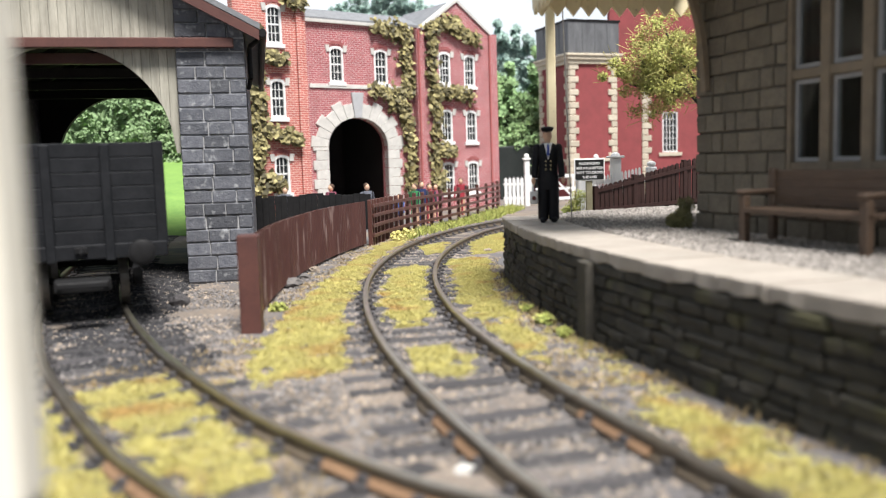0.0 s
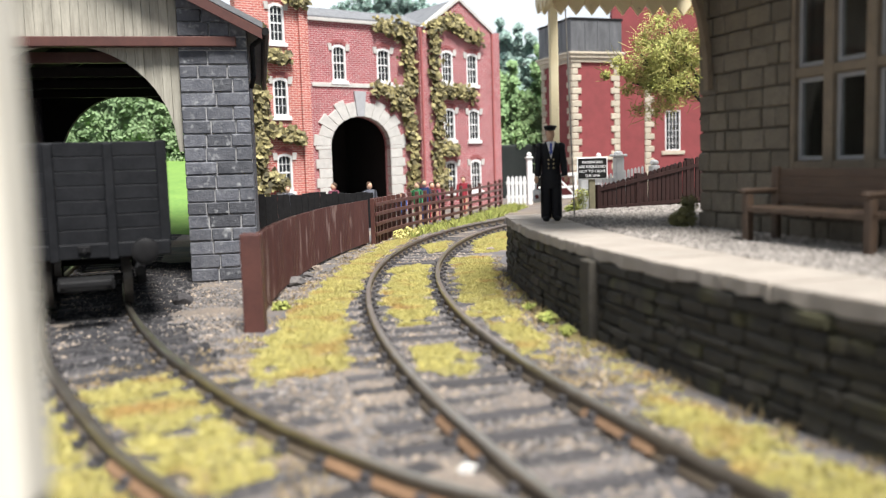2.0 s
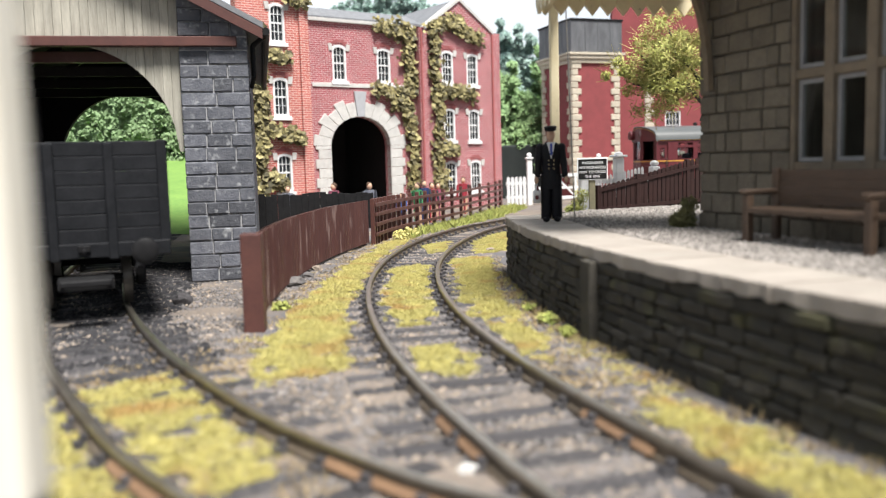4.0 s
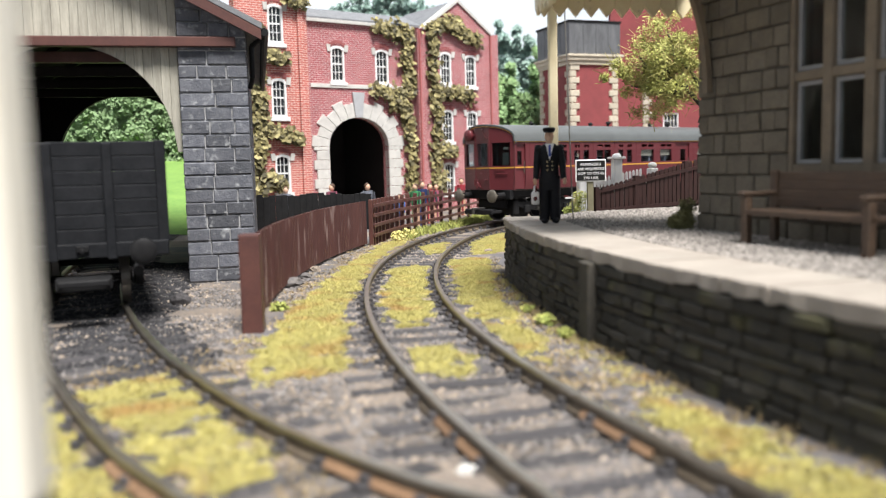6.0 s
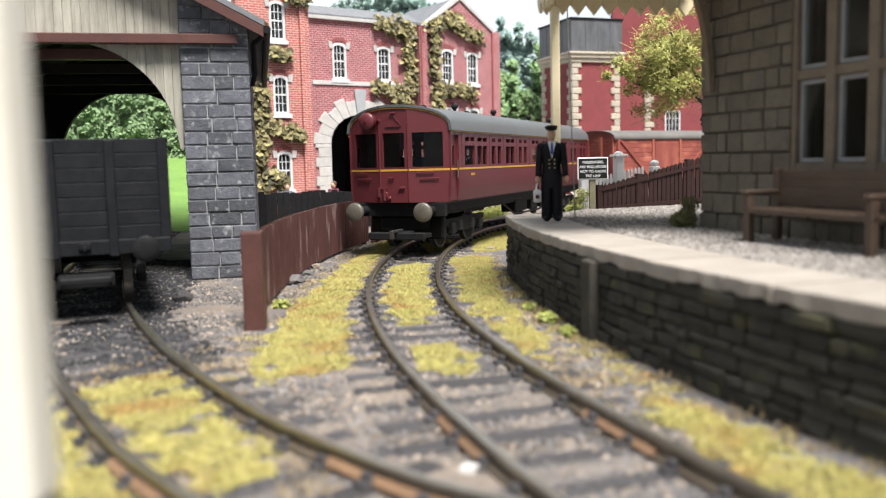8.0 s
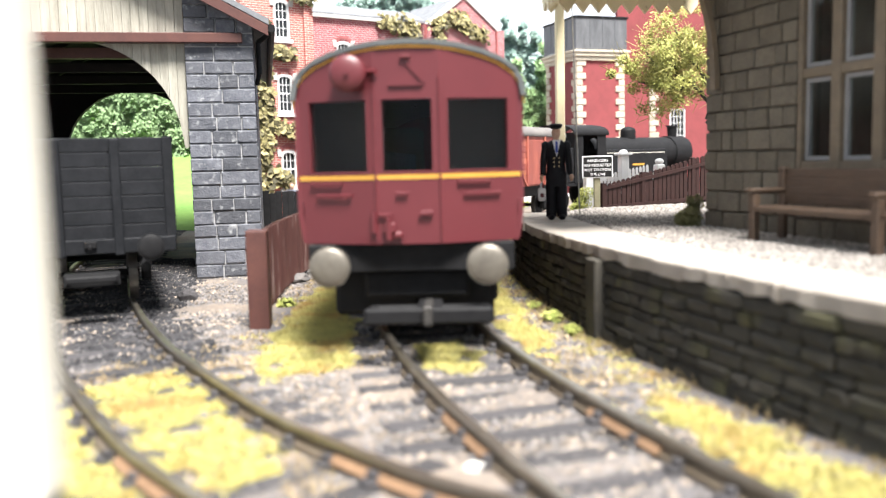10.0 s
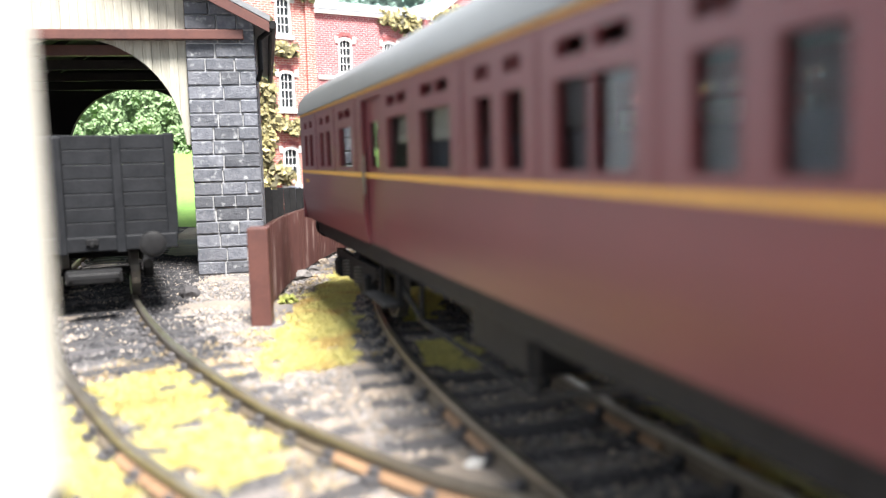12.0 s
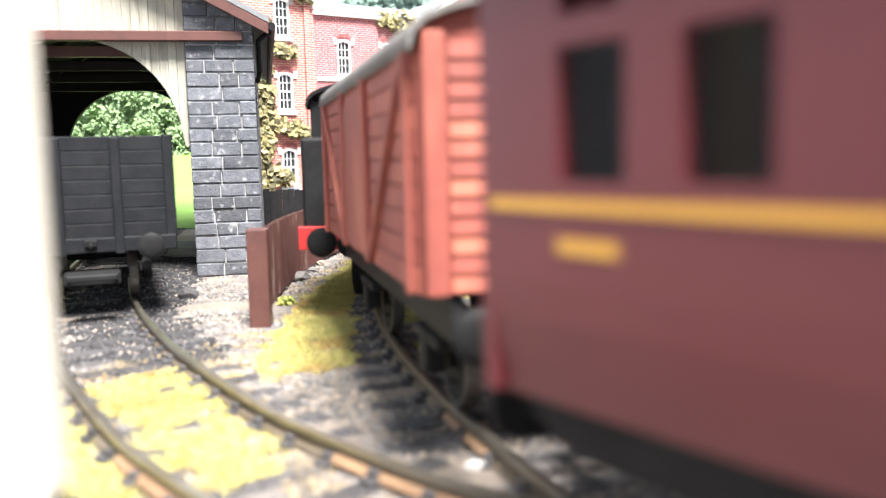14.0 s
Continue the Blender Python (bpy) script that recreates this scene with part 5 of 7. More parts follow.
def coach():
    root = tagged(empty("passenger_coach"), "maroon railway coach with yellow waist line and grey roof", "railway coach")
    front, rear = 0.32, CL
    wins = [(1.3, 2.05, 1), (2.25, 3.05, 1), (3.45, 3.78, 0), (3.98, 4.3, 0), (4.75, 5.6, 1), (6.05, 6.37, 0), (6.6, 6.92, 0),
            (7.5, 8.35, 1), (8.78, 9.58, 1), (11.45, 12.3, 1), (12.95, 13.3, 0), (13.52, 13.87, 0), (14.6, 14.93, 0), (15.17, 15.5, 0)]
    doors = [(0.50, 0.72, 0.40, 0.86), (10.28, 10.66, 9.84, 10.84)]      # window, then the recess that the door sits in
    for s in (-1, 1):
        holes = [(a, b, WB, WT, 0) for a, b, k in wins] + [(p, q, 1.7, ZG - 0.12, 0) for a, b, p, q in doors]
        holes += [(a + d, a + d + (b - a) * 0.42, 2.69, 2.79, 0) for a, b, k in wins for d in (0.03, (b - a) * 0.55)]
        bm = bmnew()
        holed(bm, front, rear, 1.7, ZG, 0, 0.07, holes)
        bmesh.ops.rotate(bm, cent=(0, 0, 0), matrix=Matrix.Rotation(radians(90), 3, "Z"), verts=bm.verts)
        for v in bm.verts:
            v.co.x = s * (HW + v.co.x)
        # lower panel, turned in towards its foot, left open at the doors
        out = [(HW, 1.7), (HW - 0.006, 1.55), (HW - 0.025, 1.4), (HW - 0.06, ZB)]
        ends = [front] + [y for d in doors for y in d[2:]] + [rear]
        for y0, y1 in zip(ends[::2], ends[1::2]):
            slab(bm, [(s * x, z) for x, z in out + [(x - 0.06, z) for x, z in out[::-1]]], "y", y0, y1)
        bmesh.ops.remove_doubles(bm, verts=bm.verts, dist=1e-4)
        side = part("body_side", bm, M_MAROON, root)
        for a, b, p, q in doors:
            bm = bmnew()
            holed(bm, p - 0.02, q + 0.02, ZB + 0.02, ZG - 0.1, 0, 0.04, [(a, b, WB, WT, 0)])
            bmesh.ops.rotate(bm, cent=(0, 0, 0), matrix=Matrix.Rotation(radians(90), 3, "Z"), verts=bm.verts)
            for v in bm.verts:
                v.co.x = s * (HW - 0.065 + v.co.x)
            door = part("door", bm, M_MAROON, side, "recessed maroon passenger door")
            bm = bmnew()
            box(bm, min(s * (HW - 0.024), s * (HW - 0.016)), p, ZW - 0.024, max(s * (HW - 0.024), s * (HW - 0.016)), q, ZW + 0.024)
            part("waist_line", bm, M_YELLOW, door, "yellow painted lining")
            bm = bmnew()
            cyl(bm, (s * (HW - 0.005), q - 0.07, ZW - 0.22), (s * (HW - 0.005), q - 0.07, ZW + 0.22), 0.014, n=6)
            part("door_handle", bm, M_BUFFER, door)
        for y in (1.08, 3.25, 4.55, 5.83, 7.2, 11.15, 12.62, 14.22):
            bm = bmnew()
            box(bm, min(s * (HW + 0.001), s * (HW + 0.008)), y - 0.012, ZW + 0.03, max(s * (HW + 0.001), s * (HW + 0.008)), y + 0.012, ZG - 0.07)
            part("panel_bead", bm, M_MAROON, side)
        for a, b, k in wins + [(d[0], d[1], 0) for d in doors]:
            bm = bmnew()
            inset = 0.085 if (a, b) in ((0.50, 0.72), (10.28, 10.66)) else 0.05
            box(bm, s * (HW - inset) - 0.01, a - 0.02, WB - 0.02, s * (HW - inset) + 0.01, b + 0.02, WT + 0.02)
            g = part("pane", bm, M_GLASS2, side)
            g.visible_shadow = False
            if k:
                bm = bmnew()
                x = s * (HW + 0.004)
                c = (a + b) / 2
                if a in (2.25, 4.75):
                    box(bm, min(x, x - s * 0.06), c - 0.018, WB, max(x, x - s * 0.06), c + 0.018, WT)
                    part("window_strip", bm, M_MAROON, side)
                elif a in (7.5, 8.78, 11.45):
                    # pale sheet behind the upper half of these three windows
                    box(bm, s * (HW - 0.14) - 0.008, a, 2.33, s * (HW - 0.14) + 0.008, b, WT + 0.03)
                    part("window_blind", bm, M_PALE_SHEET, root, "pale sheet across the upper half of the window")
                else:
                    bm.free()
        bm = bmnew()
        x0, x1 = s * (HW + 0.001), s * (HW + 0.007)
        for y0, y1 in zip(ends[::2], ends[1::2]):
            box(bm, min(x0, x1), y0, ZW - 0.024, max(x0, x1), y1, ZW + 0.024)
        part("waist_line", bm, M_YELLOW, side, "yellow painted lining")
        bm = bmnew()
        x1 = s * (HW + 0.02)
        box(bm, min(x0, x1), front, ZG - 0.05, max(x0, x1), rear, ZG - 0.022)
        part("gutter_line", bm, M_YELLOW, side, "thin cream gutter lining")
        for y in (1.72, 15.2):
            bm = bmnew()
            box(bm, min(x0, s * (HW + 0.006)), y, 1.82, max(x0, s * (HW + 0.006)), y + 0.3, 1.88)
            part("number_bar", bm, M_YELLOW, side, "small yellow painted lettering bar")
        # solebar and steps
        bm = bmnew()
        box(bm, s * 1.1 - 0.05, 0.36, 0.96, s * 1.1 + 0.05, rear - 0.1, ZB + 0.01, 0.01)
        part("solebar", bm, M_BLACK, root)
        bm = bmnew()
        box(bm, s * 1.28 - 0.12, 9.85, 0.62, s * 1.28 + 0.1, 10.85, 0.66, 0.01)
        box(bm, s * 1.2 - 0.03, 9.9, 0.62, s * 1.2 + 0.03, 9.95, 0.95)
        box(bm, s * 1.2 - 0.03, 10.75, 0.62, s * 1.2 + 0.03, 10.8, 0.95)
        part("step", bm, M_BLACK, root)
        # trussing
        bm = bmnew()
        for p, q in (((5.2, 0.95), (6.6, 0.5)), ((6.6, 0.5), (9.6, 0.5)), ((9.6, 0.5), (11.0, 0.95)), ((6.6, 0.5), (6.6, 0.95)), ((9.6, 0.5), (9.6, 0.95))):
            cyl(bm, (s * 1.05, p[0], p[1]), (s * 1.05, q[0], q[1]), 0.03, n=6)
        part("truss_rod", bm, M_BLACK, root)
    # cab front: centre panel and two panels raked back
    plan = [(-HW, 0.34), (-0.38, 0.0), (0.38, 0.0), (HW, 0.34)]
    CW0, CW1 = 2.07, 2.90      # foot and head of the cab windows
    for k, ((xa, ya), (xb, yb)) in enumerate(zip(plan, plan[1:])):
        L = math.hypot(xb - xa, yb - ya)
        ang = math.degrees(math.atan2(yb - ya, xb - xa))
        hole = ((0.20, L - 0.10, CW0, CW1, 0), (0.09, L - 0.09, CW0, CW1, 0), (0.10, L - 0.20, CW0, CW1, 0))[k]
        bm = bmnew()
        holed(bm, 0, L, ZB, ZG, 0, 0.06, [hole])
        # arched top piece
        n = 8
        pts = [(0, ZG), (L, ZG)]
        for i in range(n, -1, -1):
            u = L * i / n
            x = xa + (xb - xa) * i / n
            t = max(-1.0, min(1.0, x / HW))
            pts.append((u, ZG + (ZT - 0.06 - ZG) * (max(0.0, 1 - t * t) ** 0.375) + 0.001 * i))
        if k == 0:
            pts = pts[:-1]
        if k == 2:
            pts = [pts[0], pts[1]] + pts[3:]
        slab(bm, pts, "y", 0, 0.06)
        # the outer edges draw in towards the foot
        for v in bm.verts:
            if v.co.z < ZB + 0.01 and ((k == 0 and v.co.x < 0.01) or (k == 2 and v.co.x > L - 0.01)):
                v.co.x += 0.10 if k == 0 else -0.10
        pan = part("cab_panel", bm, M_MAROON, root, "", at(xa, ya, 0, 0, 0, ang))
        bm = bmnew()
        box(bm, hole[0] - 0.02, 0.03, CW0 - 0.02, hole[1] + 0.02, 0.045, CW1 + 0.02)
        g = part("pane", bm, M_GLASS2, pan)
        g.visible_shadow = False
        bm = bmnew()
        box(bm, 0.0, -0.007, ZW - 0.026, L, -0.001, ZW + 0.026)
        part("waist_line", bm, M_YELLOW, pan, "yellow painted lining")
        bm = bmnew()
        holed(bm, hole[0] - 0.035, hole[1] + 0.035, CW0 - 0.032, CW1 + 0.035, -0.012, -0.001, [hole])
        part("window_frame", bm, M_MAROON, pan)
        # handrails and lamp irons
        for u, z, w in ((0.28, 1.79, 0.46), (0.2, 1.935, 0.42)) if k != 1 else ((0.02, 1.56, 0.16), (0.5, 1.56, 0.16), (0.24, 1.81, 0.14)):
            bm = bmnew()
            cyl(bm, (u, -0.035, z), (u + w, -0.035, z), 0.016, n=6)
            for e in (u + 0.02, u + w - 0.02):
                cyl(bm, (e, -0.035, z), (e, 0.0, z), 0.012, n=6)
            part("handrail", bm, M_MAROON, pan)
    bm = bmnew()
    for x in (-0.38, 0.38):
        cyl(bm, (x, -0.006, ZB + 0.05), (x, -0.006, ZG + 0.2), 0.016, n=6)
    part("corner_bead", bm, M_MAROON, root)
    bm = bmnew()
    box(bm, -0.3, -0.09, 1.34, -0.16, 0.0, 1.47, 0.02)
    box(bm, -0.2, -0.06, 1.28, -0.08, 0.0, 1.36, 0.02)
    cyl(bm, (-0.24, -0.07, 1.27), (-0.24, -0.07, 1.54), 0.04, n=8)
    cyl(bm, (-0.42, -0.02, 1.35), (-0.42, -0.02, 1.6), 0.03, n=8)
    part("hose_bracket", bm, M_MAROON, root)
    bm = bmnew()
    box(bm, 0.14, -0.05, 1.54, 0.28, 0, 1.6, 0.01)
    box(bm, -0.06, -0.05, 3.36, 0.06, 0, 3.4, 0.01)
    slab(bm, [(-0.2, 3.05), (0.2, 3.05), (0.2, 3.075), (-0.2, 3.075)], "y", -0.03, 0)
    slab(bm, [(0.0, 3.3), (0.2, 3.08), (0.23, 3.08), (0.03, 3.3)], "y", -0.02, 0)
    part("lamp_iron", bm, M_MAROON, root)
    bm = bmnew()
    cyl(bm, (-0.66, 0.16, 3.20), (-0.66, -0.10, 3.20), 0.19, 0.215, 28)
    ball(bm, (-0.66, -0.10, 3.20), 0.215, 28, 12, 1, 0.38, 1)
    cyl(bm, (-0.66, -0.17, 3.20), (-0.66, -0.21, 3.20), 0.03, n=8)
    cyl(bm, (-0.44, 0.03, 3.22), (-0.34, -0.06, 3.22), 0.03, n=8)
    smooth(part("warning_bell", bm, M_MAROON, root, "maroon painted warning bell"), 45)
    # rear end
    bm = bmnew()
    pts = [(-HW, ZB), (HW, ZB)] + roof_pts(HW, ZG, ZT - 0.05)[::-1]
    slab(bm, pts, "y", rear, rear + 0.06)
    part("rear_end", bm, M_MAROON, root)
    # roof shell
    bm = bmnew()
    outer = roof_pts(HW + 0.05, ZG - 0.02, ZT)
    inner = roof_pts(HW - 0.02, ZG - 0.02, ZT - 0.06)[::-1]
    slab(bm, outer + inner, "y", 0.28, rear + 0.05)
    smooth(part("roof", bm, M_ROOF, root, "grey curved coach roof"), 60)
    bm = bmnew()
    pts = []
    for (x, z) in outer:
        y = 0.34 if abs(x) >= HW else (0.0 if abs(x) < 0.38 else 0.34 * (abs(x) - 0.38) / (HW - 0.38))
        pts.append((x, y - 0.04, z + 0.005))
    sec = []
    for x, y, z in pts:
        sec.append([bm.verts.new((x, y, z)), bm.verts.new((x, 0.36, z)), bm.verts.new((x, 0.36, z - 0.06)), bm.verts.new((x, y, z - 0.06))])
    for a, b in zip(sec, sec[1:]):
        for j in range(4):
            bm.faces.new((a[j], a[(j + 1) % 4], b[(j + 1) % 4], b[j]))
    bmesh.ops.recalc_face_normals(bm, faces=bm.faces)
    hood = part("roof_edge", bm, M_ROOF, root)
    bm = bmnew()
    for p, q in zip(pts, pts[1:]):
        cyl(bm, (p[0] * 0.975, p[1] + 0.025, p[2] - 0.085), (q[0] * 0.975, q[1] + 0.025, q[2] - 0.085), 0.014, n=6)
    part("arch_lining", bm, M_YELLOW, hood, "thin cream lining round the cab arch")
    for x, z, y in ((-0.45, ZT - 0.02, 3.0), (0.4, ZT - 0.02, 3.2), (-0.45, ZT - 0.02, 6.5), (0.4, ZT - 0.02, 6.6), (-0.45, ZT - 0.02, 10.5), (0.4, ZT - 0.02, 10.6), (0.4, ZT - 0.02, 13.5)):
        bm = bmnew()
        cyl(bm, (x, y, z - 0.1), (x, y, z + 0.1), 0.05, n=8)
        ball(bm, (x, y, z + 0.12), 0.1, 10, 8, 1, 1, 0.8)
        part("roof_vent", bm, M_BLACK, root)
    # floor, partitions, seats
    bm = bmnew()
    box(bm, -1.2, 0.4, ZB - 0.05, 1.2, rear - 0.05, ZB + 0.05)
    part("floor_board", bm, M_INT, root)
    for y in (1.1, 9.75, 10.9, 12.6):
        bm = bmnew()
        box(bm, -1.26, y, ZB + 0.06, -0.35, y + 0.05, ZG)
        box(bm, 0.35, y, ZB + 0.06, 1.26, y + 0.05, ZG)
        part("partition", bm, M_INT, root)
    for y in (2.3, 3.4, 4.5, 5.6, 6.7, 7.8, 8.9, 9.9):
        for s in (-1, 1):
            bm = bmnew()
            box(bm, s * 0.8 - 0.4, y, ZB + 0.05, s * 0.8 + 0.4, y + 0.45, ZB + 0.45, 0.03)
            box(bm, s * 0.8 - 0.4, y + 0.4, ZB + 0.45, s * 0.8 + 0.4, y + 0.52, ZB + 1.12, 0.03)
            part("seat", bm, M_SEAT, root)
    # underframe
    bm = bmnew()
    box(bm, -1.24, 0.18, 0.86, 1.24, 0.34, ZB - 0.01, 0.015)
    part("buffer_beam", bm, M_BLACK, root)
    buffers(root, 0.18, -1, 1.0, 0.9, 0.235, M_BUFFER, 0.55)
    buffers(root, rear, 1, 1.04, 0.92, 0.22, M_BLACK, 0.3)
    bogie(root, CB)
    bogie(root, CL - CB)
    tension_lock(root, 0.35, -1, 0.42, 0.22, 1.2)
    # bogie front end, built up in black to keep the shaded underside dark
    bm = bmnew()
    box(bm, -1.0, 0.62, 0.26, 1.0, 0.9, 0.84, 0.05)
    box(bm, -0.6, 0.36, 0.5, 0.7, 0.62, 0.86, 0.05)
    part("bogie_end", bm, M_BLACK, root)
    # solid black frame slab, added to darken the space beneath the floor
    bm = bmnew()
    box(bm, -1.05, 0.4, 0.88, 1.05, CL - 0.1, 1.1)
    part("underframe", bm, M_BLACK, root)
    for y0, y1, x0 in ((6.9, 8.2, -1.0), (6.9, 8.2, 0.5), (8.5, 9.3, 0.55)):
        bm = bmnew()
        box(bm, x0, y0, 0.55, x0 + 0.5, y1, 0.98, 0.03)
        part("battery_box", bm, M_BLACK, root)
    bm = bmnew()
    cyl(bm, (-0.2, 10.6, 0.75), (-0.2, 11.8, 0.75), 0.24, n=16)
    part("vacuum_tank", bm, M_BLACK, root)
    return root


def van():
    root = tagged(empty("goods_van"), "faded red planked goods van with louvred end", "goods van")
    L, W, z0, zg, zt = 6.0, 1.2, 1.22, 2.95, 3.35
    # ends with louvres
    for y in (0, L):
        n = 13
        h = (zg + 0.05 - z0) / n
        bm = bmnew()
        slab(bm, [(-W, z0), (W, z0)] + roof_pts(W, zg, zt - 0.05)[::-1], "y", y - (0.02 if y == 0 else -0.02), y + (0.04 if y == 0 else -0.04))
        end = part("end_panel", bm, M_VAN, root)
        s = -1 if y == 0 else 1
        for i in range(n):
            bm = bmnew()
            za = z0 + h * i
            slab(bm, [(y + s * 0.022, za + 0.01), (y + s * 0.05, za + 0.014), (y + s * 0.034, za + h - 0.002), (y + s * 0.022, za + h - 0.002)], "x", -W + 0.22, W - 0.22)
            part("louvre", bm, M_VAN, end)
        for x in (-W + 0.1, -0.4, 0.4, W - 0.1):
            bm = bmnew()
            box(bm, x - 0.08, min(y + s * 0.022, y + s * 0.12), z0, x + 0.08, max(y + s * 0.022, y + s * 0.12), zg + 0.1, 0.01)
            part("end_post", bm, M_VAN, end)
    for s in (-1, 1):
        for i in range(9):
            h = (zg - z0) / 9
            bm = bmnew()
            box(bm, s * W - 0.03, 0.05, z0 + h * i + 0.006, s * W + 0.03, L - 0.05, z0 + h * (i + 1) - 0.006, 0.008)
            part("side_plank", bm, M_VAN, root)
        x0, x1 = s * (W + 0.031), s * (W + 0.085)
        for a, b in ((0.08, 0.2), (2.1, 2.22), (3.78, 3.9), (5.8, 5.92)):
            bm = bmnew()
            box(bm, min(x0, x1), a, z0, max(x0, x1), b, zg, 0.01)
            part("side_post", bm, M_VAN, root)
        for a, b in ((0.25, 2.05), (5.75, 3.95)):
            bm = bmnew()
            slab(bm, [(a - 0.06, zg - 0.05), (a + 0.06, zg - 0.05), (b + 0.06, z0 + 0.03), (b - 0.06, z0 + 0.03)], "x", min(x0, x1), max(x0, x1))
            part("brace", bm, M_VAN, root)
        bm = bmnew()
        box(bm, min(x0, s * (W + 0.06)), 2.3, z0 + 0.05, max(x0, s * (W + 0.06)), 3.7, zg - 0.15, 0.01)
        part("door", bm, M_VAN, root)
        bm = bmnew()
        box(bm, s * 0.95 - 0.05, 0.0, 0.86, s * 0.95 + 0.05, L, z0 - 0.01)
        part("solebar", bm, M_BLACK, root)
    bm = bmnew()
    slab(bm, roof_pts(W + 0.09, zg, zt) + roof_pts(W + 0.06, zg - 0.03, zt - 0.05)[::-1], "y", -0.12, L + 0.12)
    smooth(part("roof", bm, M_VANROOF, root, "grey brown curved van roof"), 60)
    buffers(root, 0.0, -1, 0.98, 0.88, 0.2, M_BLACK, 0.35)
    buffers(root, L, 1, 0.98, 0.88, 0.2, M_BLACK, 0.35)
    for y in (1.3, 4.7):
        for k, w in zip((-1, 1), wheelset(root, y)):
            WHEELS.append((w, k * 0.6, y))
        for x in (-0.85, 0.85):
            bm = bmnew()
            box(bm, x - 0.07, y - 0.5, 0.6, x + 0.07, y + 0.5, 0.7, 0.02)
            box(bm, x - 0.09, y - 0.13, 0.34, x + 0.09, y + 0.13, 0.66, 0.02)
            part("axle_box", bm, M_BLACK, root)
    tension_lock(root, 0.1, -1)
    return root


M_VANROOF = mat("grey_brown_van_roof", (0.16, 0.15, 0.14), (0.11, 0.1, 0.095), 1.5, 0.8, 0.2, 25)


def locomotive():
    root = tagged(empty("tank_locomotive"), "black steam tank locomotive with a red buffer beam", "locomotive")
    L = 9.4
    z0 = 1.15
    bm = bmnew()
    box(bm, -1.25, 0.1, z0 - 0.12, 1.25, L - 0.1, z0, 0.01)
    part("running_plate", bm, M_BLACK, root)
    bm = bmnew()
    box(bm, -1.26, 0.1, z0, 1.26, 1.15, 2.55, 0.05)
    part("coal_bunker", bm, M_BLACK, root)
    bm = bmnew()
    holed(bm, -1.28, 1.28, z0, 3.15, 1.152, 1.2, [(-0.85, -0.35, 2.5, 2.75, 0.2), (0.35, 0.85, 2.5, 2.75, 0.2)])
    cab = part("cab_rear", bm, M_BLACK, root)
    bm = bmnew()
    holed(bm, -1.28, 1.28, z0, 3.15, 2.85, 2.9, [(-0.85, -0.35, 2.5, 2.75, 0.2), (0.35, 0.85, 2.5, 2.75, 0.2)])
    part("cab_front", bm, M_BLACK, root)
    for s in (-1, 1):
        bm = bmnew()
        box(bm, s * 1.27 - 0.03, 1.2, z0, s * 1.27 + 0.03, 1.6, 3.1)
        box(bm, s * 1.27 - 0.03, 2.4, z0, s * 1.27 + 0.03, 2.85, 3.1)
        box(bm, s * 1.27 - 0.03, 1.6, z0, s * 1.27 + 0.03, 2.4, 2.15)
        part("cab_side", bm, M_BLACK, root)
        bm = bmnew()
        box(bm, s * 0.92 - 0.25, 2.95, z0 + 0.1, s * 0.92 + 0.25, 6.8, 2.45, 0.06, 2)
        tank = part("side_tank", bm, M_BLACK, root)
        x = s * 1.175
        for z in (z0 + 0.25, 2.3):
            bm = bmnew()
            box(bm, x - 0.003, 3.1, z, x + 0.003, 6.65, z + 0.02)
            part("lining", bm, M_CREAM2, tank, "thin pale lining")
        bm = bmnew()
        box(bm, x - 0.003, 4.6, 1.78, x + 0.003, 5.3, 1.86)
        part("lettering_bar", bm, M_YELLOW, tank)
        for y in (3.4, 5.2, 7.0):
            bm = bmnew()
            cyl(bm, (s * 0.6 - 0.07, y, 0.72), (s * 0.6 + 0.07, y, 0.72), 0.72, n=28)
            part("driving_wheel", bm, M_BLACK, root)
        bm = bmnew()
        box(bm, s * 0.9 - 0.04, 3.3, 0.45, s * 0.9 + 0.04, 7.1, 0.55, 0.01)
        part("coupling_rod", bm, M_METAL, root)
        bm = bmnew()
        cyl(bm, (s * 0.95, 8.0, 0.75), (s * 0.95, 8.9, 0.75), 0.24, n=14)
        part("cylinder", bm, M_BLACK, root)
        bm = bmnew()
        cyl(bm, (s * 0.55 - 0.06, 1.0, 0.46), (s * 0.55 + 0.06, 1.0, 0.46), 0.46, n=20)
        part("trailing_wheel", bm, M_BLACK, root)
    bm = bmnew()
    slab(bm, roof_pts(1.36, 3.08, 3.5) + roof_pts(1.33, 3.03, 3.45)[::-1], "y", 1.05, 3.0)
    smooth(part("cab_roof", bm, M_BLACK, root), 60)
    bm = bmnew()
    cyl(bm, (0, 2.9, 2.3), (0, 9.0, 2.3), 0.68, n=28)
    cyl(bm, (0, 8.0, 2.3), (0, 9.05, 2.3), 0.73, n=28)
    smooth(part("boiler", bm, M_BLACK, root), 40)
    bm = bmnew()
    cyl(bm, (0, 8.5, 2.95), (0, 8.5, 3.45), 0.2, 0.24, 18)
    cyl(bm, (0, 8.5, 3.45), (0, 8.5, 3.52), 0.28, 0.27, 18)
    part("chimney", bm, M_BLACK, root)
    bm = bmnew()
    cyl(bm, (0, 5.6, 2.9), (0, 5.6, 3.25), 0.33, n=18)
    ball(bm, (0, 5.6, 3.25), 0.33, 18, 8, 1, 1, 0.6)
    smooth(part("dome", bm, M_BLACK, root), 50)
    bm = bmnew()
    cyl(bm, (0, 3.5, 2.9), (0, 3.5, 3.2), 0.09, n=10)
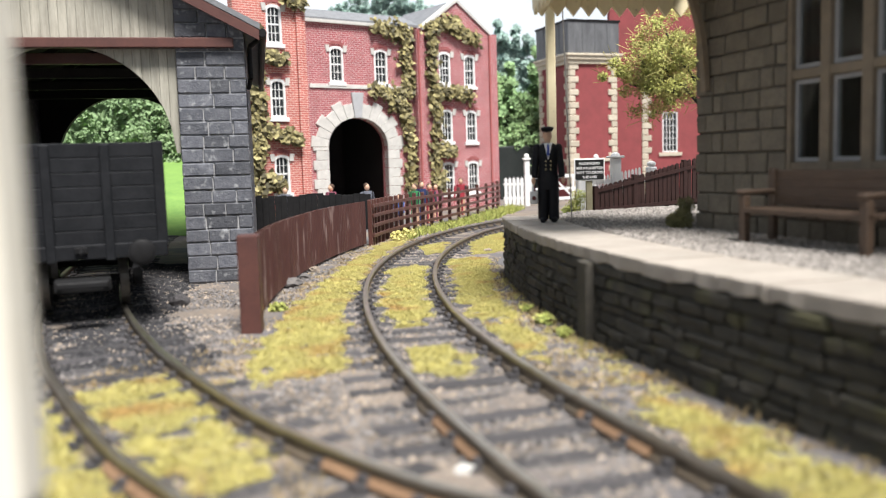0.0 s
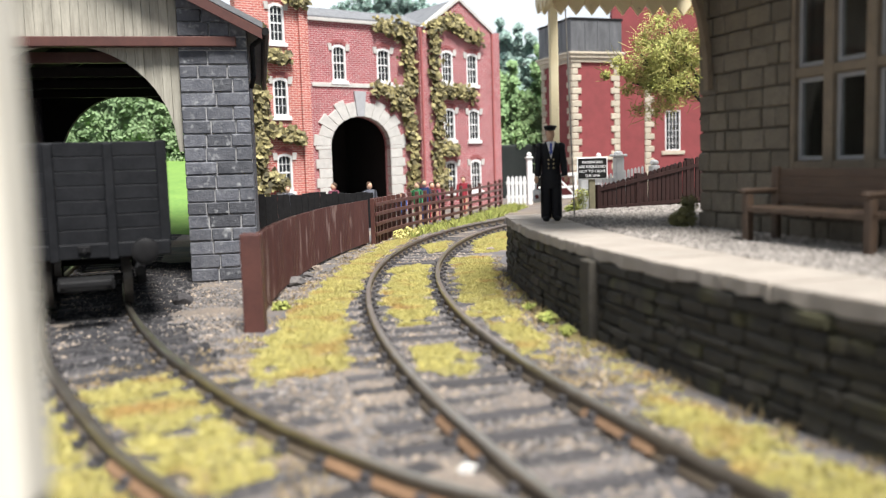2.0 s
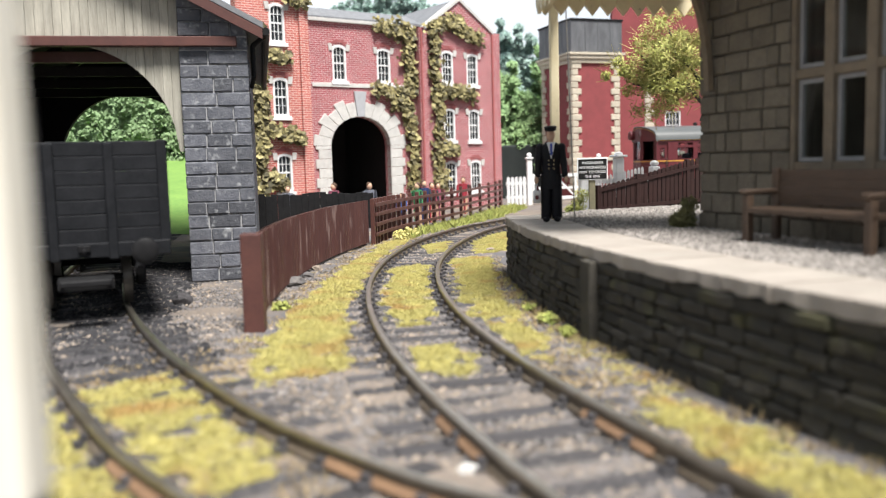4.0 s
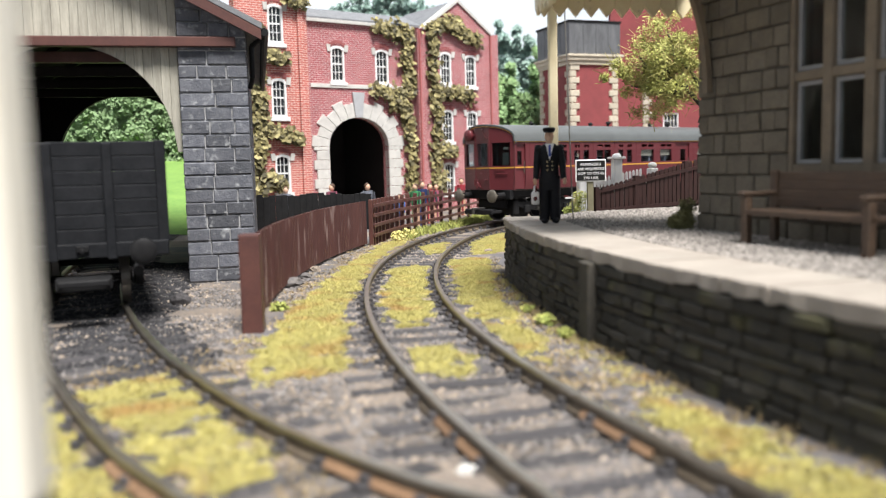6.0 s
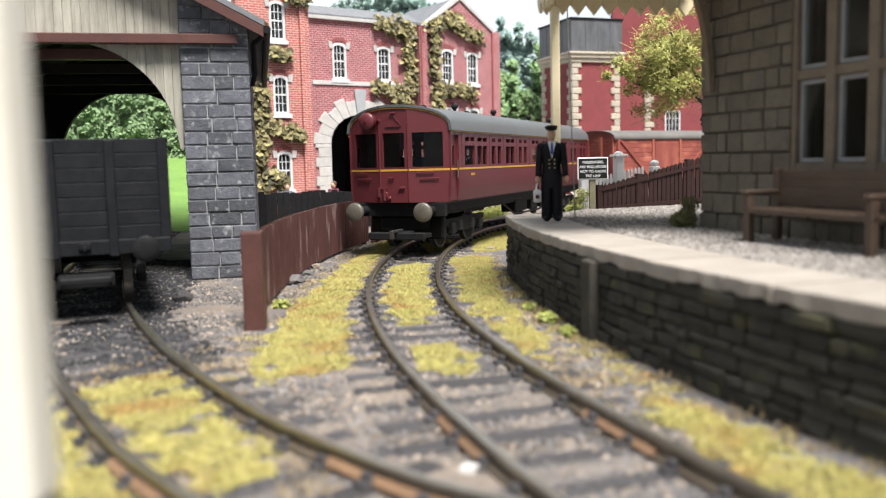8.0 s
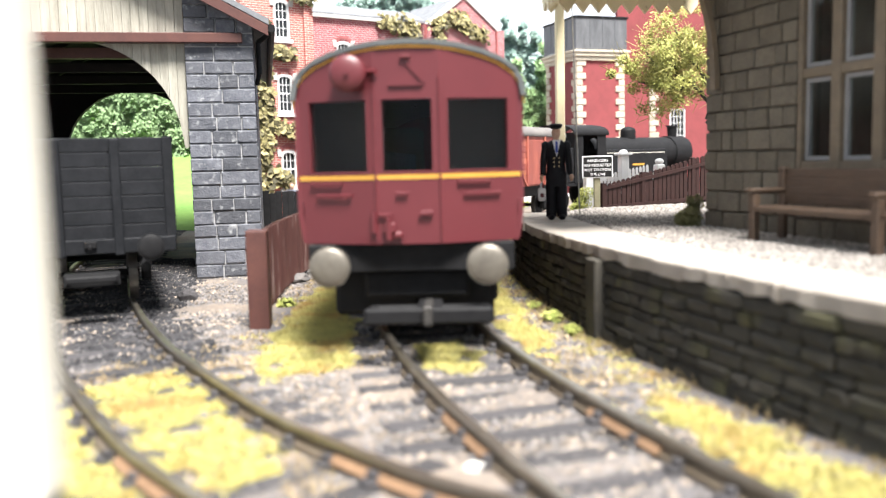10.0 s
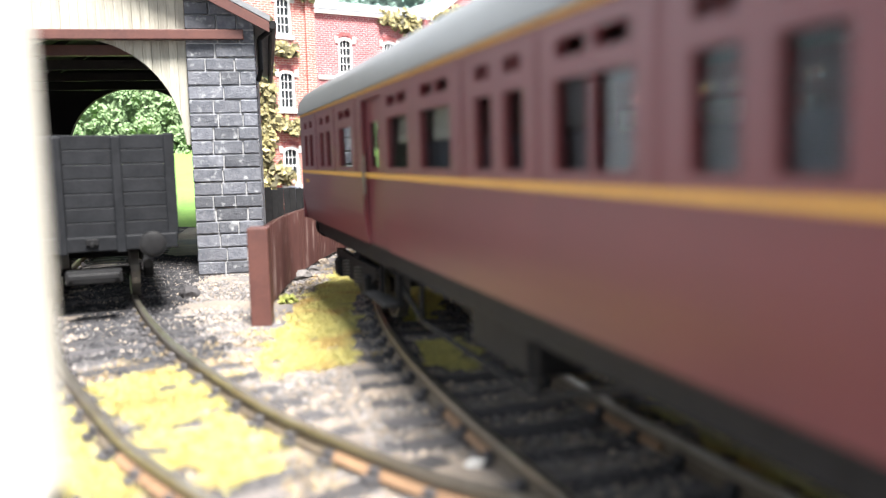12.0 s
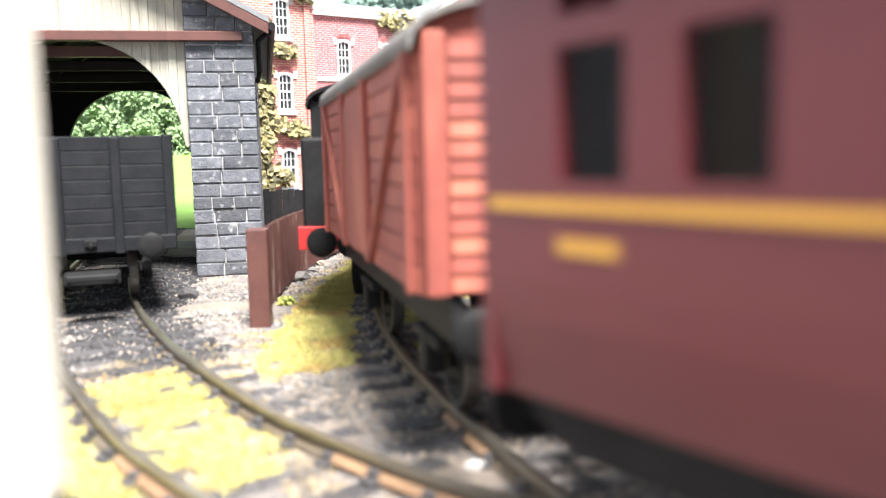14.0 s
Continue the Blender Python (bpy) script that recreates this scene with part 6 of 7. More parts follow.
    part("safety_valve", bm, M_BUFFER, root)
    for y in (0.0, L - 0.12):
        bm = bmnew()
        box(bm, -1.32, y, 0.85, 1.32, y + 0.12, z0 + 0.05, 0.01)
        part("buffer_beam", bm, M_REDBEAM, root, "red painted buffer beam")
    buffers(root, 0.0, -1, 1.0, 0.88, 0.22, M_BLACK, 0.4)
    buffers(root, L, 1, 1.0, 0.88, 0.22, M_BLACK, 0.4)
    return root


COACH, VAN, LOCO = coach(), van(), locomotive()


# ---- stones, grass, foliage ----
def scatter(polys, per_m2, rng, edge=0.35, keep=0.0):
    """Random places in the polygons, thinned towards ragged edges by noise."""
    out = []
    for poly in polys:
        xs, ys = [p[0] for p in poly], [p[1] for p in poly]
        x0, x1, y0, y1 = min(xs) - edge, max(xs) + edge, min(ys) - edge, max(ys) + edge
        n = int((x1 - x0) * (y1 - y0) * per_m2)
        for _ in range(n):
            x, y = rng.uniform(x0, x1), rng.uniform(y0, y1)
            w = noise.noise((x * 2.2, y * 2.2, 5.0)) * edge + noise.noise((x * 7, y * 7, 1.0)) * edge * 0.5
            a = noise.noise((x * 2.2, y * 2.2, 9.0)) * edge + noise.noise((x * 7, y * 7, 4.0)) * edge * 0.5
            if inside(x + w, y + a, poly) and noise.noise((x * 3.1, y * 3.1, 7.7)) > keep - 0.5:
                out.append((x, y))
    return out


def blades(places, h0, h1, w, rng, lean=0.5, z=-0.03, mat_every=0):
    verts, faces = [], []
    for x, y in places:
        a = rng.uniform(0, 6.283)
        h = rng.uniform(h0, h1)
        dx, dy = math.cos(a) * w, math.sin(a) * w
        lx, ly = rng.gauss(0, lean) * h, rng.gauss(0, lean) * h
        k = len(verts)
        verts += [(x - dx, y - dy, z), (x + dx, y + dy, z), (x + dx * 0.6 + lx * 0.5, y + dy * 0.6 + ly * 0.5, z + h * 0.65), (x + lx, y + ly, z + h)]
        faces += [(k, k + 1, k + 2), (k, k + 2, k + 3)]
        if mat_every and len(faces) % (2 * mat_every) < 2:
            k = len(verts)
            r = 0.036
            zz = z + 0.03 + rng.uniform(0, 0.015)
            verts += [(x + r * math.cos(a + q), y + r * math.sin(a + q), zz + rng.uniform(-0.025, 0.025)) for q in (0, 1.6, 3.1, 4.7)]
            faces += [(k, k + 1, k + 2), (k, k + 2, k + 3)]
    return verts, faces


def pebbles(places, r0, r1, rng, z=-0.02):
    verts, faces = [], []
    base = [(1, 0, 0), (-1, 0, 0), (0, 1, 0), (0, -1, 0), (0, 0, 1), (0, 0, -1)]
    tri = [(0, 2, 4), (2, 1, 4), (1, 3, 4), (3, 0, 4), (2, 0, 5), (1, 2, 5), (3, 1, 5), (0, 3, 5)]
    for p in places:
        r = rng.uniform(r0, r1)
        a = rng.uniform(0, 6.283)
        c, s = math.cos(a), math.sin(a)
        k = len(verts)
        zz = p[2] if len(p) > 2 else z
        for bx, by, bz in base:
            q = r * rng.uniform(0.65, 1.25)
            verts.append((p[0] + (bx * c - by * s) * q, p[1] + (bx * s + by * c) * q, zz + bz * q * 0.75 + rng.uniform(0, 0.01)))
        faces += [(k + i, k + j, k + l) for i, j, l in tri]
    return verts, faces


def leaf_cloud(blobs, size, rng, squash=1.0):
    """Many small leaves in ragged clumps: blobs are (x, y, z, radius, count)."""
    verts, faces = [], []
    for cx, cy, cz, r, n in blobs:
        for _ in range(n):
            d = Vector((rng.gauss(0, 1), rng.gauss(0, 1), rng.gauss(0, 1)))
            d = d.normalized() * r * (rng.random() ** 0.45)
            d.z *= squash
            p = Vector((cx, cy, cz)) + d
            u = Vector((rng.gauss(0, 1), rng.gauss(0, 1), rng.gauss(0, 1))).normalized()
            v = u.orthogonal().normalized()
            q = size * rng.uniform(0.6, 1.4)
            k = len(verts)
            verts += [tuple(p - u * q), tuple(p + v * q * 0.55), tuple(p + u * q), tuple(p - v * q * 0.55)]
            faces.append((k, k + 1, k + 2, k + 3))
    return verts, faces


def nature():
    rng = random.Random(77)
    trackside = [(-12, 12), (-7.5, 22), (-4.6, 21.5), (-4.1, 18.0), (-3.4, 17.6), (-3.3, 20), (-2.3, 25), (-1, 30), (3, 36), (6, 37), (2.4, 30), (1.3, 22), (1.4, 18.2), (1.7, 13), (2.2, 9), (3.2, 5.6), (3.0, 4.4), (-3.0, 4.6), (-6, 8)]
    v, f = pebbles(scatter([trackside], 300, rng, 0.3, -0.2), 0.014, 0.042, rng, -0.03)
    tagged(raw("ballast", v, f, M_STONES), "grey and brown ballast chippings over the trackbed", "ballast", kind="stuff")
    v, f = pebbles(scatter([trackside], 110, rng, 0.5, 0.55), 0.014, 0.04, rng, -0.02)
    tagged(raw("pale_chippings", v, f, M_STONES_L), "pale buff chippings strewn over the trackbed", "ballast", kind="stuff")
    # Past the shed door they also stand in for the shade on its floor.
    cinders = [[(-8.4, 22), (-5.4, 21.5), (-5.3, 16.6), (-4.7, 14.5), (-3.9, 12.4), (-2.9, 10.4), (-3.2, 9.2), (-4.6, 10.4), (-6.6, 13.6)]]
    v, f = pebbles(scatter(cinders, 760, rng, 0.45, 0.1), 0.014, 0.045, rng, -0.02)
    tagged(raw("cinders", v, f, M_CINDER), "black and grey coal cinders spilt beside the siding, darkening the shed floor for its shade", "cinders", kind="stuff")
    # fresh pale ballast between the running rails, close to the viewer
    bed = [[(-0.85, 10.2), (0.35, 10.4), (0.75, 8.9), (1.7, 7.0), (2.9, 5.2), (2.4, 4.3), (1.2, 4.6), (0.2, 7.0)]]
    v, f = pebbles(scatter(bed, 230, rng, 0.25, 0.2), 0.014, 0.036, rng, -0.035)
    tagged(raw("fresh_ballast", v, f, M_STONES_L), "pale buff stones packed between the sleepers", "ballast", kind="stuff")
    # dry yellow grass
    mats = [
        [(-2.31, 9.49), (-2.46, 11.38), (-2.5, 13.88), (-2.38, 19.13), (-1.85, 25.0), (-0.85, 29.5), (-0.95, 28.2), (-1.5, 23.3), (-1.75, 19.5), (-1.72, 15.24), (-1.38, 11.22), (-1.2, 9.9), (-1.57, 9.2)],
        [(-1.2, 19.3), (-0.45, 19.8), (-0.25, 13.6), (-0.32, 12.3), (-0.73, 12.3), (-0.98, 13.9)],
        [(-0.5, 10.7), (0.08, 10.9), (0.33, 10.0), (0.19, 9.35), (-0.26, 9.4)],
        [(-0.63, 24.4), (0.1, 25.6), (0.05, 22.6), (-0.43, 22.1)],
        [(0.2, 20.8), (1.1, 21), (0.95, 14.7), (1.26, 10.85), (1.14, 9.7), (0.85, 10.6), (0.56, 12.15), (0.28, 14.9)],
        [(0.85, 26), (2.1, 28.6), (1.7, 22.4), (0.85, 22)],
        [(-3.95, 9.0), (-3.15, 9.75), (-2.35, 8.5), (-2.05, 7.65), (-1.35, 6.7), (-1.4, 6.3), (-1.9, 5.95), (-2.62, 6.9)],
        [(-4.3, 9.0), (-3.45, 7.5), (-2.5, 6.1), (-2.2, 5.4), (-3.2, 5.4)],
        [(2.0, 8.3), (2.5, 7.3), (2.75, 6.6), (3.1, 5.85), (3.1, 5.0), (2.5, 5.0), (2.1, 6.06), (1.85, 7.6)],
        [(1.3, 17.5), (1.45, 14), (1.75, 11), (1.6, 10.8), (1.3, 13.5), (1.15, 17.5)],
        [(1.75, 11), (2.2, 8.8), (2.6, 7.3), (2.4, 7.2), (1.95, 8.8), (1.55, 10.8)],
    ]
    for i, poly in enumerate(mats):
        d = 4600 if i not in (9, 10) else 900
        v, f = blades(scatter([poly], d, rng, 0.22, 0.05 if i not in (9, 10) else 0.4), 0.03, 0.085, 0.0065, rng, 0.55)
        v2, f2 = blades(scatter([poly], 700, rng, 0.6, 0.15), 0.025, 0.07, 0.0065, rng, 0.6)
        f += [tuple(q + len(v) for q in t) for t in f2]
        v += v2
        tagged(raw("dry_grass", v, f, M_GRASS), "patch of dry yellow static grass beside the rails", "grass", "grass patches", "stuff")
    # thin straw-coloured growth over the earth
    straw = [[(-3.0, 9.0), (-2.9, 17), (-2.6, 24), (-0.9, 30), (-0.6, 26), (-1.4, 21), (-1.6, 14), (-0.9, 9.5)],
             [(0.3, 20), (1.3, 21), (1.35, 17), (1.7, 12), (2.3, 8.8), (3.2, 5.6), (2.7, 5.2), (1.5, 7.5), (0.9, 9.6), (0.4, 14)],
             [(-4.6, 9.6), (-3.2, 11), (-1.6, 7.6), (-0.6, 6.2), (-1.3, 5.3), (-3.2, 5.2)]]
    v, f = blades(scatter(straw, 420, rng, 0.4, 0.35), 0.02, 0.07, 0.012, rng, 0.9)
    tagged(raw("straw_grass", v, f, M_STRAW), "thin straw-coloured dead grass over the earth", "grass", "grass patches", "stuff")
    # greener growth along the rail fence and platform foot
    green = [[(-1.4, 27.5), (-0.4, 31), (1.2, 35.5), (3.4, 44), (4.2, 43), (2.2, 35.6), (0.3, 31), (-1.0, 27)]]
    v, f = blades(scatter(green, 420, rng, 0.3, 0.1), 0.08, 0.30, 0.016, rng, 0.4)
    tagged(raw("green_grass", v, f, M_GRASS2), "tall fresh green grass along the rail fence", "grass", "grass patches", "stuff")
    # ragged growth against the foot of the platform wall
    foot = [[arc(RP + 0.02, a)[:2] for a in np.linspace(0.0, -0.44, 14)] + [arc(RP + 0.42, a)[:2] for a in np.linspace(-0.44, 0.0, 14)]]
    v, f = blades(scatter(foot, 330, rng, 0.15, 0.42), 0.03, 0.13, 0.008, rng, 0.5)
    tagged(raw("wall_foot_grass", v, f, M_STRAW), "ragged straw-coloured grass along the foot of the platform wall", "grass", "grass patches", "stuff")
    tufts = [(-2.75, 13.9, 0.05, 0.16, 120), (1.45, 12.2, 0.05, 0.14, 90), (1.3, 13.3, 0.03, 0.12, 60), (1.62, 11.2, 0.05, 0.12, 70), (-1.35, 26.5, 0.12, 0.3, 160), (-1.1, 27.6, 0.12, 0.3, 160)]
    for k, b in enumerate(tufts):
        v, f = leaf_cloud([b], 0.05, rng, 0.7)
        tagged(raw("weed_tuft", v, f, M_GRASS2 if k < 4 else M_GRASS), "small tuft of weeds growing on the ballast", "weed", "weed tufts")
    # loose stones
    for x, y, r, m in ((1.22, 22.5, 0.11, M_STONES_L), (0.13, 6.3, 0.075, M_PALE), (-3.05, 17.0, 0.2, M_STONES), (-4.75, 15.1, 0.2, M_SLEEPER), (-2.95, 19.4, 0.13, M_STONES_L), (-2.98, 18.2, 0.12, M_STONES)):
        bm = bmnew()
        ball(bm, (0, 0, r * 0.3), r, 10, 7, 1.2, 0.9, 0.65)
        for q in bm.verts:
            q.co += Vector((rng.uniform(-1, 1), rng.uniform(-1, 1), rng.uniform(-1, 1))) * r * 0.14
        tagged(part("loose_stone", bm, m, None, "", at(x, y, -0.02, 0, 0, rng.uniform(0, 180))), "loose lump of stone lying by the track", "stone", "loose stones")
    # gravel over the platform
    v, f = pebbles([(x, y, PZ - 0.012) for x, y in scatter([[arc(RP - 1.05, a)[:2] for a in np.linspace(0.03, -0.45, 12)] + [(6.3, 4.5), (4.5, 13.5), (6.5, 20.5), (3.5, 19.6)]], 330, rng, 0.05, -0.5)], 0.018, 0.045, rng)
    tagged(raw("gravel", v, f, M_GRAVEL), "loose grey gravel covering the platform", "gravel", kind="stuff")
    # shrubs
    for x, y, z, r, n, m in ((3.95, 13.9, PZ, 0.21, 800, M_SHRUB), (3.12, 19.7, PZ - 0.15, 0.26, 500, M_GRASS2)):
        v, f = leaf_cloud([(0, 0, r * 0.55, r, n), (r * 0.35, 0, r * 1.7, r * 0.75, n // 2), (-r * 0.6, 0.05, r * 0.5, r * 0.6, n // 2)], 0.03, rng)
        tagged(raw("shrub", v, f, m, None, at(x, y, z)), "small ragged green shrub on the platform", "shrub", "shrubs")


M_STRAW = mat("straw_grass", (0.40, 0.31, 0.16), (0.24, 0.17, 0.09), 2, 0.9, 0.0, 20, island=0.35)
M_SHRUB = mat("dull_shrub_green", (0.21, 0.20, 0.085), (0.10, 0.10, 0.04), 6, 0.9, 0.0, 20)
nature()


def ivy():
    """Climbing ivy on the mill: leaves along its stems, in the mill's own space."""
    rng = random.Random(9)
    runs = []
    L = [[(-2.5, 8.3), (-2.58, 6.6), (-2.5, 4.6), (-2.6, 2.4), (-2.45, 0.3)], [(-2.35, 7.4), (-2.5, 6.0), (-2.35, 4.4), (-2.5, 3.0)], [(-2.2, 7.2), (-1.25, 7.05)], [(-2.0, 4.0), (-1.3, 3.75), (-0.62, 3.65)], [(-2.1, 2.0), (-1.55, 1.6)], [(-0.9, 9.6), (-0.3, 9.5)]]
    for line in L:
        runs.append(([(LX + u, LY, z) for u, z in line], 0.21 if len(line) > 3 else 0.17))
    for line in ([(3.75, 9.28), (4.6, 9.1), (5.55, 9.0), (5.5, 7.9), (5.7, 6.4), (5.05, 6.0), (3.6, 6.1)], [(4.6, 5.6), (5.3, 5.2), (5.55, 4.0), (5.75, 2.6), (5.45, 1.2)]):
        runs.append(([(u, 0.0, z) for u, z in line], 0.24))
    for line in ([(0.68, 9.25), (1.4, 9.55), (2.2, 9.7), (2.75, 9.2), (3.75, 8.85)], [(0.95, 8.95), (0.85, 7.55), (0.95, 6.1), (1.05, 4.4), (0.95, 2.6), (1.15, 1.1)], [(0.95, 6.1), (2.15, 6.05), (3.25, 5.95)], [(1.3, 3.1), (2.0, 3.1)]):
        runs.append(([(GX + u, GY, z) for u, z in line], 0.2))
    for pts, w in runs:
        way = spline(pts, 10)
        bm = bmnew()
        for p, q in zip(way, way[1:]):
            if (Vector(p) - Vector(q)).length > 0.01:
                cyl(bm, (p[0], p[1] - 0.03, p[2]), (q[0], q[1] - 0.03, q[2]), 0.025, n=5)
        stem = part("ivy_stem", bm, M_IVYSTEM, MILL)
        verts, faces = [], []
        for p in way:
            for _ in range(13):
                k = len(verts)
                s = rng.uniform(0.09, 0.21)
                c = Vector((p[0] + rng.gauss(0, w * 0.85), p[1] - rng.uniform(0.03, 0.34), p[2] + rng.gauss(0, w * 0.8)))
                u = Vector((rng.uniform(-1, 1), rng.uniform(-0.5, 0.2), rng.uniform(-1, 1))).normalized()
                n = Vector((rng.uniform(-0.6, 0.6), -1, rng.uniform(-0.3, 0.9))).normalized()
                v = n.cross(u).normalized()
                u = v.cross(n)
                verts += [tuple(c - u * s), tuple(c + v * s * 0.8 - u * s * 0.1), tuple(c + u * s * 1.1), tuple(c - v * s * 0.8 - u * s * 0.1)]
                faces.append((k, k + 1, k + 2, k + 3))
        ob = raw("ivy_leaves", verts, faces, M_IVY, stem)
        ob["kind"] = "stuff"


ivy()


def limb(bm, p, q, r0, r1, rng, n=5):
    p, q = Vector(p), Vector(q)
    prev, pr = p, r0
    for i in range(1, n + 1):
        t = i / n
        nxt = p.lerp(q, t) + Vector((rng.gauss(0, 1), rng.gauss(0, 1), rng.gauss(0, 1))) * (q - p).length * 0.03
        r = r0 + (r1 - r0) * t
        cyl(bm, prev, nxt, pr, r, 7)
        prev, pr = nxt, r


def near_tree():
    rng = random.Random(31)
    root = tagged(empty("tree", at(7.0, 22.6, 0)), "tree with sparse yellow-green foliage above the picket fence", "tree")
    bm = bmnew()
    limb(bm, (0, 0, -0.1), (0.1, 0.1, 4.4), 0.2, 0.1, rng, 6)
    trunk = part("trunk", bm, M_BARK, root)
    tips = []
    for p, q in (((0.05, 0, 3.6), (-1.75, -0.3, 4.9)), ((0.05, 0, 3.9), (-1.0, 0.1, 5.7)), ((0.1, 0, 4.3), (0.3, 0, 6.6)), ((0.0, 0, 3.9), (1.5, 0.3, 5.6)), ((-0.8, -0.15, 4.1), (-1.85, 0.2, 4.3)), ((-0.8, -0.15, 4.1), (-1.4, -0.4, 5.3)), ((-0.5, -0.1, 4.2), (-1.0, 0.2, 4.6))):
        bm = bmnew()
        limb(bm, p, q, 0.07, 0.02, rng)
        part("limb", bm, M_BARK, trunk)
        p, q = Vector(p), Vector(q)
        for t in (0.35, 0.55, 0.75, 0.9, 1.0):
            for _ in range(4):
                tips.append(p.lerp(q, t) + Vector((rng.gauss(0, 0.36), rng.gauss(0, 0.3), rng.gauss(0, 0.36))))
    blobs = [(t.x, t.y, t.z, rng.uniform(0.16, 0.36), rng.randint(110, 190)) for t in tips]
    v, f = leaf_cloud(blobs, 0.037, rng, 0.9)
    part_leaf = raw("foliage", v, f, M_LEAF_Y, root)
    part_leaf["kind"] = "stuff"
    # wiry twigs
    verts, faces = [], []
    for x, y, z, r, n in blobs:
        for _ in range(20):
            a = Vector((x, y, z)) + Vector((rng.gauss(0, 1), rng.gauss(0, 1), rng.gauss(0, 1))) * r * 0.5
            b = a + Vector((rng.gauss(0, 1), rng.gauss(0, 1), rng.gauss(0, 0.8))) * 0.2
            w = Vector((rng.gauss(0, 1), rng.gauss(0, 1), rng.gauss(0, 1))).normalized() * 0.012
            k = len(verts)
            verts += [tuple(a - w), tuple(a + w), tuple(b + w * 0.5), tuple(b - w * 0.5)]
            faces.append((k, k + 1, k + 2, k + 3))
    tw = raw("twig_mass", verts, faces, M_TWIG, root)
    tw["kind"] = "stuff"


M_TWIG = mat("yellow_twig", (0.50, 0.46, 0.18), (0.36, 0.32, 0.1), 6, 0.9, 0.0, 20)
near_tree()


def woods():
    rng = random.Random(55)
    blobs = []

    def tree(x, y, h, w, dense=1.0):
        n = int(34 * dense)
        for _ in range(n):
            t = rng.random()
            r = w * (1 - abs(t - 0.4) * 1.1) * rng.uniform(0.3, 0.6)
            blobs.append((x + rng.gauss(0, w * 0.42 * (1.1 - t)), y + rng.gauss(0, w * 0.25), h * (0.15 + 0.82 * t), max(0.25, r), 130))
    for x, y, h, w in ((3.9, 57, 8.5, 1.3), (4.9, 58, 9.2, 1.2), (5.6, 56, 7.5, 1.2), (6.6, 58, 10.2, 1.5), (3.6, 58, 6.0, 1.4), (5.0, 56, 5.0, 1.3), (6.4, 56, 5.5, 1.3), (4.4, 60, 7.2, 1.6), (7.8, 60, 9, 1.6)):
        tree(x, y, h, w)
    v, f = leaf_cloud(blobs, 0.14, rng)
    tagged(raw("woodland", v, f, M_LEAF_G), "dense green woodland of mixed trees behind the buildings", "woodland", kind="stuff")
    blobs = []
    for x, y, h, w in ((4.9, 68, 13.6, 1.5), (5.3, 67.5, 12.6, 1.4), (5.6, 70, 12.6, 1.6), (4.2, 69, 12.2, 1.5), (6.3, 68, 13.6, 1.6), (7.2, 68, 12.9, 1.6), (8.2, 67, 12.3, 1.8), (9.5, 66, 11.6, 2.2), (12, 66, 11.2, 2.2), (15, 64, 10.8, 2.4), (18, 64, 10.4, 2.4)):
        tree(x, y, h, w)
    for i in range(16):
        x = -9.5 + i * 0.62
        tree(x, 80, 17.4 + 1.4 * math.sin(i / 15 * math.pi), 1.3, 1.3)
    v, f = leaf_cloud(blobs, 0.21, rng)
    tagged(raw("far_woodland", v, f, M_LEAF_D), "far hillside trees with haze painted into their blue-green leaves", "woodland", kind="stuff")
    # hillsides under the trees
    def hill(name, label, material, x0, x1, y, top, nx=60, nz=24):
        verts, faces = [], []
        for j in range(nz + 1):
            for i in range(nx + 1):
                x = x0 + (x1 - x0) * i / nx
                t = j / nz
                z = top(x) * t
                k = 0.55 * min(1.0, t * 3)
                dy = noise.noise((x * 1.1, z * 1.1, y)) * k + noise.noise((x * 3.3, z * 3.3, y)) * k * 0.5
                verts.append((x + dy * 0.5, y + t * 2.0 + dy, z + (0.5 * noise.noise((x * 1.6, 0, y)) + 0.25 * noise.noise((x * 5, 0, y)) if j == nz else 0)))
        for j in range(nz):
            for i in range(nx):
                k = j * (nx + 1) + i
                faces.append((k, k + 1, k + nx + 2, k + nx + 1))
        tagged(raw(name, verts, faces, material), label, "hillside", kind="structure")
        cl = []
        for _ in range(int((x1 - x0) * 40)):
            x = rng.uniform(x0, x1)
            t = rng.random() ** 0.7
            cl.append((x, y + t * 2.0 - 0.3, top(x) * t, rng.uniform(0.3, 0.7), 55))
        v, f = leaf_cloud(cl, 0.13, rng)
        tagged(raw("hill_foliage", v, f, material), "leafy tree crowns covering the hillside", "woodland", kind="stuff")
    hill("wooded_bank", "green wooded bank behind the crossing", M_LEAF_G, 2.5, 9.5, 58.5, lambda x: 7.6 + 0.8 * math.sin(x * 1.7))
    # the next two hills wear the leaf colour that carries the haze
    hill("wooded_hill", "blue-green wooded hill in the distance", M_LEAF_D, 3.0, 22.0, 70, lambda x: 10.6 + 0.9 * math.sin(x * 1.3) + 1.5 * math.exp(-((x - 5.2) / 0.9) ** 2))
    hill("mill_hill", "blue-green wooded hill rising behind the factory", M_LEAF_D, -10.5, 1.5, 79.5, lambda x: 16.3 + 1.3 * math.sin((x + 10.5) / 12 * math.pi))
    hill("shed_hill", "bright green tree-covered slope beyond the shed", M_LEAF_F, -19.0, -8.6, 40.2, lambda x: 7.2)
    # trees beyond the shed
    blobs = []
    for i in range(10):
        x = -17.5 + i * 0.95
        tree(x, 39 + rng.uniform(-0.8, 0.8), 6.2 + rng.uniform(-0.8, 0.6), 1.1, 0.8)
    v, f = leaf_cloud(blobs, 0.11, rng)
    tagged(raw("orchard_trees", v, f, M_LEAF_F), "bright green trees on the meadow beyond the shed", "woodland", kind="stuff")
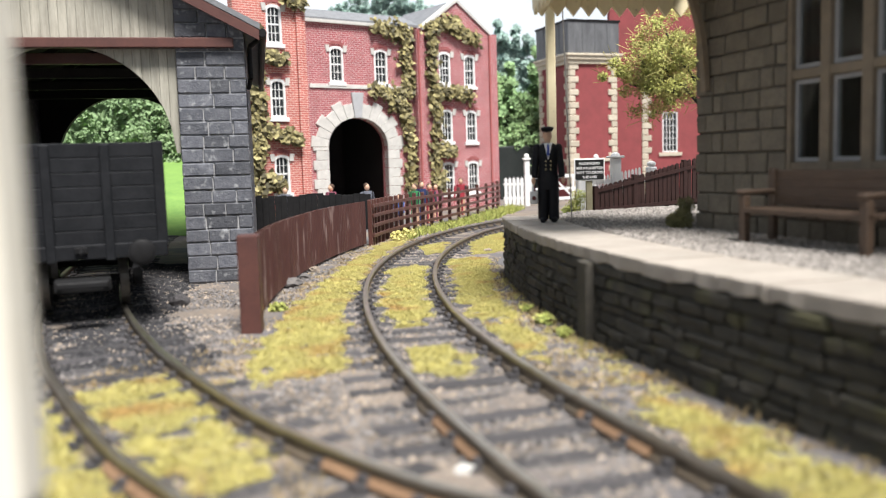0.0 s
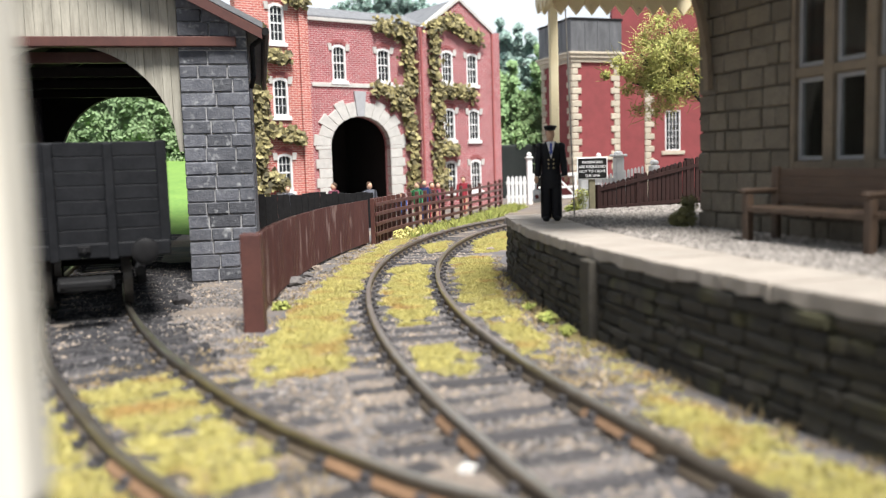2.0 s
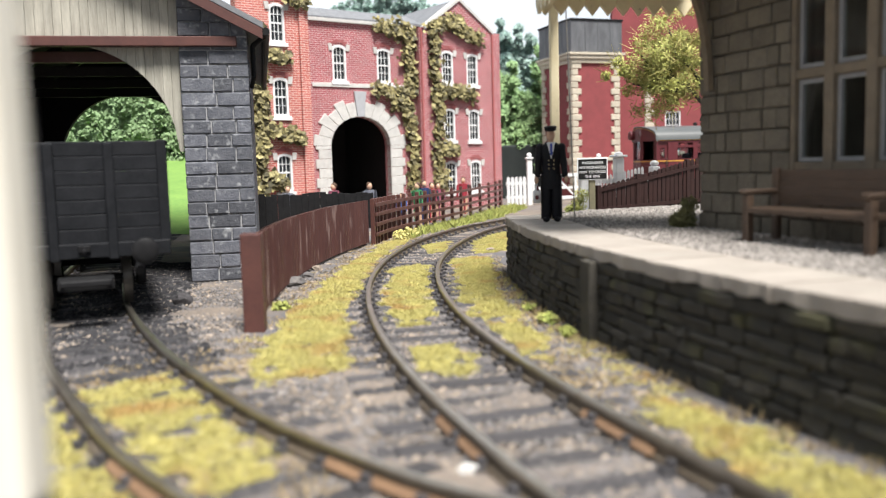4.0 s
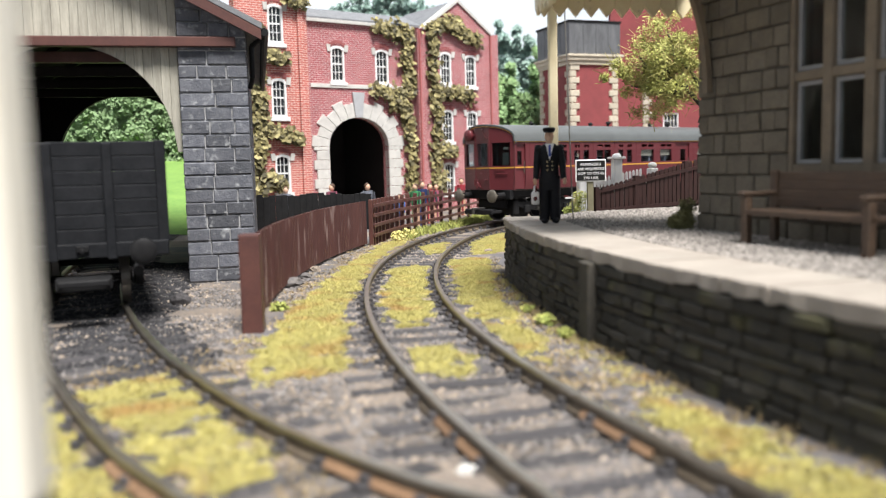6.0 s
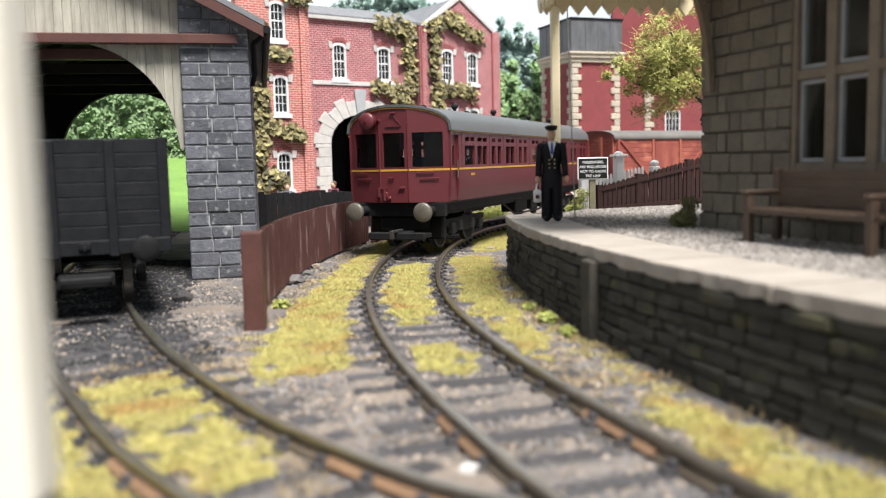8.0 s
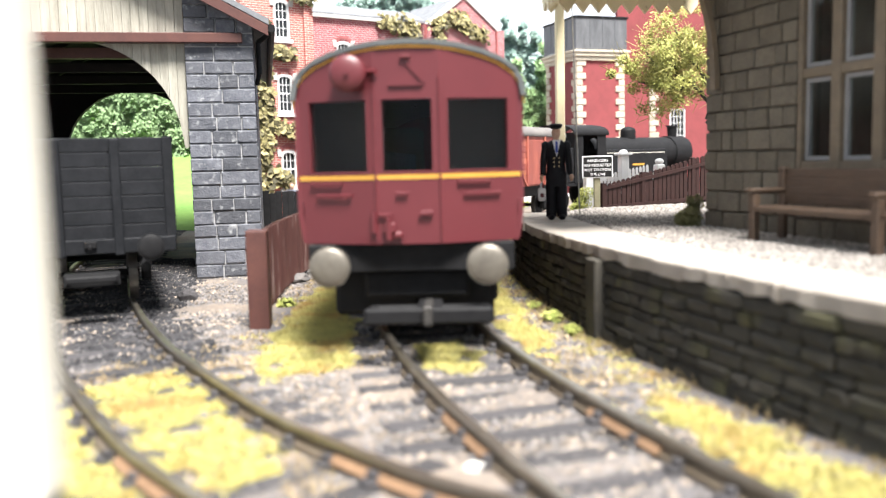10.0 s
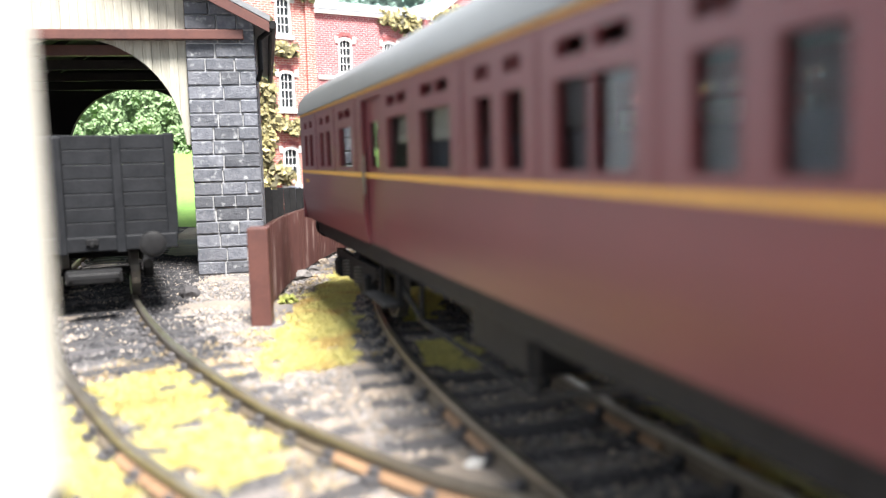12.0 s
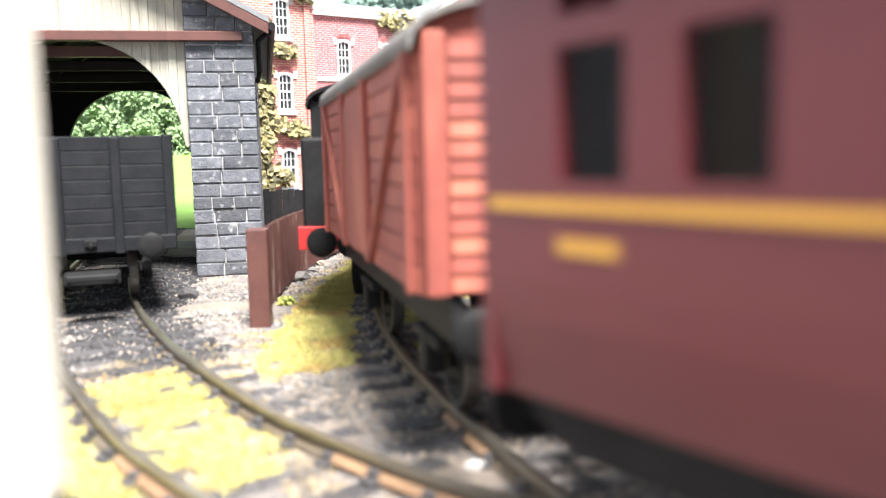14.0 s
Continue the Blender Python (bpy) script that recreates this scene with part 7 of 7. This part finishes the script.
    # meadow rising behind the shed
    verts, faces = [], []
    for j in range(13):
        for i in range(21):
            x, y = -20.0 + i * 0.55, 31.6 + j * 0.7
            verts.append((x, y, -0.02 + 3.4 * (j / 12) ** 0.8 + 0.08 * noise.noise((x, y, 0))))
    for j in range(12):
        for i in range(20):
            k = j * 21 + i
            faces.append((k, k + 1, k + 22, k + 21))
    tagged(smooth(raw("meadow", verts, faces, M_FIELD), 80), "bright green meadow slope beyond the shed", "meadow", kind="structure")
    # near-black board added to fill the dark area under the trees by the crossing
    bm = bmnew()
    box(bm, 2.2, 55.2, -0.05, 9.0, 55.6, 3.4, 0.1)
    tagged(part("retaining_wall", bm, M_FILLER), "added near-black board filling the dark area below the trees", "wall", kind="structure")


M_LEAF_F = mat("fresh_meadow_foliage", (0.24, 0.34, 0.17), (0.17, 0.27, 0.13), 0.5, 0.9, 0.0, 8)
M_FILLER = mat("near_black_board", (0.025, 0.032, 0.03), (0.015, 0.02, 0.02), 0.6, 0.9, 0.2, 10)
woods()


def sky_sheet():
    """The painted sky of the backscene, curved round the layout."""
    m = bpy.data.materials.new("sky_print")
    m.use_nodes = True
    nt = m.node_tree
    n, l = nt.nodes, nt.links
    b = n["Principled BSDF"]
    tc = n.new("ShaderNodeTexCoord")
    no = n.new("ShaderNodeTexNoise")
    no.inputs["Scale"].default_value = 0.05 / S
    no.inputs["Detail"].default_value = 5
    l.new(tc.outputs["Object"], no.inputs["Vector"])
    mx = n.new("ShaderNodeMix")
    mx.data_type = "RGBA"
    mx.inputs["A"].default_value, mx.inputs["B"].default_value = (0.55, 0.63, 0.74, 1), (0.68, 0.71, 0.75, 1)
    l.new(no.outputs["Fac"], mx.inputs["Factor"])
    l.new(mx.outputs["Result"], b.inputs["Base Color"])
    l.new(mx.outputs["Result"], b.inputs["Emission Color"])
    b.inputs["Emission Strength"].default_value = 0.08
    b.inputs["Roughness"].default_value = 1.0
    verts, faces = [], []
    k = 24
    for i in range(k + 1):
        a = radians(-75 + 150 * i / k)
        x, y = 5 + 75 * math.sin(a), 15 + 75 * math.cos(a)
        verts += [(x, y, -2), (x, y, 60)]
    for i in range(k):
        faces.append((2 * i, 2 * i + 1, 2 * i + 3, 2 * i + 2))
    tagged(smooth(raw("backdrop", verts, faces, m), 80), "pale blue cloudy sky backscene", "sky", kind="structure")


sky_sheet()


# ---- the train's run ----
RUN = [(0, 45.3), (5.5, 16.48), (7.0, 8.6), (8.1, 2.85), (10.5, -10.0), (11.0, -13.0), (11.5, -15.85), (12.0, -18.2), (12.5, -20.65), (13.0, -23.3), (13.5, -26.3), (14.0, -29.0)]


def run(t):
    """The coach's front, metres along the line at t seconds."""
    return float(np.interp(t, [p[0] for p in RUN], [p[1] for p in RUN]))


def stand(s, a, b):
    """Pose of a vehicle whose front is s along the line and whose pivots are a and b behind it."""
    x0, y0, h0 = line_at(s + a)
    x1, y1, h1 = line_at(s + b)
    d = Vector((x1 - x0, y1 - y0)).normalized()
    return at(x0 - d.x * a, y0 - d.y * a, 0.18, 0, 0, math.degrees(math.atan2(d.y, d.x)) - 90)


def motions():
    times = [i * 0.25 for i in range(57)]
    for thing, back, a, b in ((COACH, 0.0, CB, CL - CB), (VAN, CL + 1.9, 1.3, 4.7), (LOCO, CL + 8.6, 4.4, 7.4)):
        walk(thing, [(t, stand(run(t) + back, a, b)) for t in times])
    # wheels roll without slipping
    turns = [(i * 0.1, run(i * 0.1)) for i in range(141)]
    for wheel, x, y in WHEELS:
        walk(wheel, [(t, at(x, y, 0.46, -math.degrees(s / 0.46))) for t, s in turns])


motions()
